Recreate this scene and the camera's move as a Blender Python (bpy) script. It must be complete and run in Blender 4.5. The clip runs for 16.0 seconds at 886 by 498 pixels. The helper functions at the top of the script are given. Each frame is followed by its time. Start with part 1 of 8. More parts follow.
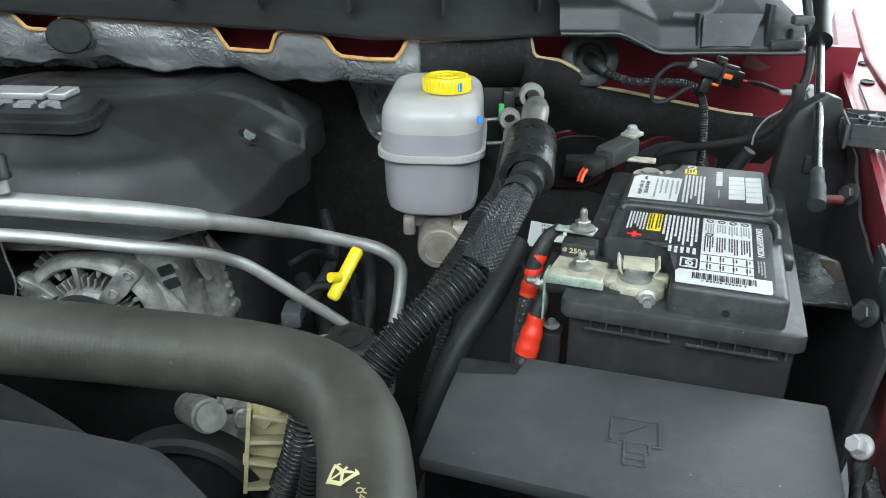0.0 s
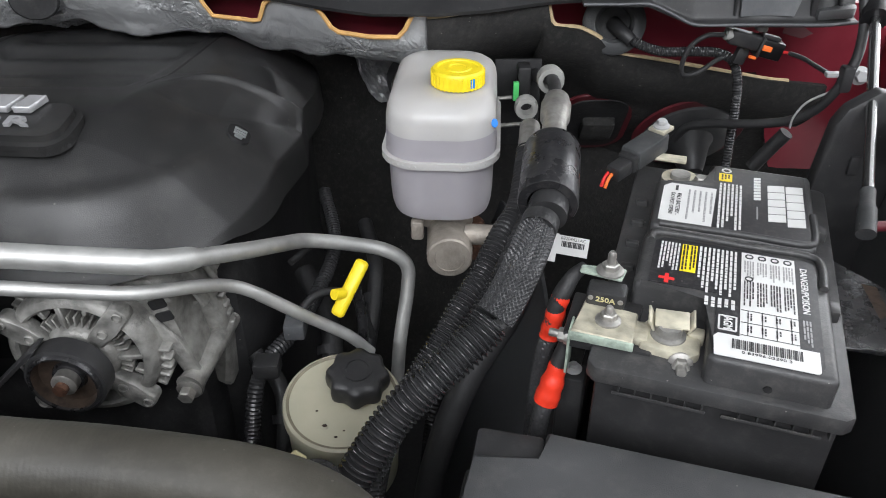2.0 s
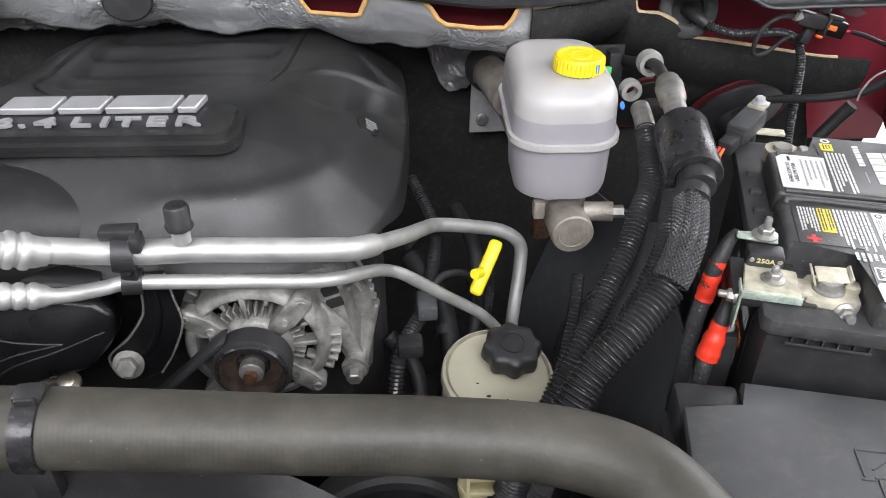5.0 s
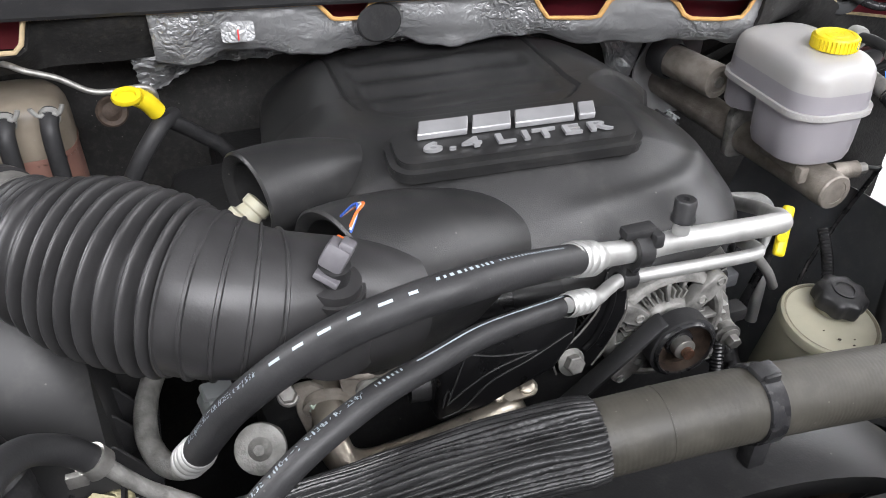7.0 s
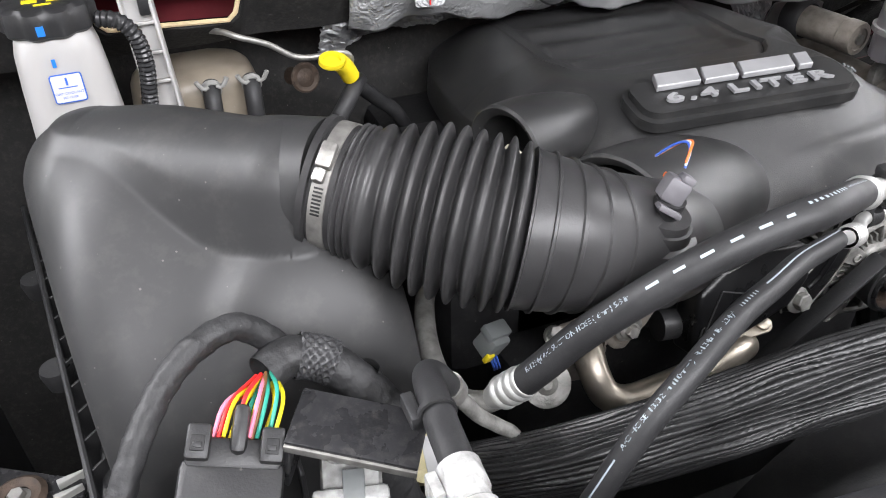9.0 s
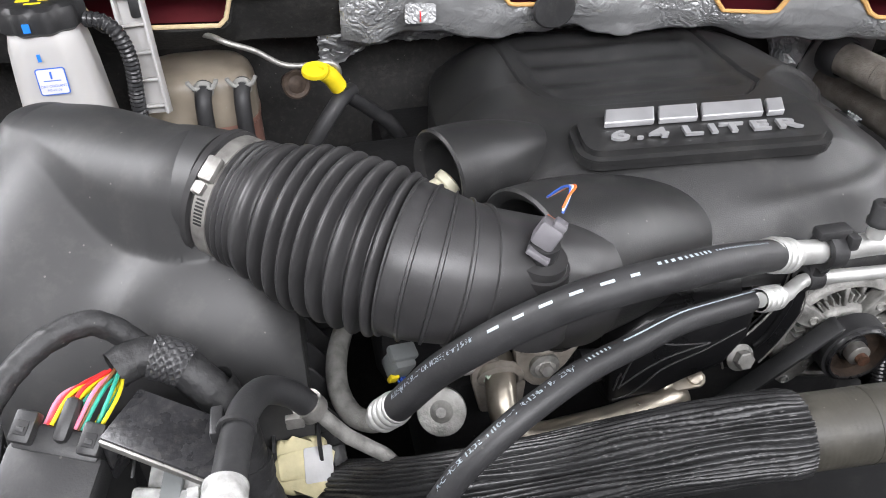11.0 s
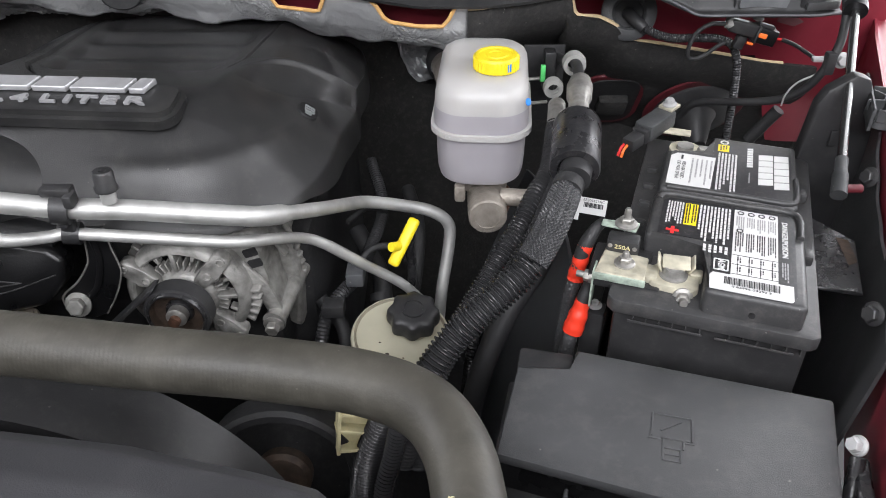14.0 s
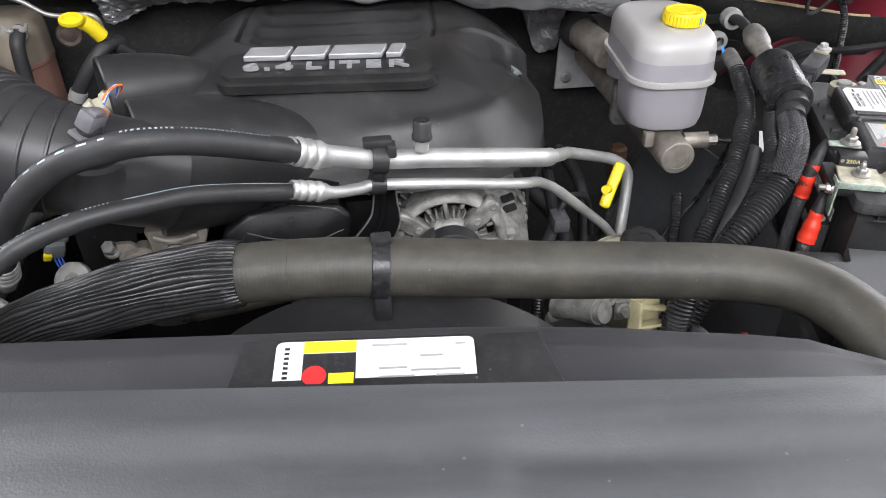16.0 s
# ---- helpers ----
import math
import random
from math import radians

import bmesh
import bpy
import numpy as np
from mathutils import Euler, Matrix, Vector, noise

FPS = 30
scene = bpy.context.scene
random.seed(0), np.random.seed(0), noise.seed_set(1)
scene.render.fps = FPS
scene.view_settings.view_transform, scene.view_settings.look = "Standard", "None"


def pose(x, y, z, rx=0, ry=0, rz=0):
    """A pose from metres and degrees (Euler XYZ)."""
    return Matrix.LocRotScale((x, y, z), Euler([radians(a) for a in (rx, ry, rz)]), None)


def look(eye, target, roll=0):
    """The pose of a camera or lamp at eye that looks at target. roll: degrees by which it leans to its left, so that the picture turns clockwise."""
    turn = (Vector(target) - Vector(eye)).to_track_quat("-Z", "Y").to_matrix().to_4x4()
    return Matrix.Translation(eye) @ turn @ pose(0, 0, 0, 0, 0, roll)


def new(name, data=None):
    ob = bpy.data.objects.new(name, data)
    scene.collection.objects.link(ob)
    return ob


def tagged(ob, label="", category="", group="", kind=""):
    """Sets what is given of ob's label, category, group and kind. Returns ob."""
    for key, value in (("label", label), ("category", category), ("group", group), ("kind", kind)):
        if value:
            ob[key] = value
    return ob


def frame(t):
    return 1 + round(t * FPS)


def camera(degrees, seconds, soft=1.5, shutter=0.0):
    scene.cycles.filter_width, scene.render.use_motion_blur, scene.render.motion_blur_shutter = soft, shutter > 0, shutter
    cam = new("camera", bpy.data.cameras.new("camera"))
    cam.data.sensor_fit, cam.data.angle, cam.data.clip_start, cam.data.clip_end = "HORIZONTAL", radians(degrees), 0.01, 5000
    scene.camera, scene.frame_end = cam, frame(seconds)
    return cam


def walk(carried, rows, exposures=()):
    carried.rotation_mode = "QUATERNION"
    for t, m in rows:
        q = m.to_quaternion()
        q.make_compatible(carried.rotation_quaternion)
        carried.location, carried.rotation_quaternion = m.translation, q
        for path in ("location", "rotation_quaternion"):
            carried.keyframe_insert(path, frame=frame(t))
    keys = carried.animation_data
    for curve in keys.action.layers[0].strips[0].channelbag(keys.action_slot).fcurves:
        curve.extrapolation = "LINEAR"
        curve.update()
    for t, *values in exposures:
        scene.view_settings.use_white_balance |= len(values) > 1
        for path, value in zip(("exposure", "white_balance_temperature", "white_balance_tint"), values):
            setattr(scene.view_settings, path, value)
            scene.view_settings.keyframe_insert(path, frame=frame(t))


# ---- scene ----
cam = camera(59.9, 16.0, soft=1.0)
METRES, EYE, TILT, LEAN, TURN = 2.45, 1.5, -25.0, 0.0, 0.0
ROWS = [
    (0.0, 0.0, 0.0, 0.0, 0.0, 0.0, 0.0),
    (0.5, 0.0017, 0.0099, 0.0043, -0.02, -2.65, 0.11),
    (1.0, 0.0037, 0.022, 0.0124, 0.04, -6.03, 0.17),
    (1.5, -0.0047, 0.0229, 0.0279, 0.07, -8.68, 0.3),
    (2.0, -0.0041, 0.0254, 0.0489, -0.05, -9.1, 0.35),
    (2.5, -0.005, 0.0305, 0.0514, -0.2, -9.24, 0.41),
    (3.0, -0.0041, 0.03, 0.0538, -0.31, -9.59, 0.48),
    (5.5, -0.1176, 0.0101, 0.0496, -8.0, -10.26, 3.87),
    (6.0, -0.1637, 0.0193, 0.0563, -11.42, -10.54, 5.48),
    (6.5, -0.2174, 0.0256, 0.0658, -14.7, -10.96, 6.95),
    (7.0, -0.27, 0.0315, 0.0703, -17.88, -11.54, 8.41),
    (7.5, -0.3058, 0.0318, 0.0772, -19.95, -12.09, 9.46),
    (8.0, -0.3398, 0.0404, 0.0791, -20.36, -12.32, 9.81),
    (8.5, -0.3619, 0.048, 0.0748, -20.16, -12.86, 9.81),
    (11.0, -0.3005, 0.0297, 0.0742, -10.23, -11.74, 5.68),
    (11.5, -0.2667, 0.0261, 0.0681, -6.6, -11.2, 3.85),
    (12.0, -0.224, 0.0046, 0.0649, -3.48, -11.05, 2.35),
    (12.5, -0.1739, -0.0178, 0.0649, -0.96, -10.88, 1.14),
    (13.0, -0.1219, -0.0274, 0.0583, 0.28, -10.82, 0.55),
    (13.5, -0.062, -0.0245, 0.0558, 0.69, -10.86, 0.39),
    (14.0, -0.0187, -0.026, 0.0507, 0.41, -10.97, 0.33),
    (14.5, -0.001, -0.0305, 0.0466, 0.08, -10.91, 0.38),
    (15.0, -0.0297, -0.0455, 0.0426, -1.77, -10.83, 1.05),
    (15.5, -0.097, -0.0613, 0.033, -4.87, -10.88, 2.47),
    (16.0, -0.1631, -0.0505, 0.0331, -7.46, -10.62, 3.75),
]
EXPOSURES = [(0.0, -0.63, 5950, -4), (0.5, -0.61, 6200, 3), (1.5, -0.65, 6300, 6), (3.0, -0.67, 6400, 10), (5.5, -0.26, 6400, 10), (6.5, -0.24, 6400, 10), (7.0, -0.24, 6430, 10), (7.5, -0.08, 6450, 10), (8.5, -0.06, 6450, 10), (11.0, -0.10, 6450, 10), (12.5, -0.04, 6400, 10), (13.5, -0.26, 6400, 10), (14.0, -0.46, 6400, 10), (14.5, -0.66, 6350, 10), (15.5, -0.48, 6400, 10), (16.0, -0.38, 6400, 10)]
walk(cam, [(t, pose(0, 0, EYE, TILT, LEAN, TURN) @ pose(METRES * x, METRES * y, METRES * z, 90 + pitch, roll, yaw)) for t, x, y, z, yaw, pitch, roll in ROWS], EXPOSURES)

# ---- light and exposure ----
world = bpy.data.worlds.new("garage_light")
world.use_nodes = True
world.node_tree.nodes["Background"].inputs[0].default_value = (0.95, 0.965, 1.0, 1)
world.node_tree.nodes["Background"].inputs[1].default_value = 0.32
scene.world = world


def area(name, eye, target, sx, sy, power, color=(1, 1, 1)):
    d = bpy.data.lights.new(name, "AREA")
    d.shape, d.size, d.size_y, d.energy, d.color = "RECTANGLE", sx, sy, power, color
    ob = new(name, d)
    ob.matrix_world = look(eye, target)
    return ob


area("ceiling_lamp_front", (-0.3, -1.8, 3.2), (-0.3, 0.4, 1.2), 3.4, 1.2, 215, (0.975, 0.968, 1.0))
area("ceiling_lamp_west", (-2.4, 1.25, 3.2), (-0.9, 0.7, 1.25), 1.4, 2.6, 235, (0.975, 0.968, 1.0))
area("ceiling_lamp_east", (2.6, 0.3, 3.0), (0.1, 0.5, 1.2), 1.0, 3.0, 90, (0.975, 0.968, 1.0))
# Added fill with no known source: brightens the fender's reflection and the far wall.
area("ceiling_lamp_rear", (2.6, 3.6, 3.55), (1.9, 2.4, 0.5), 4.2, 4.2, 700, (0.975, 0.968, 1.0))
area("garage_door_light", (5.4, 3.2, 1.5), (0.4, 0.5, 1.2), 5.0, 2.8, 300, (0.975, 0.968, 1.0))


# ---- materials ----
def material(name, color, rough=0.5, metal=0.0, vary=0.15, scale=40.0, bump=0.1, bscale=400.0, coat=0.0, dust=0.0,
             specular=0.42, subsurface=0.0, sheen=0.0, rvary=0.12, stretch=None):
    """Principled surface with large stains, fine grain, uneven gloss and a little dust."""
    m = bpy.data.materials.new(name)
    m.use_nodes = True
    nt = m.node_tree
    n, l = nt.nodes, nt.links
    b = n["Principled BSDF"]
    co = n.new("ShaderNodeTexCoord")
    big = n.new("ShaderNodeTexNoise")
    big.inputs["Scale"].default_value, big.inputs["Detail"].default_value = scale, 5
    fine = n.new("ShaderNodeTexNoise")
    fine.inputs["Scale"].default_value, fine.inputs["Detail"].default_value = bscale, 3
    for t in (big, fine):
        l.new(co.outputs["Object"], t.inputs["Vector"])
    if stretch:
        pull = n.new("ShaderNodeVectorMath")
        pull.operation = "MULTIPLY"
        pull.inputs[1].default_value = stretch
        l.new(co.outputs["Object"], pull.inputs[0])
        l.new(pull.outputs[0], big.inputs["Vector"])
    ramp = n.new("ShaderNodeValToRGB")
    ramp.color_ramp.elements[0].position, ramp.color_ramp.elements[1].position = 0.3, 0.7
    ramp.color_ramp.elements[0].color = (*[c * (1 - vary) for c in color], 1)
    ramp.color_ramp.elements[1].color = (*[min(1, c * (1 + vary)) for c in color], 1)
    l.new(big.outputs["Fac"], ramp.inputs["Fac"])
    last = ramp.outputs["Color"]
    if dust:
        spots = n.new("ShaderNodeTexNoise")
        spots.inputs["Scale"].default_value, spots.inputs["Detail"].default_value, spots.inputs["Roughness"].default_value = scale * 4, 8, 0.75
        l.new(co.outputs["Object"], spots.inputs["Vector"])
        cut = n.new("ShaderNodeMapRange")
        cut.inputs[1].default_value, cut.inputs[2].default_value, cut.inputs[4].default_value = 0.5, 0.72, dust
        l.new(spots.outputs["Fac"], cut.inputs[0])
        mix = n.new("ShaderNodeMix")
        mix.data_type = "RGBA"
        mix.inputs["B"].default_value = (0.3, 0.28, 0.25, 1)
        l.new(cut.outputs[0], mix.inputs["Factor"])
        l.new(last, mix.inputs["A"])
        last = mix.outputs["Result"]
        # scattered crumbs of dirt
        cell = n.new("ShaderNodeTexVoronoi")
        cell.inputs["Scale"].default_value = 110
        l.new(co.outputs["Object"], cell.inputs["Vector"])
        sep = n.new("ShaderNodeSeparateColor")
        l.new(cell.outputs["Color"], sep.inputs[0])
        size = n.new("ShaderNodeMapRange")
        size.inputs[1].default_value, size.inputs[2].default_value, size.inputs[4].default_value = 0.55, 1.0, 0.10
        l.new(sep.outputs[0], size.inputs[0])
        near = n.new("ShaderNodeMath")
        near.operation = "LESS_THAN"
        l.new(cell.outputs["Distance"], near.inputs[0])
        l.new(size.outputs[0], near.inputs[1])
        dim = n.new("ShaderNodeMath")
        dim.operation = "MULTIPLY"
        dim.inputs[1].default_value = min(0.55, dust * 4)
        l.new(near.outputs[0], dim.inputs[0])
        crumbs = n.new("ShaderNodeMix")
        crumbs.data_type = "RGBA"
        crumbs.inputs["B"].default_value = (0.34, 0.32, 0.29, 1)
        l.new(dim.outputs[0], crumbs.inputs["Factor"])
        l.new(last, crumbs.inputs["A"])
        last = crumbs.outputs["Result"]
    l.new(last, b.inputs["Base Color"])
    rr = n.new("ShaderNodeMapRange")
    rr.inputs[3].default_value, rr.inputs[4].default_value = max(0.03, rough - rvary), min(1, rough + rvary)
    l.new(big.outputs["Fac"], rr.inputs[0])
    l.new(rr.outputs[0], b.inputs["Roughness"])
    b.inputs["Metallic"].default_value = metal
    b.inputs["Specular IOR Level"].default_value = specular
    b.inputs["Coat Weight"].default_value = coat
    b.inputs["Coat Roughness"].default_value = 0.08
    if subsurface:
        b.inputs["Subsurface Weight"].default_value = subsurface
        b.inputs["Subsurface Radius"].default_value = (0.03, 0.028, 0.025)
        b.inputs["Subsurface Scale"].default_value = 0.5
    if bump:
        bp = n.new("ShaderNodeBump")
        bp.inputs["Strength"].default_value, bp.inputs["Distance"].default_value = bump, 0.002
        l.new(fine.outputs["Fac"], bp.inputs["Height"])
        l.new(bp.outputs["Normal"], b.inputs["Normal"])
    return m


M = {
    "cover": material("cover_plastic", (0.025, 0.025, 0.0253), 0.36, vary=0.2, scale=9, bump=0.14, bscale=1100, dust=0.06),
    "airbox": material("airbox_plastic", (0.034, 0.034, 0.0345), 0.46, vary=0.15, scale=9, bump=0.06, bscale=2400, dust=0.07),
    "plastic": material("black_plastic", (0.025, 0.025, 0.026), 0.42, vary=0.2, scale=20, bump=0.1, bscale=700, dust=0.05),
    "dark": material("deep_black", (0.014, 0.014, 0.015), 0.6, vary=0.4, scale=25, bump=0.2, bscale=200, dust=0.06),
    "grey_plastic": material("grey_plastic", (0.08, 0.083, 0.088), 0.5, vary=0.2, scale=14, bump=0.12, bscale=700, dust=0.1),
    "scuffed": material("scuffed_plastic", (0.066, 0.068, 0.072), 0.46, vary=0.3, scale=7, bump=0.14, bscale=700, dust=0.05, rvary=0.2, stretch=(0.6, 5.0, 1.0)),
    "lid": material("lid_plastic", (0.055, 0.056, 0.058), 0.42, vary=0.12, scale=15, bump=0.25, bscale=1500, dust=0.08),
    "bracket_plastic": material("faded_black_plastic", (0.048, 0.05, 0.052), 0.5, vary=0.25, scale=16, bump=0.2, bscale=700, dust=0.1),
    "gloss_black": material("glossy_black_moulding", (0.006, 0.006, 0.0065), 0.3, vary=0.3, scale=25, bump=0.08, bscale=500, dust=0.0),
    "rubber": material("black_rubber", (0.0264, 0.0264, 0.0276), 0.5, vary=0.2, scale=30, bump=0.08, bscale=600, dust=0.03),
    "bellows": material("bellows_rubber", (0.0365, 0.0358, 0.0365), 0.36, vary=0.2, scale=30, bump=0.05, bscale=600),
    "hose": material("radiator_rubber", (0.046, 0.043, 0.035), 0.52, vary=0.3, scale=26, bump=0.1, bscale=350, dust=0.04),
    "conduit": material("conduit_plastic", (0.030, 0.030, 0.0315), 0.22, vary=0.15, scale=40, bump=0.0),
    "alu": material("cast_aluminium", (0.27, 0.265, 0.25), 0.55, 0.45, vary=0.4, scale=70, bump=0.35, bscale=350, dust=0.2),
    "pipe": material("drawn_aluminium", (0.51, 0.51, 0.495), 0.52, 0.7, vary=0.16, scale=50, bump=0.10, bscale=300),
    "steel": material("zinc_steel", (0.34, 0.33, 0.31), 0.45, 0.7, vary=0.25, scale=120, bump=0.15, bscale=500, dust=0.1),
    "terminal": material("plated_terminal", (0.50, 0.47, 0.37), 0.5, 0.35, vary=0.3, scale=90, bump=0.2, bscale=500, dust=0.12),
    "verdigris": material("green_stained_metal", (0.36, 0.43, 0.36), 0.55, 0.2, vary=0.35, scale=150, bump=0.3, bscale=500, dust=0.1),
    "black_metal": material("black_painted_steel", (0.025, 0.025, 0.027), 0.28, 0.2, vary=0.25, scale=50, bump=0.15, bscale=250, dust=0.12),
    "rust": material("rusty_steel", (0.11, 0.055, 0.035), 0.7, 0.4, vary=0.4, scale=200, bump=0.4, bscale=500),
    "strut_black": material("satin_black_enamel", (0.012, 0.012, 0.013), 0.38, vary=0.15, scale=40, bump=0.04, bscale=300, dust=0.03),
    "chrome": material("polished_rod", (0.5, 0.5, 0.5), 0.25, 1.0, vary=0.05, bump=0.0, rvary=0.03),
    "old_tape": material("yellowed_tape", (0.2, 0.18, 0.13), 0.5, vary=0.3, scale=60, bump=0.2, dust=0.1),
    "sleeve": material("braided_sleeve", (0.016, 0.016, 0.0165), 0.32, vary=0.25, scale=70, bump=0.15, bscale=300),
    "cast_brown": material("tarnished_casting", (0.30, 0.27, 0.235), 0.5, 0.4, vary=0.3, scale=60, bump=0.35, bscale=350, dust=0.15),
    "plate_pale": material("pale_zinc_plate", (0.42, 0.42, 0.42), 0.5, 0.3, vary=0.15, scale=60, bump=0.1, dust=0.12),
    "battery": material("battery_plastic", (0.042, 0.042, 0.043), 0.42, vary=0.2, scale=18, bump=0.12, bscale=700, dust=0.14),
    "pipe_brown": material("heat_tinted_pipe", (0.40, 0.36, 0.30), 0.32, 0.8, vary=0.3, scale=40, bump=0.1, bscale=250, dust=0.1),
    "rust_dark": material("browned_steel", (0.07, 0.05, 0.038), 0.6, 0.3, vary=0.4, scale=120, bump=0.3, bscale=400),
    "white_tank": material("white_polyethylene", (0.44, 0.43, 0.42), 0.35, vary=0.06, scale=15, bump=0.04, bscale=300, subsurface=0.35, dust=0.04),
    "cream": material("cream_plastic", (0.44, 0.42, 0.32), 0.4, vary=0.1, scale=30, bump=0.05, bscale=300, subsurface=0.2, dust=0.06),
    "tank_aged": material("aged_tank_plastic", (0.245, 0.21, 0.165), 0.35, vary=0.3, scale=18, bump=0.05, bscale=200, subsurface=0.2, dust=0.1),
    "tank_stain": material("coolant_stained_plastic", (0.26, 0.14, 0.11), 0.35, vary=0.25, scale=14, bump=0.05, bscale=200, subsurface=0.2),
    "fluid_tank": material("fluid_filled_polyethylene", (0.33, 0.315, 0.335), 0.35, vary=0.07, scale=15, bump=0.04, bscale=300, subsurface=0.3, dust=0.04),
    "shroud": material("shroud_plastic", (0.034, 0.034, 0.037), 0.5, vary=0.15, scale=9, bump=0.12, bscale=900, dust=0.03),
    "yellow": material("yellow_plastic", (0.85, 0.66, 0.02), 0.38, vary=0.08, scale=60, bump=0.05, bscale=400, dust=0.03),
    "red": material("red_boot_rubber", (0.75, 0.045, 0.02), 0.42, vary=0.12, scale=80, bump=0.1, bscale=300),
    "paint": material("maroon_paint", (0.23, 0.025, 0.04), 0.48, 0.1, vary=0.08, scale=30, bump=0.02, bscale=900, coat=0.15, dust=0.02),
    # Maroon darkened for the shade at the firewall rims; small red bits share it.
    "maroon_shaded": material("shaded_maroon_paint", (0.085, 0.011, 0.016), 0.5, 0.0, vary=0.3, scale=40, bump=0.05, dust=0.0),
    "felt": material("dark_insulation", (0.016, 0.0155, 0.015), 0.85, vary=0.35, scale=30, bump=0.6, bscale=250, dust=0.08),
    "foam": material("orange_foam", (0.62, 0.36, 0.13), 0.8, vary=0.2, scale=80, bump=0.3, bscale=500),
    "foam_pale": material("pale_foam", (0.55, 0.43, 0.26), 0.8, vary=0.2, scale=80, bump=0.3, bscale=500),
    "badge": material("badge_silver", (0.42, 0.42, 0.43), 0.36, 0.4, vary=0.08, scale=60, bump=0.03),
    "label_white": material("label_paper", (0.6, 0.6, 0.59), 0.35, vary=0.04, scale=60, bump=0.02, dust=0.04),
    "label_black": material("label_ink", (0.02, 0.02, 0.022), 0.33, vary=0.1, scale=60, bump=0.02, dust=0.14),
    "label_grey": material("label_grey_ink", (0.28, 0.28, 0.28), 0.4, vary=0.1, scale=90, bump=0.0),
    "label_red": material("label_red_ink", (0.7, 0.03, 0.03), 0.4, vary=0.05, bump=0.0),
    "label_blue": material("label_blue_ink", (0.03, 0.12, 0.55), 0.4, vary=0.05, bump=0.0),
    "mark_blue": material("blue_paint_mark", (0.02, 0.2, 0.7), 0.4, vary=0.05, bump=0.0),
    "print_yellow": material("yellow_print", (0.62, 0.56, 0.3), 0.5, vary=0.1, scale=300, bump=0.0),
    "grommet": material("aged_white_plastic", (0.28, 0.28, 0.265), 0.5, vary=0.12, scale=80, bump=0.1, dust=0.2),
    "stripe": material("hose_print", (0.40, 0.46, 0.50), 0.5, vary=0.08, scale=300, bump=0.0),
    "tan": material("tan_tape", (0.5, 0.45, 0.27), 0.6, vary=0.2, scale=60, bump=0.3, bscale=200),
    "sensor_grey": material("violet_grey_plastic", (0.13, 0.125, 0.135), 0.45, vary=0.2, scale=60, bump=0.1),
    "grey_conn": material("grey_connector", (0.16, 0.17, 0.17), 0.45, vary=0.1, scale=60, bump=0.05),
    "braid": material("braided_nylon", (0.040, 0.040, 0.042), 0.34, vary=0.2, scale=60, bump=0.0, dust=0.05),
    "tape": material("cloth_tape", (0.024, 0.024, 0.025), 0.55, vary=0.25, scale=70, bump=0.5, bscale=160, dust=0.05),
    "garage": material("garage_paint", (0.8, 0.8, 0.8), 0.7, vary=0.04, scale=2, bump=0.05, bscale=40),
    "concrete": material("garage_concrete", (0.45, 0.45, 0.44), 0.6, vary=0.12, scale=3, bump=0.1, bscale=60),
    "wire_red": material("wire_red", (0.7, 0.03, 0.03), 0.4, bump=0.0),
    "wire_yellow": material("wire_yellow", (0.75, 0.62, 0.02), 0.4, bump=0.0),
    "wire_green": material("wire_green", (0.03, 0.3, 0.22), 0.4, bump=0.0),
    "wire_pink": material("wire_pink", (0.75, 0.2, 0.3), 0.4, bump=0.0),
    "wire_brown": material("wire_brown", (0.22, 0.1, 0.04), 0.4, bump=0.0),
    "wire_blue": material("wire_blue", (0.05, 0.12, 0.5), 0.4, bump=0.0),
    "orange": material("orange_plastic", (0.8, 0.16, 0.03), 0.4, bump=0.0),
    "clear": material("cloudy_clear_plastic", (0.34, 0.34, 0.33), 0.22, vary=0.3, scale=160, bump=0.3, bscale=300, subsurface=0.3, dust=0.1),
    "green": material("green_plastic", (0.1, 0.55, 0.15), 0.4, bump=0.0),
}


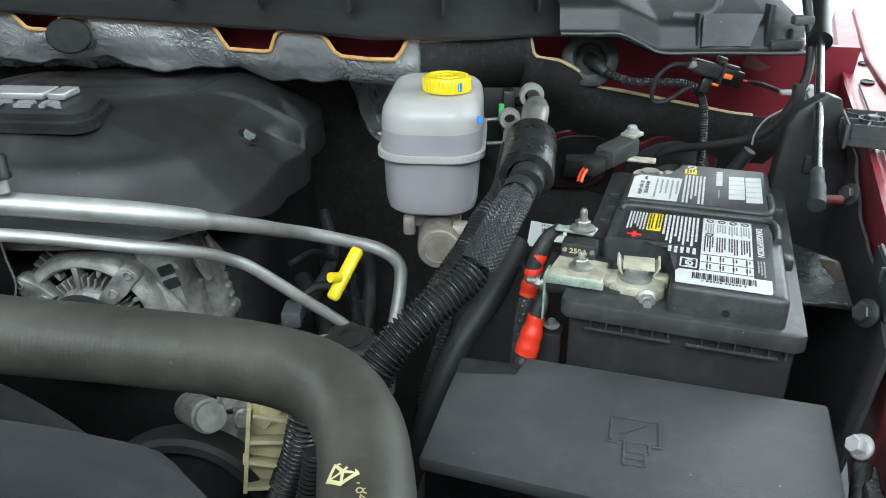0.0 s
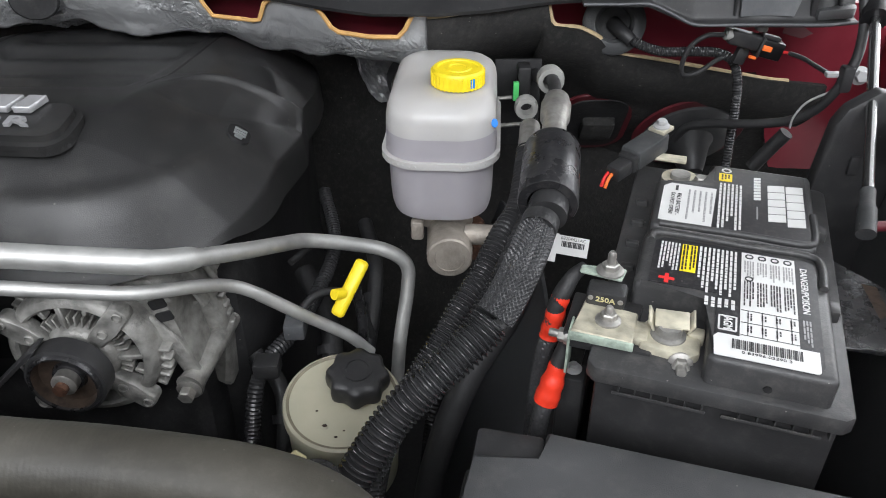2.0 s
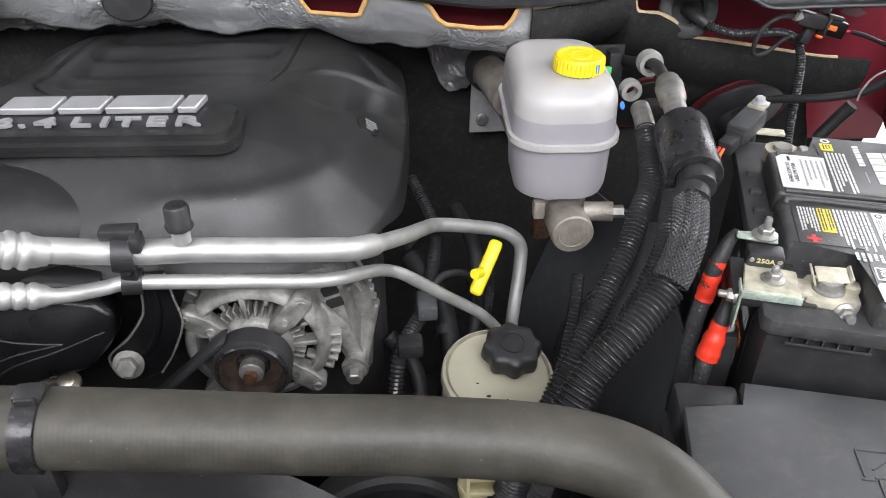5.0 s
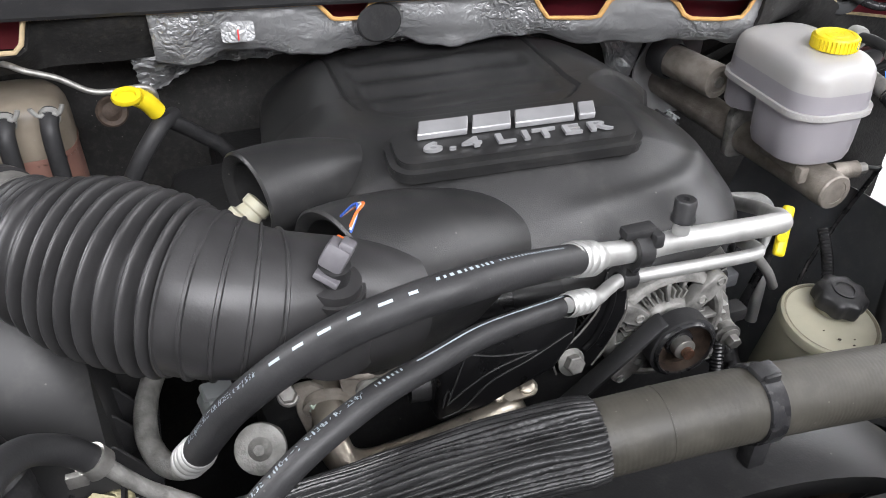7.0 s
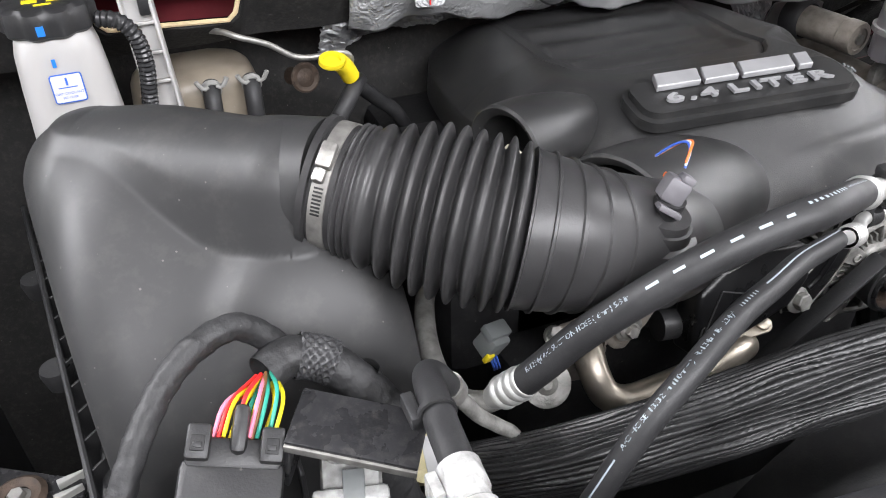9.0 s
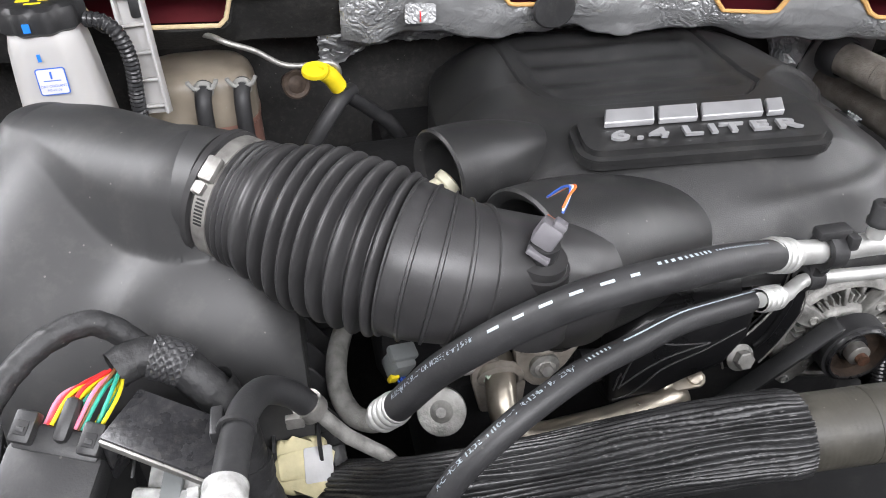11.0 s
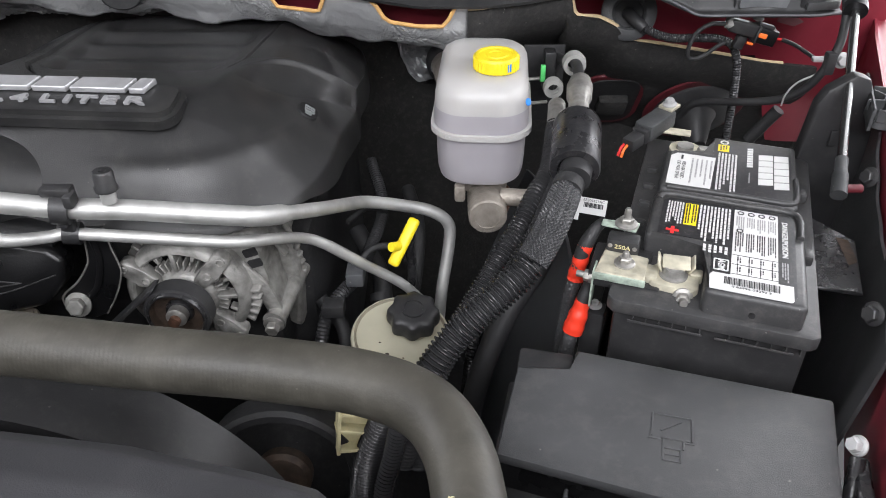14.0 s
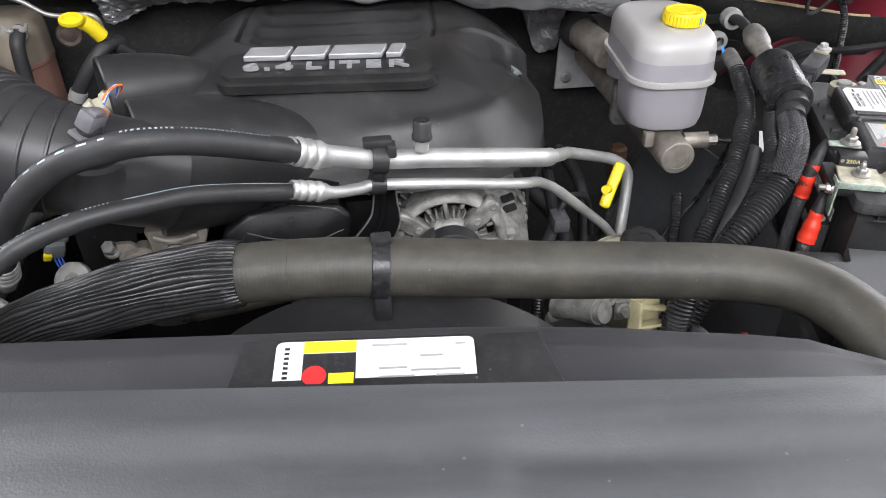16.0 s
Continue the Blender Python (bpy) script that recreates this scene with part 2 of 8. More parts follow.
def foil_material():
    """Dull aluminium foil with folds in some places and smooth ones between them."""
    m = material("insulation_foil", (0.40, 0.405, 0.41), 0.46, 0.55, vary=0.2, scale=16, bump=0.0, rvary=0.12, dust=0.12)
    nt = m.node_tree
    n, l = nt.nodes, nt.links
    co = n.new("ShaderNodeTexCoord")
    bend = n.new("ShaderNodeTexNoise")
    bend.inputs["Scale"].default_value, bend.inputs["Detail"].default_value = 30, 4
    mixv = n.new("ShaderNodeMix")
    mixv.data_type = "VECTOR"
    mixv.inputs["Factor"].default_value = 0.06
    l.new(co.outputs["Object"], bend.inputs["Vector"])
    l.new(co.outputs["Object"], mixv.inputs["A"])
    l.new(bend.outputs["Color"], mixv.inputs["B"])
    height = None
    for scale, amount in ((85, 1.0), (230, 0.7)):
        v = n.new("ShaderNodeTexVoronoi")
        v.feature = "DISTANCE_TO_EDGE"
        v.inputs["Scale"].default_value = scale
        l.new(mixv.outputs["Result"], v.inputs["Vector"])
        k = n.new("ShaderNodeMath")
        k.operation = "MULTIPLY"
        k.inputs[1].default_value = amount * 60 / scale
        l.new(v.outputs["Distance"], k.inputs[0])
        if height is None:
            height = k.outputs[0]
        else:
            s = n.new("ShaderNodeMath")
            s.operation = "ADD"
            l.new(height, s.inputs[0])
            l.new(k.outputs[0], s.inputs[1])
            height = s.outputs[0]
    mask = n.new("ShaderNodeTexNoise")
    mask.inputs["Scale"].default_value, mask.inputs["Detail"].default_value = 11, 2
    l.new(co.outputs["Object"], mask.inputs["Vector"])
    cut = n.new("ShaderNodeMapRange")
    cut.inputs[1].default_value, cut.inputs[2].default_value = 0.42, 0.62
    cut.inputs[3].default_value, cut.inputs[4].default_value = 0.12, 0.65
    l.new(mask.outputs["Fac"], cut.inputs[0])
    bp = n.new("ShaderNodeBump")
    bp.inputs["Distance"].default_value = 0.012
    l.new(cut.outputs[0], bp.inputs["Strength"])
    l.new(height, bp.inputs["Height"])
    l.new(bp.outputs["Normal"], n["Principled BSDF"].inputs["Normal"])
    return m


M["foil"] = foil_material()


# ---- mesh helpers ----
def part(name, bm, mat, parent=None, label="", smooth=True):
    """One mesh object out of bm, under parent."""
    me = bpy.data.meshes.new(name)
    bmesh.ops.recalc_face_normals(bm, faces=bm.faces)
    bm.to_mesh(me)
    bm.free()
    me.materials.append(M[mat])
    if smooth:
        for p in me.polygons:
            p.use_smooth = True
        me.set_sharp_from_angle(angle=radians(38))
    ob = new(name, me)
    if parent is not None:
        ob.parent = parent
    if label:
        ob["label"] = label
    return ob


def thing(name, m, label, category, group="", kind=""):
    ob = new(name)
    ob.empty_display_size = 0.01
    ob.matrix_world = m if m is not None else Matrix()
    return tagged(ob, label, category, group, kind)


def solo(name, bm, mat, label, category, m=None, group="", kind="", smooth=True):
    """A thing that is one mesh."""
    ob = part(name, bm, mat, smooth=smooth)
    if m is not None:
        ob.matrix_world = m
    return tagged(ob, label, category, group, kind)


def box(sx, sy, sz, at=(0, 0, 0), bev=0.002, seg=2, m=None, bm=None):
    own = bmesh.new()
    bmesh.ops.create_cube(own, size=1, matrix=Matrix.Translation(at) @ Matrix.Diagonal((sx, sy, sz, 1)))
    if bev:
        bmesh.ops.bevel(own, geom=own.edges[:], offset=bev, segments=seg, affect="EDGES", profile=0.5)
    if m is not None:
        own.transform(m)
    return join(bm, own)


def join(bm, own):
    if bm is None:
        return own
    me = bpy.data.meshes.new("tmp")
    own.to_mesh(me)
    own.free()
    bm.from_mesh(me)
    bpy.data.meshes.remove(me)
    return bm


def prism(outline, z0, z1, bev=0.002, seg=2, m=None, bm=None, taper=0.0):
    """An upright slab over a flat outline."""
    own = bmesh.new()
    cx = sum(p[0] for p in outline) / len(outline)
    cy = sum(p[1] for p in outline) / len(outline)
    lo = [own.verts.new((x, y, z0)) for x, y in outline]
    hi = [own.verts.new((x + (cx - x) * taper, y + (cy - y) * taper, z1)) for x, y in outline]
    k = len(outline)
    own.faces.new(lo[::-1])
    own.faces.new(hi)
    for i in range(k):
        own.faces.new((lo[i], lo[(i + 1) % k], hi[(i + 1) % k], hi[i]))
    if bev:
        bmesh.ops.bevel(own, geom=own.edges[:], offset=bev, segments=seg, affect="EDGES", profile=0.5)
    if m is not None:
        own.transform(m)
    return join(bm, own)


def rounded(w, h, r, n=6, cx=0.0, cy=0.0):
    """A rectangle's outline with round corners."""
    out = []
    for sx, sy, a0 in ((1, 1, 0), (-1, 1, 90), (-1, -1, 180), (1, -1, 270)):
        for i in range(n + 1):
            a = radians(a0 + 90 * i / n)
            out.append((cx + sx * (w / 2 - r) + r * math.cos(a), cy + sy * (h / 2 - r) + r * math.sin(a)))
    return out


def lathe(profile, seg=32, m=None, bm=None):
    """Turns (radius, z) points round z; ends at radius 0 close it."""
    own = bmesh.new()
    rings = []
    for r, z in profile:
        if r < 1e-6:
            rings.append([own.verts.new((0, 0, z))])
        else:
            rings.append([own.verts.new((r * math.cos(2 * math.pi * i / seg), r * math.sin(2 * math.pi * i / seg), z)) for i in range(seg)])
    for a, b in zip(rings, rings[1:]):
        for i in range(seg):
            j = (i + 1) % seg
            if len(a) == 1 and len(b) == 1:
                continue
            if len(a) == 1:
                own.faces.new((a[0], b[i], b[j]))
            elif len(b) == 1:
                own.faces.new((a[i], a[j], b[0]))
            else:
                own.faces.new((a[i], a[j], b[j], b[i]))
    if m is not None:
        own.transform(m)
    return join(bm, own)


def spline(points, step=0.004):
    """A smooth line through the points (centripetal enough for hoses), resampled evenly."""
    p = [Vector(q) for q in points]
    p = [2 * p[0] - p[1]] + p + [2 * p[-1] - p[-2]]
    dense = []
    for i in range(1, len(p) - 2):
        a, b, c, d = p[i - 1:i + 3]
        for k in range(24):
            t = k / 24
            dense.append(0.5 * ((2 * b) + (c - a) * t + (2 * a - 5 * b + 4 * c - d) * t * t + (3 * b - a - 3 * c + d) * t ** 3))
    dense.append(p[-2])
    out, left = [dense[0]], step
    for a, b in zip(dense, dense[1:]):
        seg = (b - a).length
        while seg > left:
            a = a.lerp(b, left / seg)
            seg = (b - a).length
            out.append(a.copy())
            left = step
        left -= seg
    out.append(dense[-1])
    return out


def frames(line):
    """Tangent, side and up along a line, without twist."""
    out, up = [], Vector((0, 0, 1))
    for i, q in enumerate(line):
        t = (line[min(i + 1, len(line) - 1)] - line[max(i - 1, 0)]).normalized()
        if abs(t.dot(up)) > 0.95:
            up = Vector((0, 1, 0)) if not out else up
        s = t.cross(up).normalized()
        up = s.cross(t).normalized()
        out.append((t, s, up))
    return out


def tube(points, r, seg=16, step=0.004, smooth=True, bm=None, m=None):
    """A round tube through points; r is a radius or a function of the length run and the whole length."""
    line = spline(points, step) if smooth else [Vector(q) for q in points]
    own = bmesh.new()
    run, total = 0.0, sum((b - a).length for a, b in zip(line, line[1:]))
    rings = []
    for i, (q, (t, s, u)) in enumerate(zip(line, frames(line))):
        if i:
            run += (q - line[i - 1]).length
        rad = r(run, total) if callable(r) else r
        rings.append([own.verts.new(q + rad * (math.cos(2 * math.pi * k / seg) * s + math.sin(2 * math.pi * k / seg) * u)) for k in range(seg)])
    for a, b in zip(rings, rings[1:]):
        for k in range(seg):
            j = (k + 1) % seg
            own.faces.new((a[k], a[j], b[j], b[k]))
    own.faces.new(rings[0][::-1])
    own.faces.new(rings[-1])
    if m is not None:
        own.transform(m)
    return join(bm, own)


def pattern_tube(points, r, seg, step, bm=None):
    """A tube whose radius is a function of the length run, the whole length and the angle."""
    line = spline(points, step)
    own = bmesh.new()
    total, run, prev = sum((b - a).length for a, b in zip(line, line[1:])), 0.0, None
    for i, (q, (t, s, u)) in enumerate(zip(line, frames(line))):
        if i:
            run += (q - line[i - 1]).length
        row = []
        for k in range(seg):
            a = 2 * math.pi * k / seg
            rad = r(run, total, a)
            row.append(own.verts.new(q + rad * (math.cos(a) * s + math.sin(a) * u)))
        if prev:
            for k in range(seg):
                own.faces.new((prev[k], prev[(k + 1) % seg], row[(k + 1) % seg], row[k]))
        prev = row
    return join(bm, own)


def braid(r, depth, n, pitch):
    """Crossed strands of a braided sleeve."""
    def f(run, total, a):
        p, q = n * a + 2 * math.pi * run / pitch, n * a - 2 * math.pi * run / pitch
        return r + depth * max(math.sin(p), math.sin(q))
    return f


def ribbed(r, depth, pitch, share=0.5):
    """A radius for corrugated pipes."""
    def f(run, total):
        return r - depth * (0.5 + 0.5 * math.cos(2 * math.pi * run / pitch)) ** (1 / max(share, 0.05) / 2)
    return f


def ribbon(points, r, a0, a1, lift, seg=4, start=0.0, end=1.0, gaps=None, step=0.004):
    """A thin print lying on a tube, between the angles a0 and a1 round it."""
    line = spline(points, step)
    fr = frames(line)
    own = bmesh.new()
    lens = [0.0]
    for a, b in zip(line, line[1:]):
        lens.append(lens[-1] + (b - a).length)
    prev = None
    for q, (t, s, u), ln in zip(line, fr, lens):
        f = ln / lens[-1]
        on = start <= f <= end and (gaps is None or (ln % gaps[0]) < gaps[1])
        row = None
        if on:
            row = []
            for k in range(seg + 1):
                a = radians(a0 + (a1 - a0) * k / seg)
                row.append(own.verts.new(q + (r + lift) * (math.cos(a) * s + math.sin(a) * u)))
            if prev:
                for k in range(seg):
                    own.faces.new((prev[k], prev[k + 1], row[k + 1], row[k]))
        prev = row
    return own


def aim(at, direction, roll=0):
    """A pose at a place whose z axis points along direction."""
    q = Vector(direction).to_track_quat("Z", "Y")
    return Matrix.Translation(at) @ q.to_matrix().to_4x4() @ pose(0, 0, 0, 0, 0, roll)


def hexbolt(r=0.007, h=0.006, flange=0.010, m=None, bm=None):
    own = lathe([(0, 0), (flange, 0), (flange, 0.0015), (r * 1.1, 0.003), (0, 0.003)], 20)
    lathe([(0, 0.002), (r, 0.002), (r, h), (r * 0.85, h + 0.001), (0, h + 0.001)], 6, bm=own)
    if m is not None:
        own.transform(m)
    return join(bm, own)


def lettering(text, size, depth, m, squash=1.0, bold=0.0):
    """Raised or printed words as a mesh."""
    cu = bpy.data.curves.new("words", "FONT")
    cu.body, cu.size, cu.extrude, cu.align_x, cu.align_y = text, size, depth, "CENTER", "CENTER"
    cu.resolution_u, cu.offset = 3, bold
    ob = bpy.data.objects.new("words", cu)
    me = bpy.data.meshes.new_from_object(ob)
    bm = bmesh.new()
    bm.from_mesh(me)
    bm.transform(m @ Matrix.Diagonal((squash, 1, 1, 1)))
    bpy.data.objects.remove(ob)
    bpy.data.meshes.remove(me)
    return bm


def sheet(f, nu, nv, thick=None):
    """A surface f(u, v) over the unit square; thick drops a back side along its normal."""
    own = bmesh.new()
    g = [[own.verts.new(f(i / nu, j / nv)) for j in range(nv + 1)] for i in range(nu + 1)]
    for i in range(nu):
        for j in range(nv):
            own.faces.new((g[i][j], g[i + 1][j], g[i + 1][j + 1], g[i][j + 1]))
    if thick:
        bmesh.ops.recalc_face_normals(own, faces=own.faces)
        bmesh.ops.solidify(own, geom=own.faces[:], thickness=thick)
    return own


def smooth01(a, b, x):
    t = max(0.0, min(1.0, (x - a) / (b - a)))
    return t * t * (3 - 2 * t)


def pick(table, x):
    """Piecewise linear look-up in a short table of (x, value)."""
    if x <= table[0][0]:
        return table[0][1]
    for (a, va), (b, vb) in zip(table, table[1:]):
        if x <= b:
            return va + (vb - va) * (x - a) / (b - a)
    return table[-1][1]


# ---- setting ----
def garage():
    solo("floor", box(12, 12, 0.1, (0, 0, -0.05), 0), "concrete", "smooth grey concrete garage floor", "floor", kind="structure")
    for name, s, at in (("wall_north", (12, 0.1, 3.6), (0, 6, 1.8)), ("wall_south", (12, 0.1, 3.6), (0, -6, 1.8)),
                        ("wall_east", (0.1, 12, 3.6), (6, 0, 1.8)), ("wall_west", (0.1, 12, 3.6), (-6, 0, 1.8))):
        solo(name, box(*s, at, 0), "garage", "plain white painted garage wall", "wall", kind="structure")
    solo("ceiling", box(12, 12, 0.1, (0, 0, 3.65), 0), "garage", "plain white garage ceiling", "ceiling", kind="structure")


def bay():
    """The engine bay's own shell: floor pan, firewall, left and right inner fenders, front."""
    solo("bay_floor", box(2.2, 1.6, 0.02, (-0.35, 0.5, 0.62), 0), "dark", "dirty black splash pan under the engine", "floor", kind="structure")
    solo("firewall", sheet(lambda u, v: Vector((-1.3 + 1.85 * u, 1.07 + 0.012 * noise.noise((u * 9, v * 5, 3)), 0.62 + (0.75 - 0.22 * smooth01(0.91, 0.95, u)) * v)), 60, 20, -0.02),
         "felt", "black insulated firewall panel behind the engine", "firewall", kind="structure")
    solo("bay_side_right", box(0.02, 1.5, 0.75, (-1.2, 0.45, 0.98), 0), "plastic", "black inner fender panel of the engine bay", "panel", kind="structure")
    solo("bay_front", box(2.0, 0.02, 0.62, (-0.35, 0.10, 0.93), 0), "dark", "black radiator face below the upper cover", "panel", kind="structure")


garage()
bay()

# vehicle's own direction is turned a little against the world's axes
TURNED = -4.4


# ---- cowl, foil and insulation at the rear of the bay ----
def cowl_top(x):
    """Height of the cowl plastic's lower edge."""
    return pick([(-1.2, 1.41), (-0.85, 1.392), (-0.53, 1.374), (-0.19, 1.352), (-0.10, 1.343), (0.02, 1.342), (0.10, 1.346), (0.20, 1.345), (0.255, 1.322), (0.45, 1.316), (0.8, 1.30)], x)


def cowl_low(x):
    """Lower end of the painted wall: it is bare only on the driver's side."""
    return cowl_top(x) - 0.05 - 0.035 * smooth01(0.12, 0.2, x) - 0.13 * smooth01(0.375, 0.42, x)


def foil_top(x):
    """Scalloped upper edge of the insulation."""
    z = cowl_top(x) - 0.004
    for a, b, d in ((-0.505, -0.462, 0.018), (-0.265, -0.205, 0.026), (-0.14, -0.066, 0.022), (-0.93, -0.80, 0.032)):
        z -= d * smooth01(a - 0.012, a + 0.008, x) * (1 - smooth01(b - 0.006, b + 0.008, x))
    return z


def crumple(ob, amount):
    """Knocks every corner of a sheet a little out of place, and gives it thickness."""
    rng = random.Random(11)
    for v in ob.data.vertices:
        v.co += Vector((rng.uniform(-1, 1), rng.uniform(-1, 1), rng.uniform(-1, 1))) * amount
    sol = ob.modifiers.new("thickness", "SOLIDIFY")
    sol.thickness = 0.0008
    return ob


def cowl():
    # painted metal behind the insulation
    solo("cowl_panel", sheet(lambda u, v: Vector((-1.25 + 1.77 * u, 0.972 + 0.03 * (1 - v), cowl_low(-1.25 + 1.77 * u) + (cowl_top(-1.25 + 1.77 * u) + 0.010 - cowl_low(-1.25 + 1.77 * u)) * v)), 120, 8, -0.006),
         "paint", "maroon painted cowl wall at the back of the bay", "panel", kind="structure")

    def foil(u, v):
        x = -0.685 + 0.64 * u
        lo = cowl_top(x) - 0.062 + 0.006 * noise.noise((x * 30, 0, 4)) + 0.006 * math.sin(x * 40)
        hi = foil_top(x)
        z = lo + (hi - lo) * v
        c = noise.noise((x * 28, z * 40, 1)) + 0.6 * abs(noise.noise((x * 80, z * 90, 2))) + 0.4 * abs(noise.noise((x * 150, z * 60, 7)))
        hole = math.hypot((x + 0.449) / 0.024, (z - 1.342) / 0.020)
        return Vector((x, 0.952 + 0.02 * (1 - v) ** 2 - 0.0032 * c + (0.0 if hole > 1.15 else 0.004), z))
    root = thing("heat_shield", None, "crumpled silver foil heat shield with a round dark hole", "heat shield")
    crumple(part("foil", sheet(foil, 190, 22), "foil", root), 0.0003)
    part("patch", prism(rounded(0.034, 0.021, 0.004, 4), -0.0006, 0.0006, 0.0003, 1, Matrix.Translation((-0.600, 0.9445, 1.350)) @ pose(0, 0, 0, 80, 3, 0)), "foil", root, "stuck-on foil patch")
    part("mark", box(0.0016, 0.0010, 0.011, (0, -0.0008, -0.003), 0.0002, m=Matrix.Translation((-0.600, 0.9445, 1.350)) @ pose(0, 0, 0, -10, 3, 0)), "label_red", root, "red pen mark")
    part("hole", lathe([(0, 0.0), (0.021, 0.0), (0.023, -0.002), (0.0215, -0.004)], 40, aim((-0.449, 0.943, 1.342), (0.15, -1, 0.1)) @ Matrix.Diagonal((1.15, 0.92, 1, 1))), "dark", root, "round black opening")

    def hang(u, v):
        # loose foil hanging behind the engine
        x = -0.71 + 0.665 * u
        z = 1.325 - 0.105 * v * (0.35 + 0.65 * (smooth01(0.86, 0.93, u) * (1 - smooth01(0.97, 1.0, u)) * 1.5 + 0.35 * smooth01(0.12, 0.0, u)))
        return Vector((x, 0.985 + 0.045 * v + 0.012 * noise.noise((x * 40, z * 40, 9)) + 0.006 * abs(noise.noise((x * 110, z * 110, 2))), z))
    crumple(part("loose_foil", sheet(hang, 160, 26), "foil", root, "torn loose foil flap", smooth=False), 0.0014)

    def felt(u, v):
        x = -0.045 + 0.48 * u
        top = pick([(-0.05, 1.334), (0.09, 1.343), (0.095, 1.318), (0.13, 1.312), (0.155, 1.30), (0.172, 1.283), (0.25, 1.268), (0.36, 1.246), (0.5, 1.23)], x)
        low = 1.275 - 0.275 * smooth01(-0.02, 0.03, x)
        z = low + (top - low) * v
        return Vector((x, 0.953 + 0.72 * (top - z) * smooth01(0.0, 0.08, top - z) + 0.006 * noise.noise((x * 12, z * 14, 5)), z))
    root = thing("insulation_mat", None, "black felt insulation mat with a pale foam edge", "insulation")
    part("mat", sheet(felt, 100, 30, 0.008), "felt", root)
    edge = [(x, 0.951, pick([(-0.05, 1.334), (0.09, 1.343), (0.095, 1.318), (0.13, 1.312), (0.155, 1.30), (0.172, 1.283), (0.25, 1.268), (0.36, 1.246), (0.5, 1.23)], x))
            for x in (-0.045, 0.0, 0.05, 0.086, 0.092, 0.1, 0.13, 0.155, 0.172, 0.21, 0.25, 0.30, 0.36, 0.39)]
    part("foam_edge", tube(edge, 0.0028, 8), "foam_pale", root, "ragged pale foam edge")

    def felt2(u, v):
        x = -1.15 + 0.475 * u
        z = 1.326 + (foil_top(x) - 1.326) * v
        return Vector((x, 0.955 + 0.03 * (1 - v) + 0.008 * noise.noise((x * 16, z * 14, 8)), z))
    root = thing("insulation_mat", None, "dark grey insulation mat with an orange foam edge", "insulation")
    part("mat", sheet(felt2, 100, 20, 0.006), "felt", root)
    part("foam_edge", tube([(-1.15 + 0.475 * i / 60, 0.949, foil_top(-1.15 + 0.475 * i / 60)) for i in range(61)], 0.0025, 8, smooth=False), "foam_pale", root)
    part("foam_edge", tube([(-0.685 + 0.64 * i / 90, 0.948, foil_top(-0.685 + 0.64 * i / 90)) for i in range(91)], 0.0024, 8, smooth=False), "foam", bpy.data.objects["heat_shield"], "orange foam edge")

    # black plastic cowl cover above, with ribs
    root = thing("cowl_cover", None, "black ribbed plastic cowl cover below the windscreen", "cowl cover")

    def lip(u, v):
        x = -1.25 + 1.52 * u
        e = cowl_top(x)
        prof = [(0.0, 0.0), (0.12, 0.006), (0.16, 0.012), (0.5, 0.03), (1.0, 0.075)]
        return Vector((x, 0.938 + (0.012 if v > 0.14 else 0) + 0.10 * v + (0.01 if v > 0.5 else 0), e + pick(prof, v)))
    part("panel", sheet(lip, 120, 14, 0.004), "plastic", root)
    for x in (-0.22, -0.12, -0.02, -0.32, 0.1):
        part("rib", box(0.004, 0.07, 0.03, (x, 0.985, cowl_top(x) + 0.035), 0.001), "plastic", root)


cowl()


def bulge(names):
    """Bends the cowl's middle forwards, with everything fixed to it."""
    for top in names:
        for ob in bpy.data.objects:
            if ob.type == "MESH" and (ob.name.split(".")[0] == top or (ob.parent and ob.parent.name.split(".")[0] == top)):
                for v in ob.data.vertices:
                    k = pick([(-0.32, 0.0), (-0.22, 0.035), (-0.15, 0.085), (-0.10, 0.105), (-0.03, 0.105), (0.06, 0.06), (0.13, 0.035), (0.24, 0.012), (0.36, 0.0)], v.co.x)
                    k *= smooth01(1.10, 1.31, v.co.z) if top != "loose_foil" and ob.name.split(".")[0] != "loose_foil" else 0.0
                    v.co += Vector((0.20 * k, -k, 0.16 * k))


bulge(("cowl_panel", "heat_shield", "insulation_mat", "cowl_cover"))


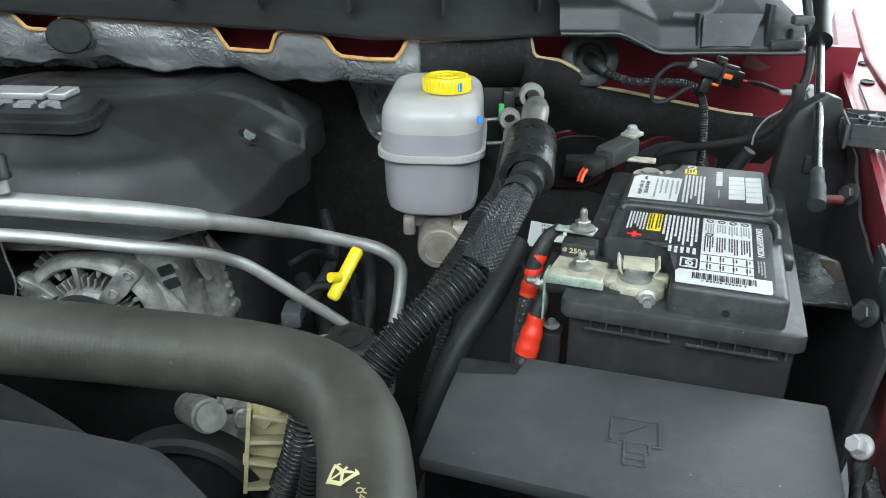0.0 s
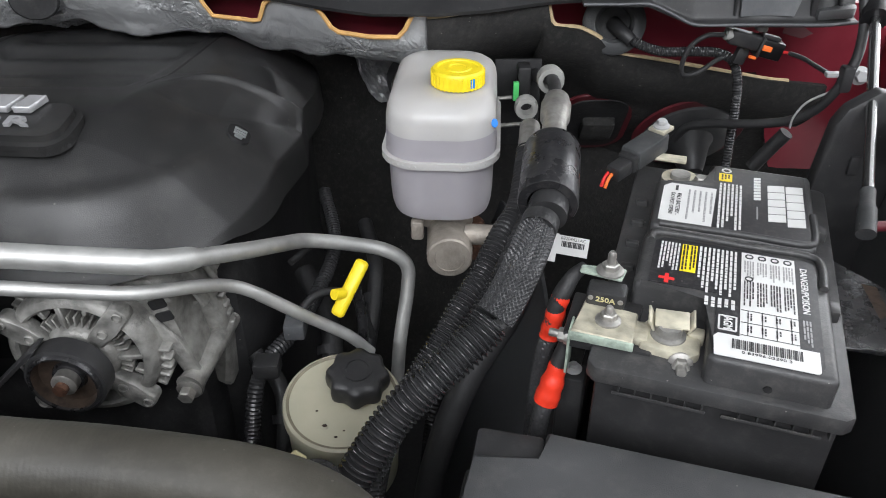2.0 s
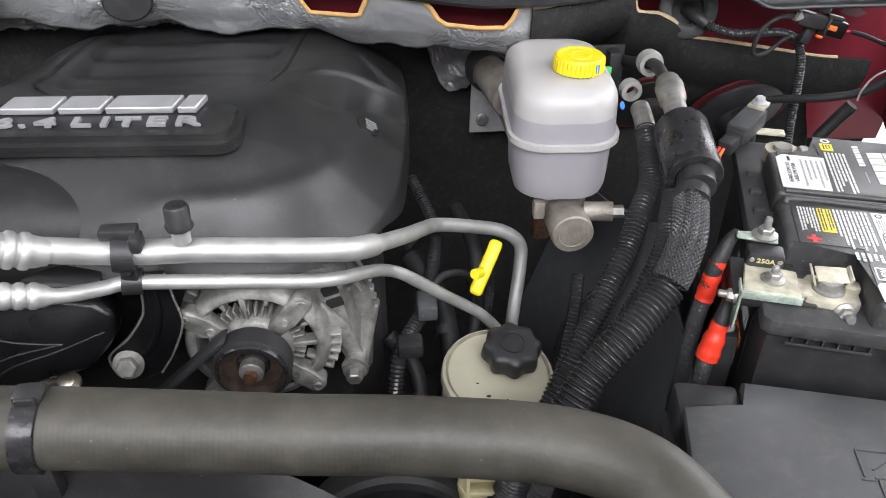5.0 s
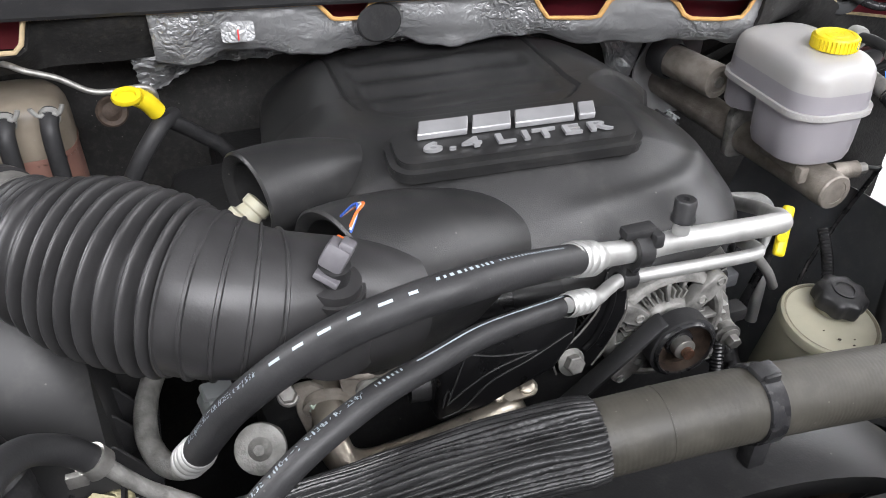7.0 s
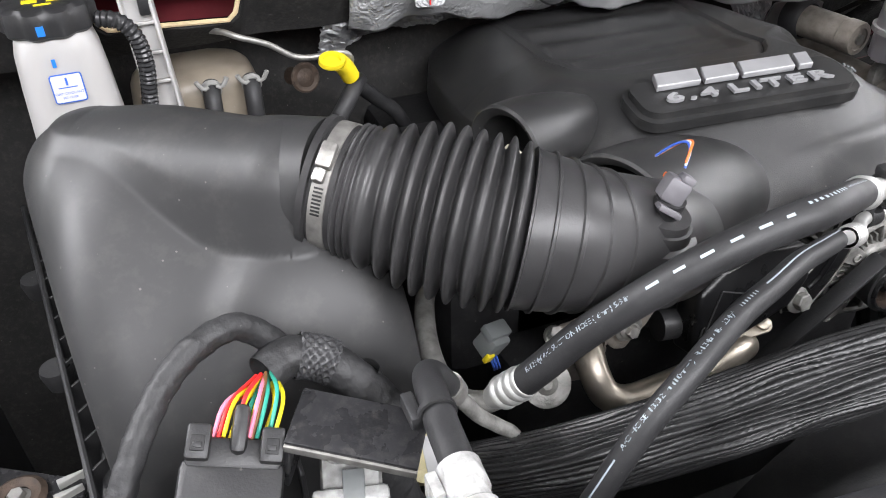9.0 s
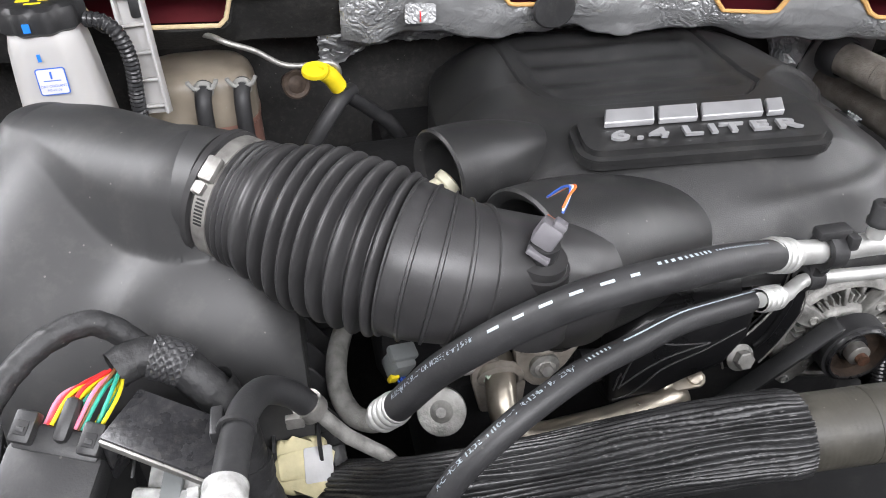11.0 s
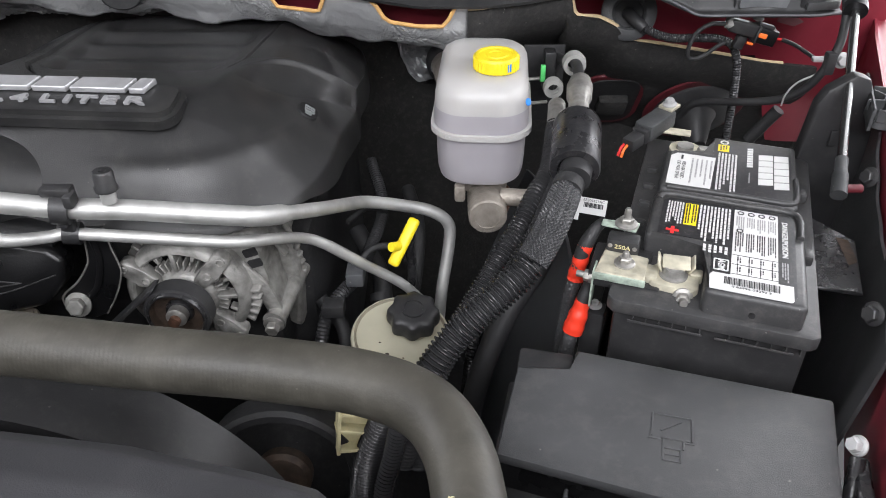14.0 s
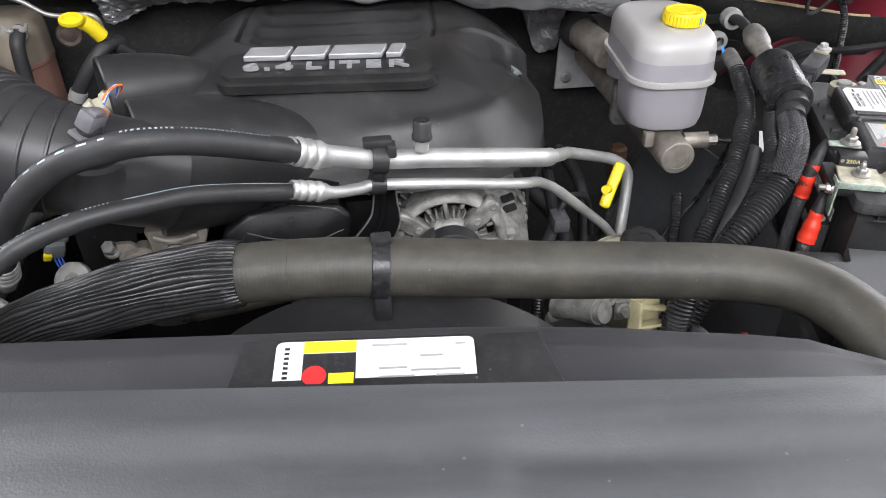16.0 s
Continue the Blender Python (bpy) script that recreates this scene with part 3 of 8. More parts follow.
def cowl_end():
    """Stepped driver's-side end of the cowl cover, with its flange, facets and posts."""
    root = bpy.data.objects["cowl_cover"]

    def edge(x):
        return pick([(0.13, 1.357), (0.195, 1.357), (0.243, 1.337), (0.37, 1.337), (0.412, 1.334)], x), pick([(0.13, 0.868), (0.37, 0.862), (0.412, 0.880)], x)

    def shell(u, v):
        x = 0.13 + 0.282 * u
        z, y = edge(x)
        rise = pick([(0.0, 0.0), (0.12, 0.001), (0.18, 0.004), (0.45, 0.026), (0.52, 0.030), (1.0, 0.048)], v)
        deep = pick([(0.0, 0.0), (0.12, 0.010), (0.18, 0.012), (0.45, 0.020), (0.52, 0.028), (1.0, 0.110)], v)
        return Vector((x, y + deep, z + rise))
    part("end_shell", sheet(shell, 90, 30, 0.003), "plastic", root, "stepped black end piece")
    part("end_lip", tube([(x, edge(x)[1] - 0.001, edge(x)[0]) for x in (0.13, 0.165, 0.195, 0.22, 0.243, 0.29, 0.33, 0.37, 0.39, 0.412)], 0.0016, 8), "grey_plastic", root, "pale grey flange edge")

    def facet(u, v):
        x = 0.288 + 0.066 * u - 0.012 * (1 - v) * u
        z, y = edge(x)
        return Vector((x, y + 0.0095 + 0.008 * v + 0.004 * math.sin(3.1 * u), z + 0.005 + 0.034 * v))
    part("end_facet", sheet(facet, 24, 12, 0.002), "grey_plastic", root, "hollow grey facet")
    for x, w, h in ((0.284, 0.003, 0.040), (0.362, 0.007, 0.050), (0.392, 0.004, 0.024)):
        z, y = edge(x)
        part("post", box(w, 0.016, h, (x, y + 0.020, z + h / 2), 0.0015), "plastic", root)
    part("end_block", prism([(0.364, 0.868), (0.404, 0.876), (0.412, 0.890), (0.392, 0.905), (0.364, 0.905)], 1.338, 1.349, 0.003, 2), "lid", root)
    part("drain_pipe", tube([(0.262, 0.905, 1.372), (0.280, 0.898, 1.371), (0.298, 0.896, 1.374), (0.308, 0.898, 1.384), (0.312, 0.905, 1.41)], 0.0055, 16), "grey_plastic", root, "bent grey drain pipe")
    part("scrap", prism([(0.0, 0.0), (0.022, -0.003), (0.034, 0.004), (0.020, 0.010), (0.012, 0.017), (0.004, 0.012)], 0, 0.0005, 0, 1, Matrix.Translation((0.352, 0.912, 1.312)) @ pose(0, 0, 0, 62, 8, 0)), "maroon_shaded", root, "torn red scrap of tape")


cowl_end()


# ---- engine cover ----
def engine_cover():
    base = pose(-0.41, 0.655, 0, 0, 0, TURNED)
    root = thing("engine_cover", base, "matt black moulded plastic engine cover with a raised badge", "engine cover")
    seg, rings = 640, 210
    hx, hy, cy = 0.238, 0.265, 0.185

    def height(x, y):
        s = ((abs(x) / (hx if x > 0 else 0.205)) ** 3.6 + (abs(y - cy) / hy) ** 3.6) ** (1 / 3.6)
        back = smooth01(0.0, 0.12, y)
        z = 1.335 - 0.19 * max(0.0, min(y, 0.19) - 0.012) - 0.06 * max(0.0, y - 0.19) - (1 - back) * 0.095 * max(0.0, (s - 0.42) / 0.58) ** 2.1 - back * 0.05 * max(0.0, (s - 0.62) / 0.38) ** 1.7
        # sunken middle panel between two creases, with soft cross ribs
        w = pick([(0.085, 0.070), (0.112, 0.094), (0.139, 0.112), (0.20, 0.118), (0.352, 0.122), (0.45, 0.125)], y)
        span = smooth01(0.088, 0.098, y) * smooth01(0.44, 0.41, y)
        inside = smooth01(w + 0.002, w - 0.006, abs(x)) * span
        z -= 0.0025 * inside
        z -= 0.0045 * max(0.0, 1 - abs(abs(x) - w) / 0.0030) * span
        pocket = smooth01(w - 0.012, w - 0.03, abs(x)) * inside
        for yk in (0.155, 0.21, 0.265, 0.325):
            z -= 0.010 * pocket * math.exp(-((y - yk) / 0.022) ** 2) * (0.55 + 0.45 * smooth01(0.09, -0.09, x))
        # facet at the right rear
        crest = pick([(0.115, 0.140), (0.133, 0.161), (0.175, 0.191), (0.232, 0.214), (0.24, 0.217)], x)
        foot = pick([(0.125, 0.115), (0.182, 0.127), (0.232, 0.206)], x)
        fall = max(0.0, min(1.0, (crest - y) / max(0.008, crest - foot)))
        z -= 0.019 * smooth01(0.120, 0.165, x) * fall * smooth01(0.0, 0.10, y)
        z += 0.0045 * smooth01(0.12, 0.17, x) * max(0.0, 1 - abs(y - crest) / (0.006 if y < crest else 0.06))
        # soft bead along the shoulder
        z += 0.005 * math.exp(-((s - 0.86) / 0.035) ** 2) * smooth01(0.0, 0.08, x) * smooth01(0.12, 0.03, y)
        return z

    bm = bmesh.new()
    ring = []
    for i in range(rings + 9):
        s = min(1.0, (i + 0.6) / rings)
        row = []
        for k in range(seg):
            a = 2 * math.pi * k / seg
            c, d = math.cos(a), math.sin(a)
            reach = s * ((abs(c) / (hx if c > 0 else 0.205)) ** 3.6 + (abs(d) / hy) ** 3.6) ** (-1 / 3.6)
            x, y = reach * c, cy + reach * d
            z = height(x, y)
            if i >= rings:
                q = (i - rings + 1) / 9
                z -= (0.036 - 0.030 * smooth01(0.10, -0.02, y)) * q
                x *= 1 + 0.012 * q
                y = cy + (y - cy) * (1 + 0.012 * q)
            row.append(bm.verts.new((x, y, z)))
        if ring:
            for k in range(seg):
                j = (k + 1) % seg
                bm.faces.new((ring[k], ring[j], row[j], row[k]))
        else:
            bm.faces.new(row)
        ring = row
    part("shell", bm, "cover", root)

    # badge plate and its letters
    slope = pose(0, 0.016, 1.328, 8, 0, 0)
    part("badge_plate", prism(rounded(0.210, 0.047, 0.014, 10), -0.010, 0.0025, 0.003, 3, slope), "cover", root, "raised black badge plate")
    part("badge_rim", prism(rounded(0.222, 0.057, 0.019, 10, 0, -0.001), -0.013, -0.0035, 0.005, 4, slope), "cover", root)
    x = -0.084
    for w in (0.043, 0.034, 0.054, 0.015):
        sl, lo, hi = 0.006, 0.0060, 0.0255
        part("badge_block", prism([(x, lo), (x + w, lo), (x + w + sl, hi), (x + sl, hi)], 0.003, 0.009, 0.0008, 1, slope), "badge", root, "silver badge block")
        x += w + 0.004
    for i, (ch, cx) in enumerate((("6", -0.071), (".", -0.0555), ("4", -0.039), ("L", -0.012), ("I", 0.006), ("T", 0.0225), ("E", 0.045), ("R", 0.0685))):
        part("badge_letter", lettering(ch, 0.0160, 0.0014, slope @ pose(cx * 1.04 - 0.001, -0.0090, 0.0054), 2.1, 0.0004), "badge", root, "silver raised letter")

    # openings on the left: breather snout and throttle dome
    def snout(centre, r, ln, fade, turn, name, lab, drop=0.0):
        """A round neck that opens to the front left and melts into the cover."""
        own = bmesh.new()
        n, prev = 64, None
        prof = [(0.055, r - 0.013), (0.006, r - 0.010), (0.001, r - 0.005), (0.0, r - 0.002), (0.002, r)]
        prof += [(ln * t, r * (1 - fade * t ** 2.4)) for t in (0.1, 0.2, 0.3, 0.4, 0.5, 0.6, 0.7, 0.8, 0.9, 1.0)]
        for i, (px, pr) in enumerate(prof):
            dz = -drop * (px / ln) ** 1.5 if i > 4 else 0
            row = [own.verts.new((px, pr * math.cos(2 * math.pi * k / n), dz + pr * math.sin(2 * math.pi * k / n))) for k in range(n)]
            if prev:
                for k in range(n):
                    own.faces.new((prev[k], prev[(k + 1) % n], row[(k + 1) % n], row[k]))
            prev = row
        own.transform(Matrix.Translation(centre) @ pose(0, 0, 0, 0, 0, turn))
        part(name, own, "cover", root, lab)
        # Dark disc added inside the neck as its shade.
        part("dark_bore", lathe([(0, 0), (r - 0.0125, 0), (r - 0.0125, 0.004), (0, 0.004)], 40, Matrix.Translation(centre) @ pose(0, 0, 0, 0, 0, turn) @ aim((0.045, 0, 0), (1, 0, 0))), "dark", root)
    snout((-0.226, 0.014, 1.304), 0.039, 0.14, 0.6, 27, "breather_snout", "round open snout", 0.018)
    snout((-0.170, -0.085, 1.272), 0.066, 0.21, 0.66, 24, "throttle_dome", "domed housing over the throttle", 0.035)
    zc = height(0.204, 0.114)
    e = 0.006
    tilt = aim((0.204, 0.114, zc), ((height(0.204 - e, 0.114) - height(0.204 + e, 0.114)) / (2 * e), (height(0.204, 0.114 - e) - height(0.204, 0.114 + e)) / (2 * e), 1))
    part("clip_hole", prism(rounded(0.030, 0.022, 0.010, 5), -0.006, 0.0018, 0.0005, 1, tilt), "dark", root)
    part("clip", box(0.011, 0.008, 0.005, (-0.005, 0.0, 0.003), 0.0015, m=tilt), "grey_conn", root, "grey retaining clip")
    for i in range(3):
        part("clip_rib", box(0.002, 0.012, 0.002, (-0.010 + 0.005 * i, 0.0, 0.0058), 0.0005, m=tilt), "grey_conn", root)


engine_cover()


# ---- air box and intake tube ----
def air_intake():
    root = thing("air_filter_box", None, "large matt black plastic air filter box", "air filter box")

    a0, a1 = Vector((-0.822, 0.643, 1.342)), Vector((-0.940, 0.742, 1.314))
    run = (a1 - a0).to_2d().length

    def shell(u, v):
        y = 0.540 + 0.28 * v
        x0 = -0.972 - 0.036 * v
        x = x0 + (-0.758 - x0) * u
        if u in (0, 1) or v in (0, 1):
            return Vector((x, y, 1.13))
        rel = Vector((x - a0.x, y - a0.y))
        t = max(0.0, min(1.0, rel.dot((a1 - a0).to_2d()) / run ** 2))
        d = (rel - (a1 - a0).to_2d() * t).length
        r = 0.0455 + 0.013 * smooth01(0, 0.8, t)
        zc = a0.z + (a1.z - a0.z) * t
        k = 0.92 - 0.50 * smooth01(0.1, 1.0, t)
        if d < k * r:
            z = zc + math.sqrt(r * r - d * d)
        else:
            e = d - k * r
            z = zc + r * math.sqrt(1 - k * k) - 3.4 * min(e, 0.011) * (1 - 0.9 * smooth01(0.05, 0.85, t)) - 0.50 * e - 2.0 * e * e
        for room, soft in ((x - x0, 0.034), (y - 0.540, 0.055), (-0.752 - x, 0.040)):
            d = max(0.0, min(soft * 0.995, soft - room))
            z -= soft - math.sqrt(soft * soft - d * d)
        return Vector((x, y, max(1.14, z)))
    part("lid", sheet(shell, 150, 160), "airbox", root)
    part("outlet", tube([(-0.86, 0.677, 1.330), (-0.84, 0.660, 1.336), (-0.82, 0.647, 1.341), (-0.792, 0.624, 1.346)], lambda r, t: 0.0478 - 0.0036 * smooth01(0, 1, r / t), 56, 0.002), "airbox", root, "round outlet neck")
    part("tray", prism([(-0.99, 0.80), (-0.77, 0.80), (-0.75, 0.57), (-0.99, 0.55)], 1.0, 1.165, 0.006), "plastic", root, "ribbed lower tray")
    # ribbed flange along the outer side
    out_a, out_b = Vector((-1.046, 0.955, 1.190)), Vector((-0.990, 0.560, 1.176))
    part("edge_strip", tube([tuple(out_a), tuple(out_a.lerp(out_b, 0.5)), tuple(out_b)], 0.0028, 8), "plastic", root, "outer flange strip")
    for i in range(13):
        p = out_a.lerp(out_b, (i + 0.5) / 13.5)
        q = p + Vector((0.024, 0.022, 0.004))
        part("rib", prism([(0, -0.030), ((q - p).length, -0.030), ((q - p).length, 0.0), (0, 0.0)], -0.001, 0.001, 0.0004, 1, Matrix.Translation(p) @ pose(0, 0, 0, 90, 0, 42)), "plastic", root)
    for f in (0.30, 0.62):
        p = out_a.lerp(out_b, f)
        part("flange_lug", lathe([(0, 0), (0.012, 0), (0.013, -0.004), (0.010, -0.02)], 20, Matrix.Translation(p + Vector((-0.006, 0, -0.004)))), "plastic", root)
    for i in range(7):
        part("rib", box(0.003, 0.022, 0.050, (-0.955 + 0.033 * i, 0.535, 1.160), 0.0008), "plastic", root)
    for i in range(6):
        part("rib", prism([(-0.764, 1.21), (-0.756, 1.205), (-0.732, 1.165), (-0.764, 1.165)], 0, 0.003, 0.0008, 1, Matrix.Translation((0, 0.556 + 0.030 * i, 0)) @ pose(0, 0, 0, 90, 0, 0)), "plastic", root)
    part("ledge", box(0.030, 0.20, 0.004, (-0.748, 0.640, 1.163), 0.001), "plastic", root)
    part("rim", prism([(-1.006, 0.82), (-0.755, 0.82), (-0.738, 0.545), (-1.006, 0.535)], 1.133, 1.14, 0.002), "plastic", root)

    root = thing("intake_tube", None, "black ribbed rubber intake bellows tube", "intake tube")
    path = [(-0.800, 0.627, 1.347), (-0.77, 0.606, 1.341), (-0.735, 0.584, 1.334), (-0.70, 0.561, 1.328), (-0.66, 0.541, 1.320), (-0.625, 0.537, 1.309), (-0.59, 0.545, 1.292), (-0.56, 0.56, 1.275)]

    def radius(run, total):
        # lip, cuff, small folds, deep bellows, shallow bands, elbow
        if run < 0.005:
            return 0.0465
        if run < 0.022:
            return 0.0435
        if run < 0.034:
            return 0.0465 - 0.0022 * (0.5 + 0.5 * math.cos(2 * math.pi * (run - 0.022) / 0.004))
        if run < 0.139:
            k = (run - 0.034) / 0.105
            crest = 0.049 + 0.0105 * smooth01(0, 0.45, k) - 0.002 * smooth01(0.8, 1, k)
            ph = 9 * (k * 0.85 + 0.15 * k * k)
            return crest - (0.0045 + 0.0055 * smooth01(0, 0.3, k)) * (0.5 + 0.5 * math.cos(2 * math.pi * ph)) ** 1.3
        k = smooth01(0.139, 0.20, run)
        ph = ((run - 0.139) / 0.0125) % 1
        return 0.0535 - 0.0065 * k + (0.0018 if ph < 0.16 and run < 0.20 else 0)
    part("bellows", tube(path, radius, 64, 0.0006), "bellows", root)
    line = spline(path, 0.001)
    band = aim(line[13], line[20] - line[6])
    clamp = part("hose_clamp", lathe([(0.0433, -0.0055), (0.0446, -0.0052), (0.0446, 0.0052), (0.0433, 0.0055)], 64, band), "steel", root, "bright steel worm-drive clamp")
    eye_side = (band.inverted() @ Vector((-0.80, 0.2, 1.55)))
    ang = math.degrees(math.atan2(eye_side.y, eye_side.x))
    scr = band @ pose(0, 0, 0, 0, 0, ang - 22)
    part("clamp_housing", box(0.007, 0.018, 0.0105, (0.0475, 0, 0), 0.002, m=scr), "steel", clamp)
    part("clamp_screw", lathe([(0, 0), (0.0042, 0), (0.0042, 0.007), (0.0035, 0.008), (0, 0.008)], 6, scr @ aim((0.049, 0.011, 0), (0, 1, 0))), "steel", clamp)
    for i in range(8):
        part("clamp_slot", box(0.0010, 0.0012, 0.006, (0.0446, 0, 0), 0, m=band @ pose(0, 0, 0, 0, 0, ang + 4 + 3.2 * i)), "dark", clamp)

    # sensor with its plug
    root = thing("intake_sensor", None, "grey sensor plug in a rubber port on the intake tube", "sensor")
    base = aim((-0.603, 0.518, 1.318), (0.12, -0.16, 1))
    part("port", lathe([(0.033, -0.035), (0.031, -0.004), (0.027, 0.006), (0.022, 0.008), (0.0205, 0.016), (0.0185, 0.0165), (0.0175, 0.022), (0.013, 0.0225), (0.0, 0.0225)], 36, base), "bellows", root)
    part("sensor_body", lathe([(0.010, 0.02), (0.010, 0.034), (0, 0.034)], 20, base), "plastic", root)
    pl = base @ pose(0, 0, 0.04, 0, 0, 25) @ pose(0, 0, 0, 18, 22, 0)
    part("plug", box(0.019, 0.016, 0.017, (0.004, 0, 0), 0.003, m=pl), "sensor_grey", root)
    part("plug_latch", box(0.013, 0.009, 0.005, (0.002, -0.003, 0.010), 0.0015, m=pl), "sensor_grey", root)
    part("plug_lock", box(0.006, 0.008, 0.004, (0.018, 0.002, 0.004), 0.001, m=pl), "orange", root, "orange lock tab")
    part("plug_frame", box(0.014, 0.016, 0.004, (-0.004, -0.002, -0.012), 0.001, m=pl), "sensor_grey", root)
    for i, c in enumerate(("wire_blue", "label_white", "orange")):
        part("wire", tube([(-0.586, 0.521, 1.366 + 0.002 * i), (-0.581, 0.525, 1.374 + 0.001 * i), (-0.578 + 0.002 * i, 0.533, 1.377), (-0.579 + 0.002 * i, 0.544, 1.370), (-0.585, 0.553, 1.358)], 0.0009, 8, 0.002), c, root)


air_intake()


# ---- air conditioning lines ----
def ac_lines():
    def line(name, hose, pipe, rh, rp, label, texts):
        root = thing(name, None, label, "air conditioning line")
        part("hose", tube(hose, rh, 24), "rubber", root, "black rubber hose with pale printed writing")
        part("pipe", tube(pipe[0], pipe[1], 20, 0.003), "pipe", root, "bare aluminium pipe")
        for at, d, ln in pipe[2]:
            prof = [(rh * 0.98, -0.0005), (rh * 1.06, 0.0), (rh * 1.09, 0.0008), (rh * 1.09, 0.0030)]
            w = (ln - 0.008) / 3
            for i in range(3):
                z = 0.0035 + w * i
                prof += [(rh * 1.02, z), (rh * 1.02, z + w * 0.22), (rh * 1.15, z + w * 0.36), (rh * 1.18, z + w * 0.5), (rh * 1.18, z + w * 0.72), (rh * 1.15, z + w * 0.86)]
            prof += [(rh * 1.02, ln - 0.0040), (rh * 1.0, ln - 0.001), (rp * 1.05, ln + 0.003), (rp, ln + 0.006)]
            part("crimp", lathe(prof, 32, aim(at, d)), "pipe", root, "crimped aluminium ferrule")
        for t in texts:
            t(root, hose, rh)
        return root

    hose1 = [(-0.4385, 0.5045, 1.3205), (-0.443, 0.502, 1.323), (-0.483, 0.477, 1.345), (-0.515, 0.459, 1.360), (-0.546, 0.448, 1.367), (-0.577, 0.450, 1.361), (-0.607, 0.454, 1.350), (-0.64, 0.464, 1.326), (-0.672, 0.483, 1.286), (-0.690, 0.496, 1.254), (-0.700, 0.506, 1.232)]
    pipe1 = [(-0.445, 0.503, 1.323), (-0.407, 0.523, 1.304), (-0.368, 0.537, 1.290), (-0.321, 0.545, 1.283), (-0.275, 0.546, 1.279), (-0.231, 0.549, 1.274), (-0.208, 0.562, 1.265), (-0.172, 0.622, 1.233), (-0.153, 0.672, 1.206), (-0.135, 0.705, 1.188), (-0.096, 0.725, 1.170), (-0.066, 0.732, 1.158), (-0.047, 0.734, 1.140), (-0.046, 0.728, 1.115), (-0.055, 0.708, 1.06), (-0.06, 0.70, 1.0)]

    def r1(run, total):
        return 0.0092 - 0.0022 * smooth01(0.275, 0.29, run)

    def dashes(root, hose, rh):
        part("print", ribbon(hose, rh, 84, 94, 0.0003, start=0.42, end=0.68, gaps=(0.0165, 0.0085), step=0.001), "stripe", root, "pale dashed stripe")
        part("print", ribbon(hose, rh, 82, 94, 0.0003, start=0.30, end=0.40, gaps=(0.0034, 0.0022), step=0.0006), "stripe", root)
        part("print", ribbon(hose, rh, 84, 91, 0.0003, start=0.08, end=0.29, gaps=(0.0034, 0.0022), step=0.0006), "stripe", root)
        along(root, hose, rh, "R-1234yf A/C SUCTION HOSE (16mm) 5/8 in", 0.95, 0.70, 84, 0.0050)

    def along(root, hose, rh, text, f0, f1, angle, size):
        """Words bent round and along a hose."""
        ln = spline(hose, 0.001)
        fr = frames(ln)
        bm = lettering(text, size, 0.00005, Matrix())
        bmesh.ops.triangulate(bm, faces=bm.faces[:])
        for _ in range(2):
            bmesh.ops.subdivide_edges(bm, edges=[e for e in bm.edges if e.calc_length() > 0.0011], cuts=1, use_grid_fill=True)
        w = max(v.co.x for v in bm.verts) - min(v.co.x for v in bm.verts)
        x0 = min(v.co.x for v in bm.verts)
        for v in bm.verts:
            f = f0 + (f1 - f0) * (v.co.x - x0) / w
            i = min(len(ln) - 1, max(0, int(f * (len(ln) - 1))))
            t, s, u = fr[i]
            a = radians(angle) + (v.co.y / rh) * (-1 if f1 < f0 else 1)
            v.co = ln[i] + (rh + 0.0005) * (math.cos(a) * s + math.sin(a) * u)
        part("print", bm, "stripe", root, "printed hose words")

    line("suction_line", hose1, (pipe1, r1, [((-0.446, 0.502, 1.324), (0.04, 0.019, -0.021), 0.036), ((-0.699, 0.505, 1.234), (-0.024, 0.037, -0.057), 0.036)]), 0.0108, 0.009,
         "thick air conditioning line, black hose and aluminium pipe", [dashes])
    root = bpy.data.objects["suction_line"]
    part("lower_pipe", tube([(-0.708, 0.519, 1.212), (-0.716, 0.531, 1.193), (-0.730, 0.548, 1.186), (-0.738, 0.570, 1.192), (-0.736, 0.600, 1.198), (-0.726, 0.635, 1.198), (-0.714, 0.665, 1.190), (-0.70, 0.69, 1.18)], 0.0085, 18), "alu", root, "dull aluminium lower pipe")
    port = aim((-0.330, 0.538, 1.296), (0.02, 0.05, 1))
    part("service_port", lathe([(0.0065, 0), (0.0065, 0.012), (0.0055, 0.013)], 16, port), "pipe", root)
    part("port_cap", lathe([(0.006, 0.011), (0.0095, 0.011), (0.0098, 0.014), (0.0085, 0.016), (0.0088, 0.027), (0.0075, 0.029), (0.003, 0.029), (0.0028, 0.026), (0, 0.026)], 10, port), "plastic", root, "ribbed black service cap")

    hose2 = [(-0.43, 0.512, 1.275), (-0.441, 0.507, 1.280), (-0.484, 0.486, 1.296), (-0.523, 0.469, 1.307), (-0.558, 0.453, 1.311), (-0.591, 0.440, 1.312), (-0.622, 0.426, 1.309), (-0.650, 0.415, 1.299), (-0.677, 0.409, 1.276), (-0.699, 0.407, 1.238), (-0.711, 0.411, 1.20), (-0.715, 0.414, 1.17)]
    pipe2 = [(-0.445, 0.498, 1.288), (-0.413, 0.514, 1.273), (-0.39, 0.532, 1.264), (-0.371, 0.538, 1.263), (-0.306, 0.539, 1.258), (-0.247, 0.548, 1.247), (-0.225, 0.56, 1.239), (-0.205, 0.59, 1.221), (-0.190, 0.617, 1.202), (-0.172, 0.628, 1.187), (-0.137, 0.641, 1.152), (-0.100, 0.658, 1.113), (-0.08, 0.665, 1.085)]

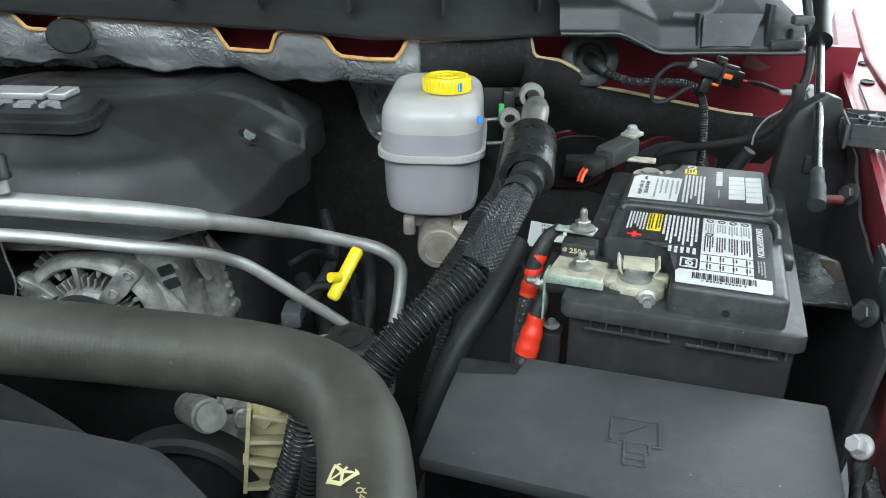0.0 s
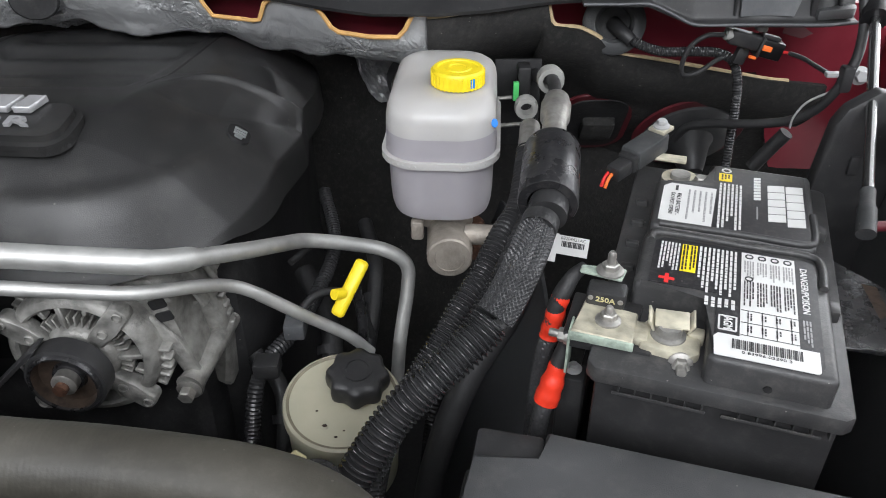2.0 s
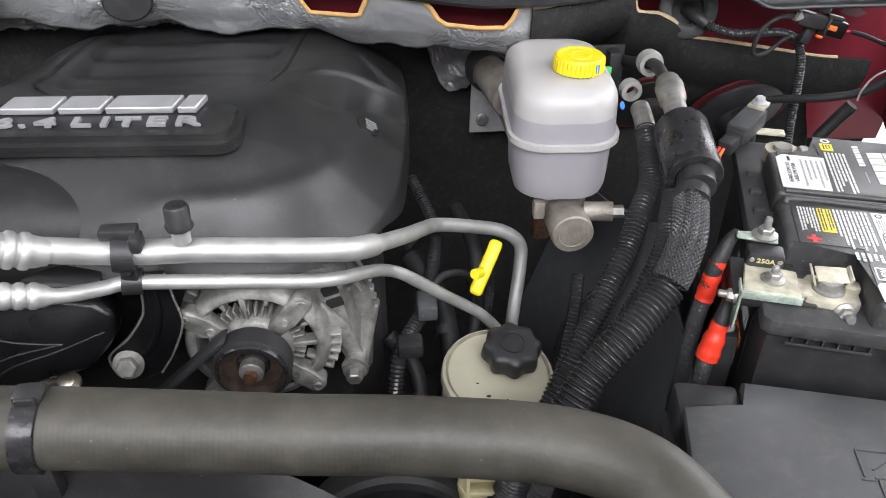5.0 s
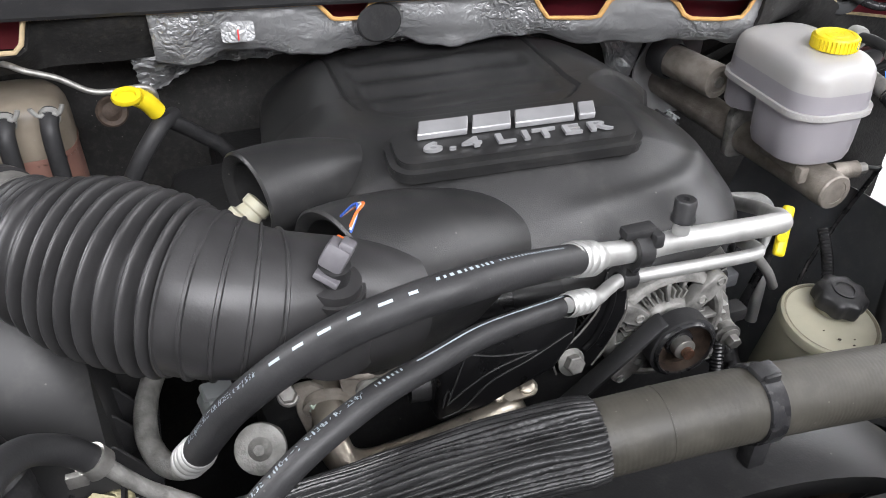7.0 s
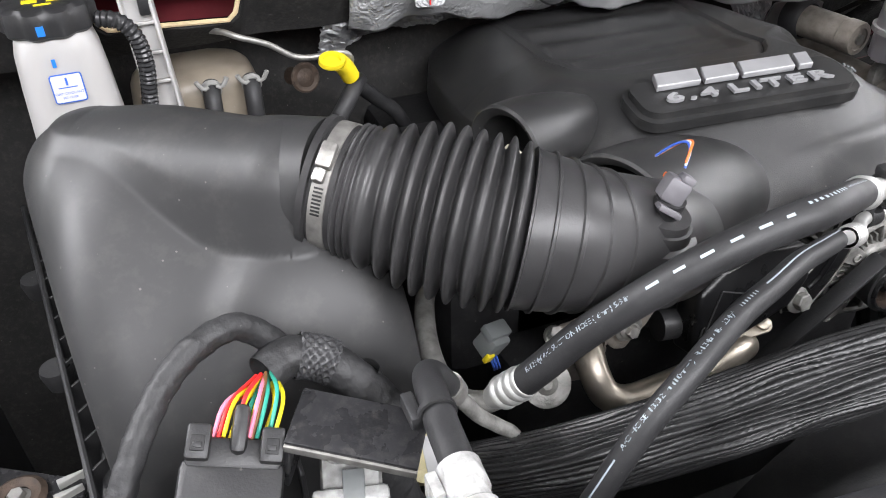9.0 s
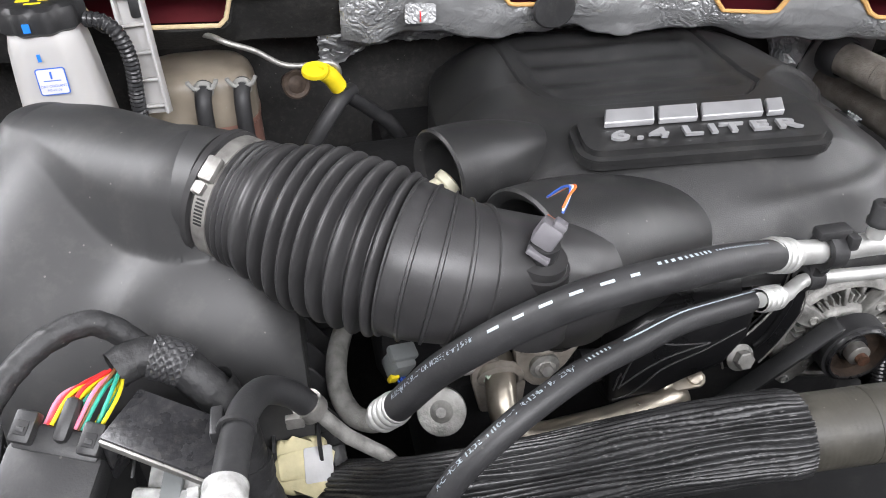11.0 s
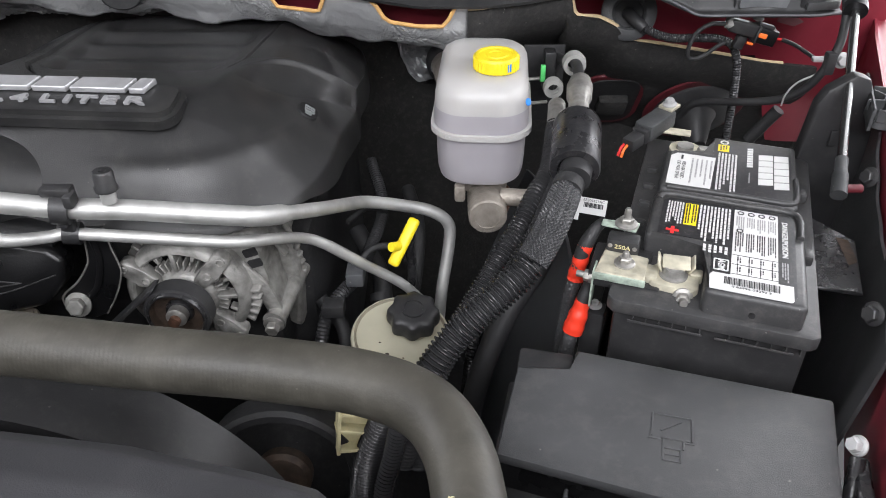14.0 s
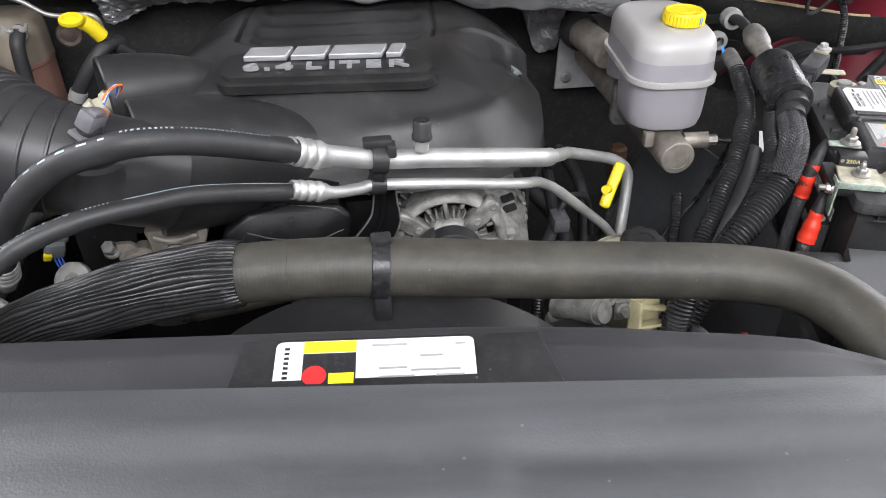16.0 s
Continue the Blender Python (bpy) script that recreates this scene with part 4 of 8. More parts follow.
    def stripes(root, hose, rh):
        part("print", ribbon(hose, rh, 83, 91, 0.0003, start=0.05, end=0.40, step=0.002), "stripe", root, "pale printed stripe")
        part("print", ribbon(hose, rh, 79, 94, 0.0003, start=0.42, end=0.47, gaps=(0.003, 0.002), step=0.0006), "stripe", root)
        along(root, hose, rh, "A/C HOSE 13/32 in (10mm)  R-134a / R-1234yf", 0.745, 0.49, 84, 0.0042)
        part("print", ribbon(hose, rh, 83, 91, 0.0003, start=0.76, end=0.97, step=0.002), "stripe", root)
    line("liquid_line", hose2, (pipe2, 0.0055, [((-0.447, 0.497, 1.289), (0.036, 0.018, -0.017), 0.034), ((-0.7095, 0.4105, 1.208), (-0.010, 0.008, -0.04), 0.034)]), 0.0079, 0.0055,
         "thin air conditioning line, black hose and aluminium pipe", [stripes])
    root = bpy.data.objects["liquid_line"]
    part("sticker", tube([(-0.168, 0.6296, 1.1832), (-0.152, 0.6355, 1.1672), (-0.137, 0.641, 1.152)], 0.0058, 16), "pipe", root, "bright printed sleeve")
    for i in range(9):
        part("print_bar", box(0.0016, 0.0006, 0.0012, (-0.165 + 0.0028 * i, 0.6255 + 0.00115 * i, 1.1835 - 0.0029 * i), 0), "label_black", root)

    # black clamp that holds both pipes, on its steel bracket
    root = thing("pipe_clamp", None, "black plastic clamp holding the two pipes together", "clamp")
    for at, r in (((-0.370, 0.534, 1.292), 0.0092), ((-0.372, 0.541, 1.262), 0.0055)):
        part("ring", lathe([(r, -0.007), (r + 0.0045, -0.007), (r + 0.0045, 0.007), (r, 0.007)], 24, aim(at, (1, 0.15, -0.14))), "plastic", root)
    part("web", box(0.012, 0.008, 0.020, (-0.371, 0.537, 1.277), 0.002), "plastic", root)
    part("top_tab", box(0.026, 0.012, 0.008, (-0.370, 0.536, 1.308), 0.002), "plastic", root)
    part("latch", box(0.008, 0.014, 0.012, (-0.358, 0.530, 1.303), 0.002), "plastic", root)
    part("rivet", lathe([(0, 0), (0.004, 0), (0.004, 0.002), (0, 0.003)], 12, aim((-0.371, 0.5315, 1.278), (0, -1, 0.3))), "black_metal", root)
    root = thing("pipe_bracket", None, "black painted steel bracket bolted beside the alternator", "bracket")
    B = Matrix.Translation((-0.385, 0.564, 1.19)) @ pose(0, 0, 0, 90, 0, 0)
    left = [(-0.026, -0.036), (-0.030, -0.022), (-0.027, -0.012), (-0.010, 0.003), (0.004, 0.022), (0.008, 0.034), (0.011, 0.064)]
    right = [(0.030, 0.064), (0.032, 0.040), (0.034, 0.015), (0.022, -0.014), (0.008, -0.036), (-0.006, -0.042)]
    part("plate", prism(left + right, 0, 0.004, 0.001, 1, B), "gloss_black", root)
    # Uneven steel-coloured lines along the edges stand in for highlights on the weld.
    part("edge", tube([(x, y, 0.0044) for x, y in left], lambda r, t: 0.0010 + 0.0006 * noise.noise((r * 700, 1, 4)), 6, 0.0012, m=B), "steel", root, "bright steel-coloured edge")
    part("edge", tube([(x, y, 0.0044) for x, y in right[:5]], lambda r, t: 0.0009 + 0.0006 * noise.noise((r * 700, 3, 4)), 6, 0.0012, m=B), "steel", root, "bright steel-coloured edge")
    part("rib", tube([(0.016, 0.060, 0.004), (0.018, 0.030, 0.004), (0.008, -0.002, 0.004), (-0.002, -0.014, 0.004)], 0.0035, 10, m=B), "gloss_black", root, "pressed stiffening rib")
    part("bolt", hexbolt(0.0085, 0.010, 0.0125, aim((-0.4, 0.557, 1.168), (0.05, -1, 0.35))), "alu", root, "zinc flange bolt")


ac_lines()


# ---- radiator hose ----
def radiator_hose():
    root = thing("radiator_hose", None, "thick grey-brown rubber upper radiator hose with braided sleeve", "hose")
    path = [(-0.745, 0.52, 1.13), (-0.72, 0.495, 1.155), (-0.67, 0.452, 1.203), (-0.61, 0.424, 1.240), (-0.556, 0.409, 1.263), (-0.51, 0.397, 1.278), (-0.484, 0.390, 1.284), (-0.42, 0.384, 1.287), (-0.361, 0.382, 1.282), (-0.30, 0.379, 1.276), (-0.24, 0.376, 1.270), (-0.177, 0.373, 1.265), (-0.106, 0.361, 1.263), (-0.063, 0.339, 1.263), (-0.042, 0.306, 1.261), (-0.034, 0.264, 1.258), (-0.031, 0.215, 1.255), (-0.030, 0.16, 1.245)]
    part("hose", tube(path, lambda r, t: 0.0222 + 0.00005 * math.sin(r * 2100) * smooth01(0.80, 0.55, r / t), 48, 0.0008), "hose", root)
    line = spline(path, 0.002)
    cut = min(range(len(line)), key=lambda i: abs(line[i].x + 0.482))
    sl = [tuple(q) for q in line[6:cut:10]] + [tuple(line[cut])]
    own = bmesh.new()
    sp = spline(sl, 0.0011)
    fr, prev, n = frames(sp), None, 384
    for i, (q, (t, s, u)) in enumerate(zip(sp, fr)):
        f = i / (len(sp) - 1)
        row = []
        for k in range(n):
            a = 2 * math.pi * k / n
            c, d = math.cos(a), math.sin(a)
            fold = abs(math.sin(21 * a + 2.6 * noise.noise((f * 5, 2 * c, 2 * d)))) ** 0.7
            weave = 1 if (i // 2 + k // 4) % 2 else -1
            r = 0.0240 + 0.0024 * fold * (0.75 + 0.5 * noise.noise((f * 6, 5 * c, 5 * d))) + 0.00007 * weave + 0.0008 * noise.noise((f * 8, 3 * c, 3 * d))
            if f > 0.97:
                r -= 0.002 * (f - 0.97) / 0.03
            row.append(own.verts.new(q + r * (c * s + d * u)))
        if prev:
            for k in range(n):
                own.faces.new((prev[k], prev[(k + 1) % n], row[(k + 1) % n], row[k]))
        prev = row
    part("sleeve", own, "sleeve", root, "wrinkled black braided sleeve")
    i = min(range(len(line)), key=lambda j: abs(line[j].x + 0.445))
    part("seam", lathe([(0.0222, -0.0006), (0.0226, -0.0004), (0.0226, 0.0004), (0.0222, 0.0006)], 40, aim(line[i], line[i + 1] - line[i - 1])), "hose", root)
    # strap
    i = min(range(len(line)), key=lambda j: abs(line[j].x + 0.381))
    band = aim(line[i], line[i + 1] - line[i - 1])
    root2 = thing("hose_strap", None, "black plastic strap clipped round the radiator hose", "strap")
    part("band", lathe([(0.0225, -0.0065), (0.0242, -0.006), (0.0242, 0.006), (0.0225, 0.0065)], 40, band), "black_metal", root2)
    part("buckle", box(0.015, 0.012, 0.005, (-0.379, 0.384, 1.3085), 0.0015), "plastic", root2)
    part("buckle_latch", box(0.010, 0.003, 0.007, (-0.379, 0.377, 1.3080), 0.001), "plastic", root2)
    part("foot", box(0.014, 0.012, 0.026, (-0.381, 0.372, 1.256), 0.003), "dark", root2)
    # print near the neck
    def printed(text, size, angle, y0):
        bm = lettering(text, size, 0.0001, Matrix())
        for v in bm.verts:
            a = radians(angle) - v.co.y / 0.0226
            v.co = Vector((-0.0345 + 0.0226 * math.cos(a), y0 - v.co.x, 1.2568 + 0.0226 * math.sin(a)))
        return bm
    part("print", printed("18490BAC", 0.0085, 86, 0.229), "print_yellow", root, "pale yellow printed part number")
    part("print", printed("26477", 0.0085, 62, 0.227), "print_yellow", root)
    own = bmesh.new()
    n = 40
    for inner, outer in ((0.0062, 0.0088), (0.0, 0.0020)):
        rows = []
        for r in (inner, outer):
            row = []
            for k in range(n):
                th = 2 * math.pi * k / n
                rr = r * math.cos(math.pi / 5) / math.cos((th + math.pi / 2) % (2 * math.pi / 5) - math.pi / 5)
                a = radians(110) - rr * math.cos(th) / 0.0226
                row.append(own.verts.new((-0.0345 + 0.0227 * math.cos(a), 0.254 + rr * math.sin(th), 1.2568 + 0.0227 * math.sin(a))))
            rows.append(row)
        for k in range(n):
            own.faces.new((rows[0][k], rows[0][(k + 1) % n], rows[1][(k + 1) % n], rows[1][k]))
    for k in range(5):
        th = -math.pi / 2 + 2 * math.pi * k / 5
        quad = [(math.cos(th + q) * r, math.sin(th + q) * r) for q, r in ((0.9, 0.001), (0.10, 0.0068), (-0.10, 0.0068), (-0.9, 0.001))]
        own.faces.new([own.verts.new((-0.0345 + 0.0227 * math.cos(radians(110) - x / 0.0226), 0.254 + y, 1.2568 + 0.0227 * math.sin(radians(110) - x / 0.0226))) for x, y in quad])
    part("print", own, "print_yellow", root, "pale printed mark")
    # spring clamp on the neck
    root3 = thing("spring_clamp", None, "silver spring clamp at the end of the radiator hose", "clamp")
    nk = aim((-0.031, 0.214, 1.255), (0.05, -1, -0.1))
    part("band", lathe([(0.0224, -0.004), (0.0240, -0.004), (0.0240, 0.004), (0.0224, 0.004)], 40, nk), "grommet", root3)
    part("ear", box(0.008, 0.006, 0.006, (-0.049, 0.214, 1.274), 0.002), "grommet", root3)
    part("ear", box(0.009, 0.005, 0.007, (-0.011, 0.212, 1.274), 0.002), "grommet", root3)


radiator_hose()


# ---- brake reservoir and what hangs at the firewall ----
def brake_reservoir():
    root = thing("brake_fluid_reservoir", None, "milky white plastic brake fluid reservoir with yellow cap", "reservoir")
    # body: rounded outline, long from front to back
    out = rounded(0.1, 0.160, 0.034, 10)
    base = pose(-0.008, 0.782, 0, 0, 0, -4)

    def rings(outline, levels, close_top, close_low, cy=0.0):
        own, prev = bmesh.new(), None
        for s, z in levels:
            row = [own.verts.new((x * s, cy + (y - cy) * s, z)) for x, y in outline]
            if prev:
                for k in range(len(row)):
                    own.faces.new((prev[k], prev[(k + 1) % len(row)], row[(k + 1) % len(row)], row[k]))
            elif close_top:
                own.faces.new(row)
            prev = row
        if close_low:
            own.faces.new(prev[::-1])
        return own
    part("upper_body", rings(out, [(0.5, 1.3205), (0.7, 1.320), (0.82, 1.3185), (0.90, 1.3145), (0.95, 1.309), (0.975, 1.302), (0.985, 1.290)], True, False), "white_tank", root).matrix_local = base
    part("fluid_band", rings(out, [(0.985, 1.290), (0.995, 1.279), (1.0, 1.268)], False, False), "fluid_tank", root, "band darkened by the fluid inside").matrix_local = base
    part("flange", prism([(x * 1.07, y * 1.045) for x, y in out], 1.2635, 1.2700, 0.0032, 3, base), "white_tank", root)
    short = rounded(0.096, 0.104, 0.036, 10, 0, -0.027)
    part("lower_body", rings(short, [(1.0, 1.265), (0.985, 1.230), (0.965, 1.216), (0.92, 1.208), (0.8, 1.204)], False, True, -0.027), "fluid_tank", root, "fluid-darkened lower half").matrix_local = base
    part("rear_tank", prism(rounded(0.09, 0.052, 0.02, 6, 0, 0.050), 1.228, 1.265, 0.004, 2, base), "fluid_tank", root)
    neck = Matrix.Translation((0.004, 0.757, 1.3115))
    part("neck", lathe([(0.021, 0), (0.020, 0.012), (0.016, 0.0125)], 36, neck), "white_tank", root)
    cap = lathe([(0.020, 0.010), (0.0235, 0.010), (0.0238, 0.013), (0.0233, 0.022), (0.0215, 0.0242), (0.018, 0.0242), (0.0175, 0.0234), (0.012, 0.0234), (0.0115, 0.0242), (0.008, 0.0242), (0.0075, 0.0236), (0, 0.0236)], 48, neck)
    part("cap", cap, "yellow", root, "yellow screw cap with embossed rings")
    for k in range(36):
        a = 2 * math.pi * k / 36
        part("cap_rib", box(0.0012, 0.0022, 0.012, (0.004 + 0.0235 * math.cos(a), 0.757 + 0.0235 * math.sin(a), 1.3275), 0, m=None), "yellow", root)
    part("paint_mark", box(0.004, 0.0008, 0.008, (0, 0, 0), 0, m=Matrix.Translation((0.0165, 0.7365, 1.328)) @ pose(0, 0, 0, 0, 0, 32)), "mark_blue", root, "blue paint dab")
    part("paint_mark", lathe([(0, 0), (0.004, 0.0), (0.0035, 0.0006), (0, 0.0006)], 12, aim((0.0345, 0.7085, 1.304), (0.65, -0.66, 0.35))), "mark_blue", root)

    root = thing("brake_master_cylinder", None, "cast aluminium brake master cylinder below the reservoir", "master cylinder")
    part("bore", tube([(-0.004, 0.690, 1.178), (-0.004, 0.75, 1.178), (-0.008, 0.86, 1.178), (-0.012, 1.05, 1.18)], lambda r, t: 0.0215 if r > 0.008 else 0.0205, 36, 0.004), "cast_brown", root)
    part("end_face", lathe([(0.021, 0), (0.0195, 0.002), (0.014, 0.0022), (0.0135, 0.0012), (0, 0.0012)], 36, aim((-0.004, 0.690, 1.178), (0, -1, 0))), "cast_brown", root)
    part("port", tube([(0.012, 0.715, 1.188), (0.040, 0.708, 1.190)], 0.010, 16), "cast_brown", root)
    part("fitting", tube([(0.040, 0.708, 1.190), (0.050, 0.706, 1.191)], 0.0065, 6), "steel", root)
    part("mount", box(0.05, 0.06, 0.03, (-0.006, 0.76, 1.198), 0.006), "cast_brown", root)
    part("mount_leg", box(0.012, 0.012, 0.02, (-0.034, 0.715, 1.194), 0.003), "cast_brown", root)

    root = thing("brake_line", None, "thin black brake pipe running down from the master cylinder", "pipe")
    part("pipe", tube([(0.05, 0.706, 1.191), (0.062, 0.70, 1.19), (0.068, 0.705, 1.18), (0.05, 0.72, 1.10), (0.0, 0.70, 1.05), (-0.01, 0.69, 0.95)], 0.003, 10), "black_metal", root)

    # steel canister on its plate
    root = thing("hydraulic_canister", None, "worn steel canister bolted to a firewall plate", "canister")
    part("plate", prism([(-0.05, -0.06), (0.055, -0.06), (0.062, 0.045), (0.03, 0.058), (-0.03, 0.055), (-0.048, 0.02)], 0, 0.004, 0.001, 1, Matrix.Translation((-0.012, 1.03, 1.185)) @ pose(0, 0, 0, 90, 0, 0)), "plate_pale", root, "pale steel mounting plate")
    m = aim((-0.050, 0.985, 1.238), (0.018, -0.136, 0.001)) @ Matrix.Diagonal((0.80, 0.80, 0.80, 1))
    part("boot", lathe([(0.032, 0), (0.034, 0.01), (0.033, 0.03), (0.029, 0.036)], 36, m), "rubber", root, "black rubber base")
    part("body", lathe([(0.0265, 0.02), (0.0265, 0.10), (0.0255, 0.104), (0.0255, 0.108), (0.0275, 0.110), (0.0275, 0.132), (0.026, 0.136), (0.018, 0.137), (0.017, 0.135), (0, 0.135)], 40, m), "cast_brown", root)
    part("nut", lathe([(0, 0.134), (0.009, 0.134), (0.009, 0.139), (0, 0.140)], 8, m), "steel", root)
    part("bolt", hexbolt(0.006, 0.006, 0.009, aim((-0.045, 1.024, 1.145), (0, -1, 0))), "steel", root)

    part("flange", prism(rounded(0.056, 0.070, 0.012, 4), 0, 0.012, 0.003, 2, aim((-0.008, 0.85, 1.185), (0, -1, 0))), "alu", bpy.data.objects["brake_master_cylinder"], "cast mounting flange")
    root = thing("rusty_stud", None, "rust-brown steel stud deep beside the reservoir", "stud")
    part("stud", lathe([(0, 0), (0.014, 0), (0.014, 0.05), (0.010, 0.055), (0, 0.055)], 16, Matrix.Translation((0.03, 0.955, 1.0))), "rust", root)
    root = thing("firewall_bracket", None, "black steel bracket standing behind the master cylinder", "bracket")
    part("plate", box(0.05, 0.004, 0.10, (0.072, 0.90, 1.24), 0.001), "dark", root)
    part("rod", tube([(0.045, 0.86, 1.262), (0.075, 0.865, 1.262)], 0.0022, 8), "steel", root, "short bright rod")
    part("rod", tube([(0.045, 0.84, 1.24), (0.072, 0.845, 1.24)], 0.0022, 8), "steel", root)


brake_reservoir()


# ---- hydraulic hoses beside the battery ----
def conduits():
    root = thing("corrugated_hose_bundle", None, "black corrugated and braided hose bundle with a steel damper sleeve", "hose")
    path = [(0.073, 0.624, 1.283), (0.060, 0.587, 1.273), (0.047, 0.553, 1.266), (0.034, 0.534, 1.250), (0.020, 0.521, 1.235), (0.0, 0.507, 1.222), (-0.019, 0.495, 1.210), (-0.038, 0.486, 1.194), (-0.055, 0.474, 1.176), (-0.08, 0.455, 1.14), (-0.10, 0.44, 1.10), (-0.12, 0.42, 1.0)]
    line = spline(path, 0.002)
    j = min(range(len(line)), key=lambda i: abs(line[i].x - 0.020))
    a, b = [tuple(q) for q in line[:j + 1:6]], [tuple(q) for q in line[j - 3::6]]
    fa = frames(line)
    for du, dv, rr, nn in ((-0.0062, -0.001, 0.0072, 9), (0.0064, 0.0005, 0.0078, 10), (0.0005, 0.0058, 0.0058, 8)):
        q = [tuple(line[i] + fa[i][1] * du * smooth01(0, 24, i) + fa[i][2] * dv) for i in range(0, j + 1, 6)]
        part("braided_sleeve", pattern_tube(q, braid(rr, 0.0008, nn + 3, 0.0040), 120, 0.0005), "braid", root, "fine braided black sleeve")
    part("tape_band", tube([tuple(q) for q in line[14:22:2]], 0.0142, 28, 0.001), "tape", root, "black cloth tape band")
    part("top_cuff", tube(a[:3], ribbed(0.0138, 0.0016, 0.0046, 0.4), 28, 0.0007), "conduit", root)
    part("corrugated_conduit", tube(b, ribbed(0.0144, 0.0034, 0.0043, 0.42), 28, 0.0005), "conduit", root, "black corrugated conduit")
    part("inner_hose", tube([(0.064, 0.63, 1.266), (0.050, 0.598, 1.256), (0.036, 0.565, 1.248), (0.022, 0.547, 1.232), (0.008, 0.533, 1.217), (-0.01, 0.518, 1.202), (-0.03, 0.505, 1.186), (-0.05, 0.49, 1.16), (-0.07, 0.47, 1.12), (-0.09, 0.455, 1.06)], ribbed(0.0105, 0.0024, 0.0038, 0.42), 20, 0.00055), "conduit", root)
    part("collar", tube([(0.0715, 0.612, 1.282), (0.0680, 0.598, 1.279)], 0.0150, 32), "rubber", root)
    m = aim((0.072, 0.624, 1.284), (0.012, 0.075, 0.012))
    part("damper", lathe([(0.016, -0.014), (0.0225, -0.014), (0.0235, -0.012), (0.0235, 0.054), (0.022, 0.058), (0.010, 0.059)], 44, m), "black_metal", root, "glossy black damper sleeve")
    part("ferrule", lathe([(0.010, 0.056), (0.0105, 0.075), (0.0105, 0.098), (0.0130, 0.104), (0.0135, 0.124), (0.0115, 0.128), (0.0115, 0.134), (0.008, 0.137)], 28, m), "steel", root, "crimped steel ferrule")
    part("tail", tube([(0.092, 0.755, 1.304), (0.095, 0.79, 1.306), (0.094, 0.82, 1.300), (0.09, 0.86, 1.285), (0.09, 0.95, 1.26)], 0.006, 14), "rubber", root)
    part("grommet", lathe([(0.008, -0.007), (0.0125, -0.007), (0.0135, 0), (0.0125, 0.007), (0.008, 0.007)], 24, aim((0.0945, 0.812, 1.302), (0, 1, 0))), "grommet", root, "off-white plastic grommet")

    root = thing("return_hose", None, "thin black corrugated hose beside the thick bundle", "hose")
    p2 = [(0.074, 0.79, 1.278), (0.070, 0.75, 1.276), (0.064, 0.71, 1.268), (0.054, 0.662, 1.250), (0.036, 0.631, 1.237), (0.021, 0.607, 1.219), (0.004, 0.586, 1.203), (-0.012, 0.568, 1.184), (-0.028, 0.551, 1.165), (-0.043, 0.536, 1.145), (-0.06, 0.52, 1.11), (-0.08, 0.50, 1.0)]
    line = spline(p2, 0.002)
    part("corrugated_conduit", tube([tuple(q) for q in line[34::8]], ribbed(0.0105, 0.0024, 0.0038, 0.42), 24, 0.00055), "conduit", root)
    part("ferrule", tube([tuple(q) for q in line[16:38:4]], 0.0095, 20), "steel", root)
    part("grommet", lathe([(0.006, -0.006), (0.0105, -0.006), (0.0115, 0), (0.0105, 0.006), (0.006, 0.006)], 24, aim((0.070, 0.79, 1.283), (0, 1, 0))), "grommet", root)

    root = thing("black_coolant_pipe", None, "smooth black hose running down behind the conduit", "hose")
    part("pipe", tube([(0.07, 0.66, 1.20), (0.045, 0.62, 1.165), (0.01, 0.59, 1.12), (-0.02, 0.56, 1.04), (-0.04, 0.54, 0.9)], 0.012, 20), "rubber", root)
    root = thing("wire_loom", None, "thin black wire loom beside the battery tray", "wire loom")
    part("loom", tube([(0.01, 0.70, 1.12), (0.0, 0.67, 1.09), (-0.02, 0.63, 1.04), (-0.03, 0.60, 0.95)], ribbed(0.007, 0.001, 0.004), 14, 0.001), "conduit", root)

    root = thing("part_tag", None, "white printed tag wrapped round a cable", "tag")
    m = aim((0.103, 0.664, 1.207), (-0.1, -0.7, 0.75), -6) @ Matrix.Scale(0.86, 4)
    part("paper", box(0.032, 0.020, 0.0006, (0, 0, 0), 0, m=m), "label_white", root)
    for i in range(14):
        part("bar", box(0.0009 + 0.0005 * (i % 3), 0.006, 0.0003, (-0.011 + 0.0017 * i, 0.001, 0.0006), 0, m=m), "label_black", root)
    part("words", lettering("68204421AC", 0.0048, 0.0001, m @ Matrix.Translation((0, 0.0068, 0.0006))), "label_black", root, "printed part number")
    part("tail", box(0.010, 0.030, 0.0006, (-0.020, -0.004, -0.0004), 0, m=m), "label_white", root, "bent end of the tag")


conduits()


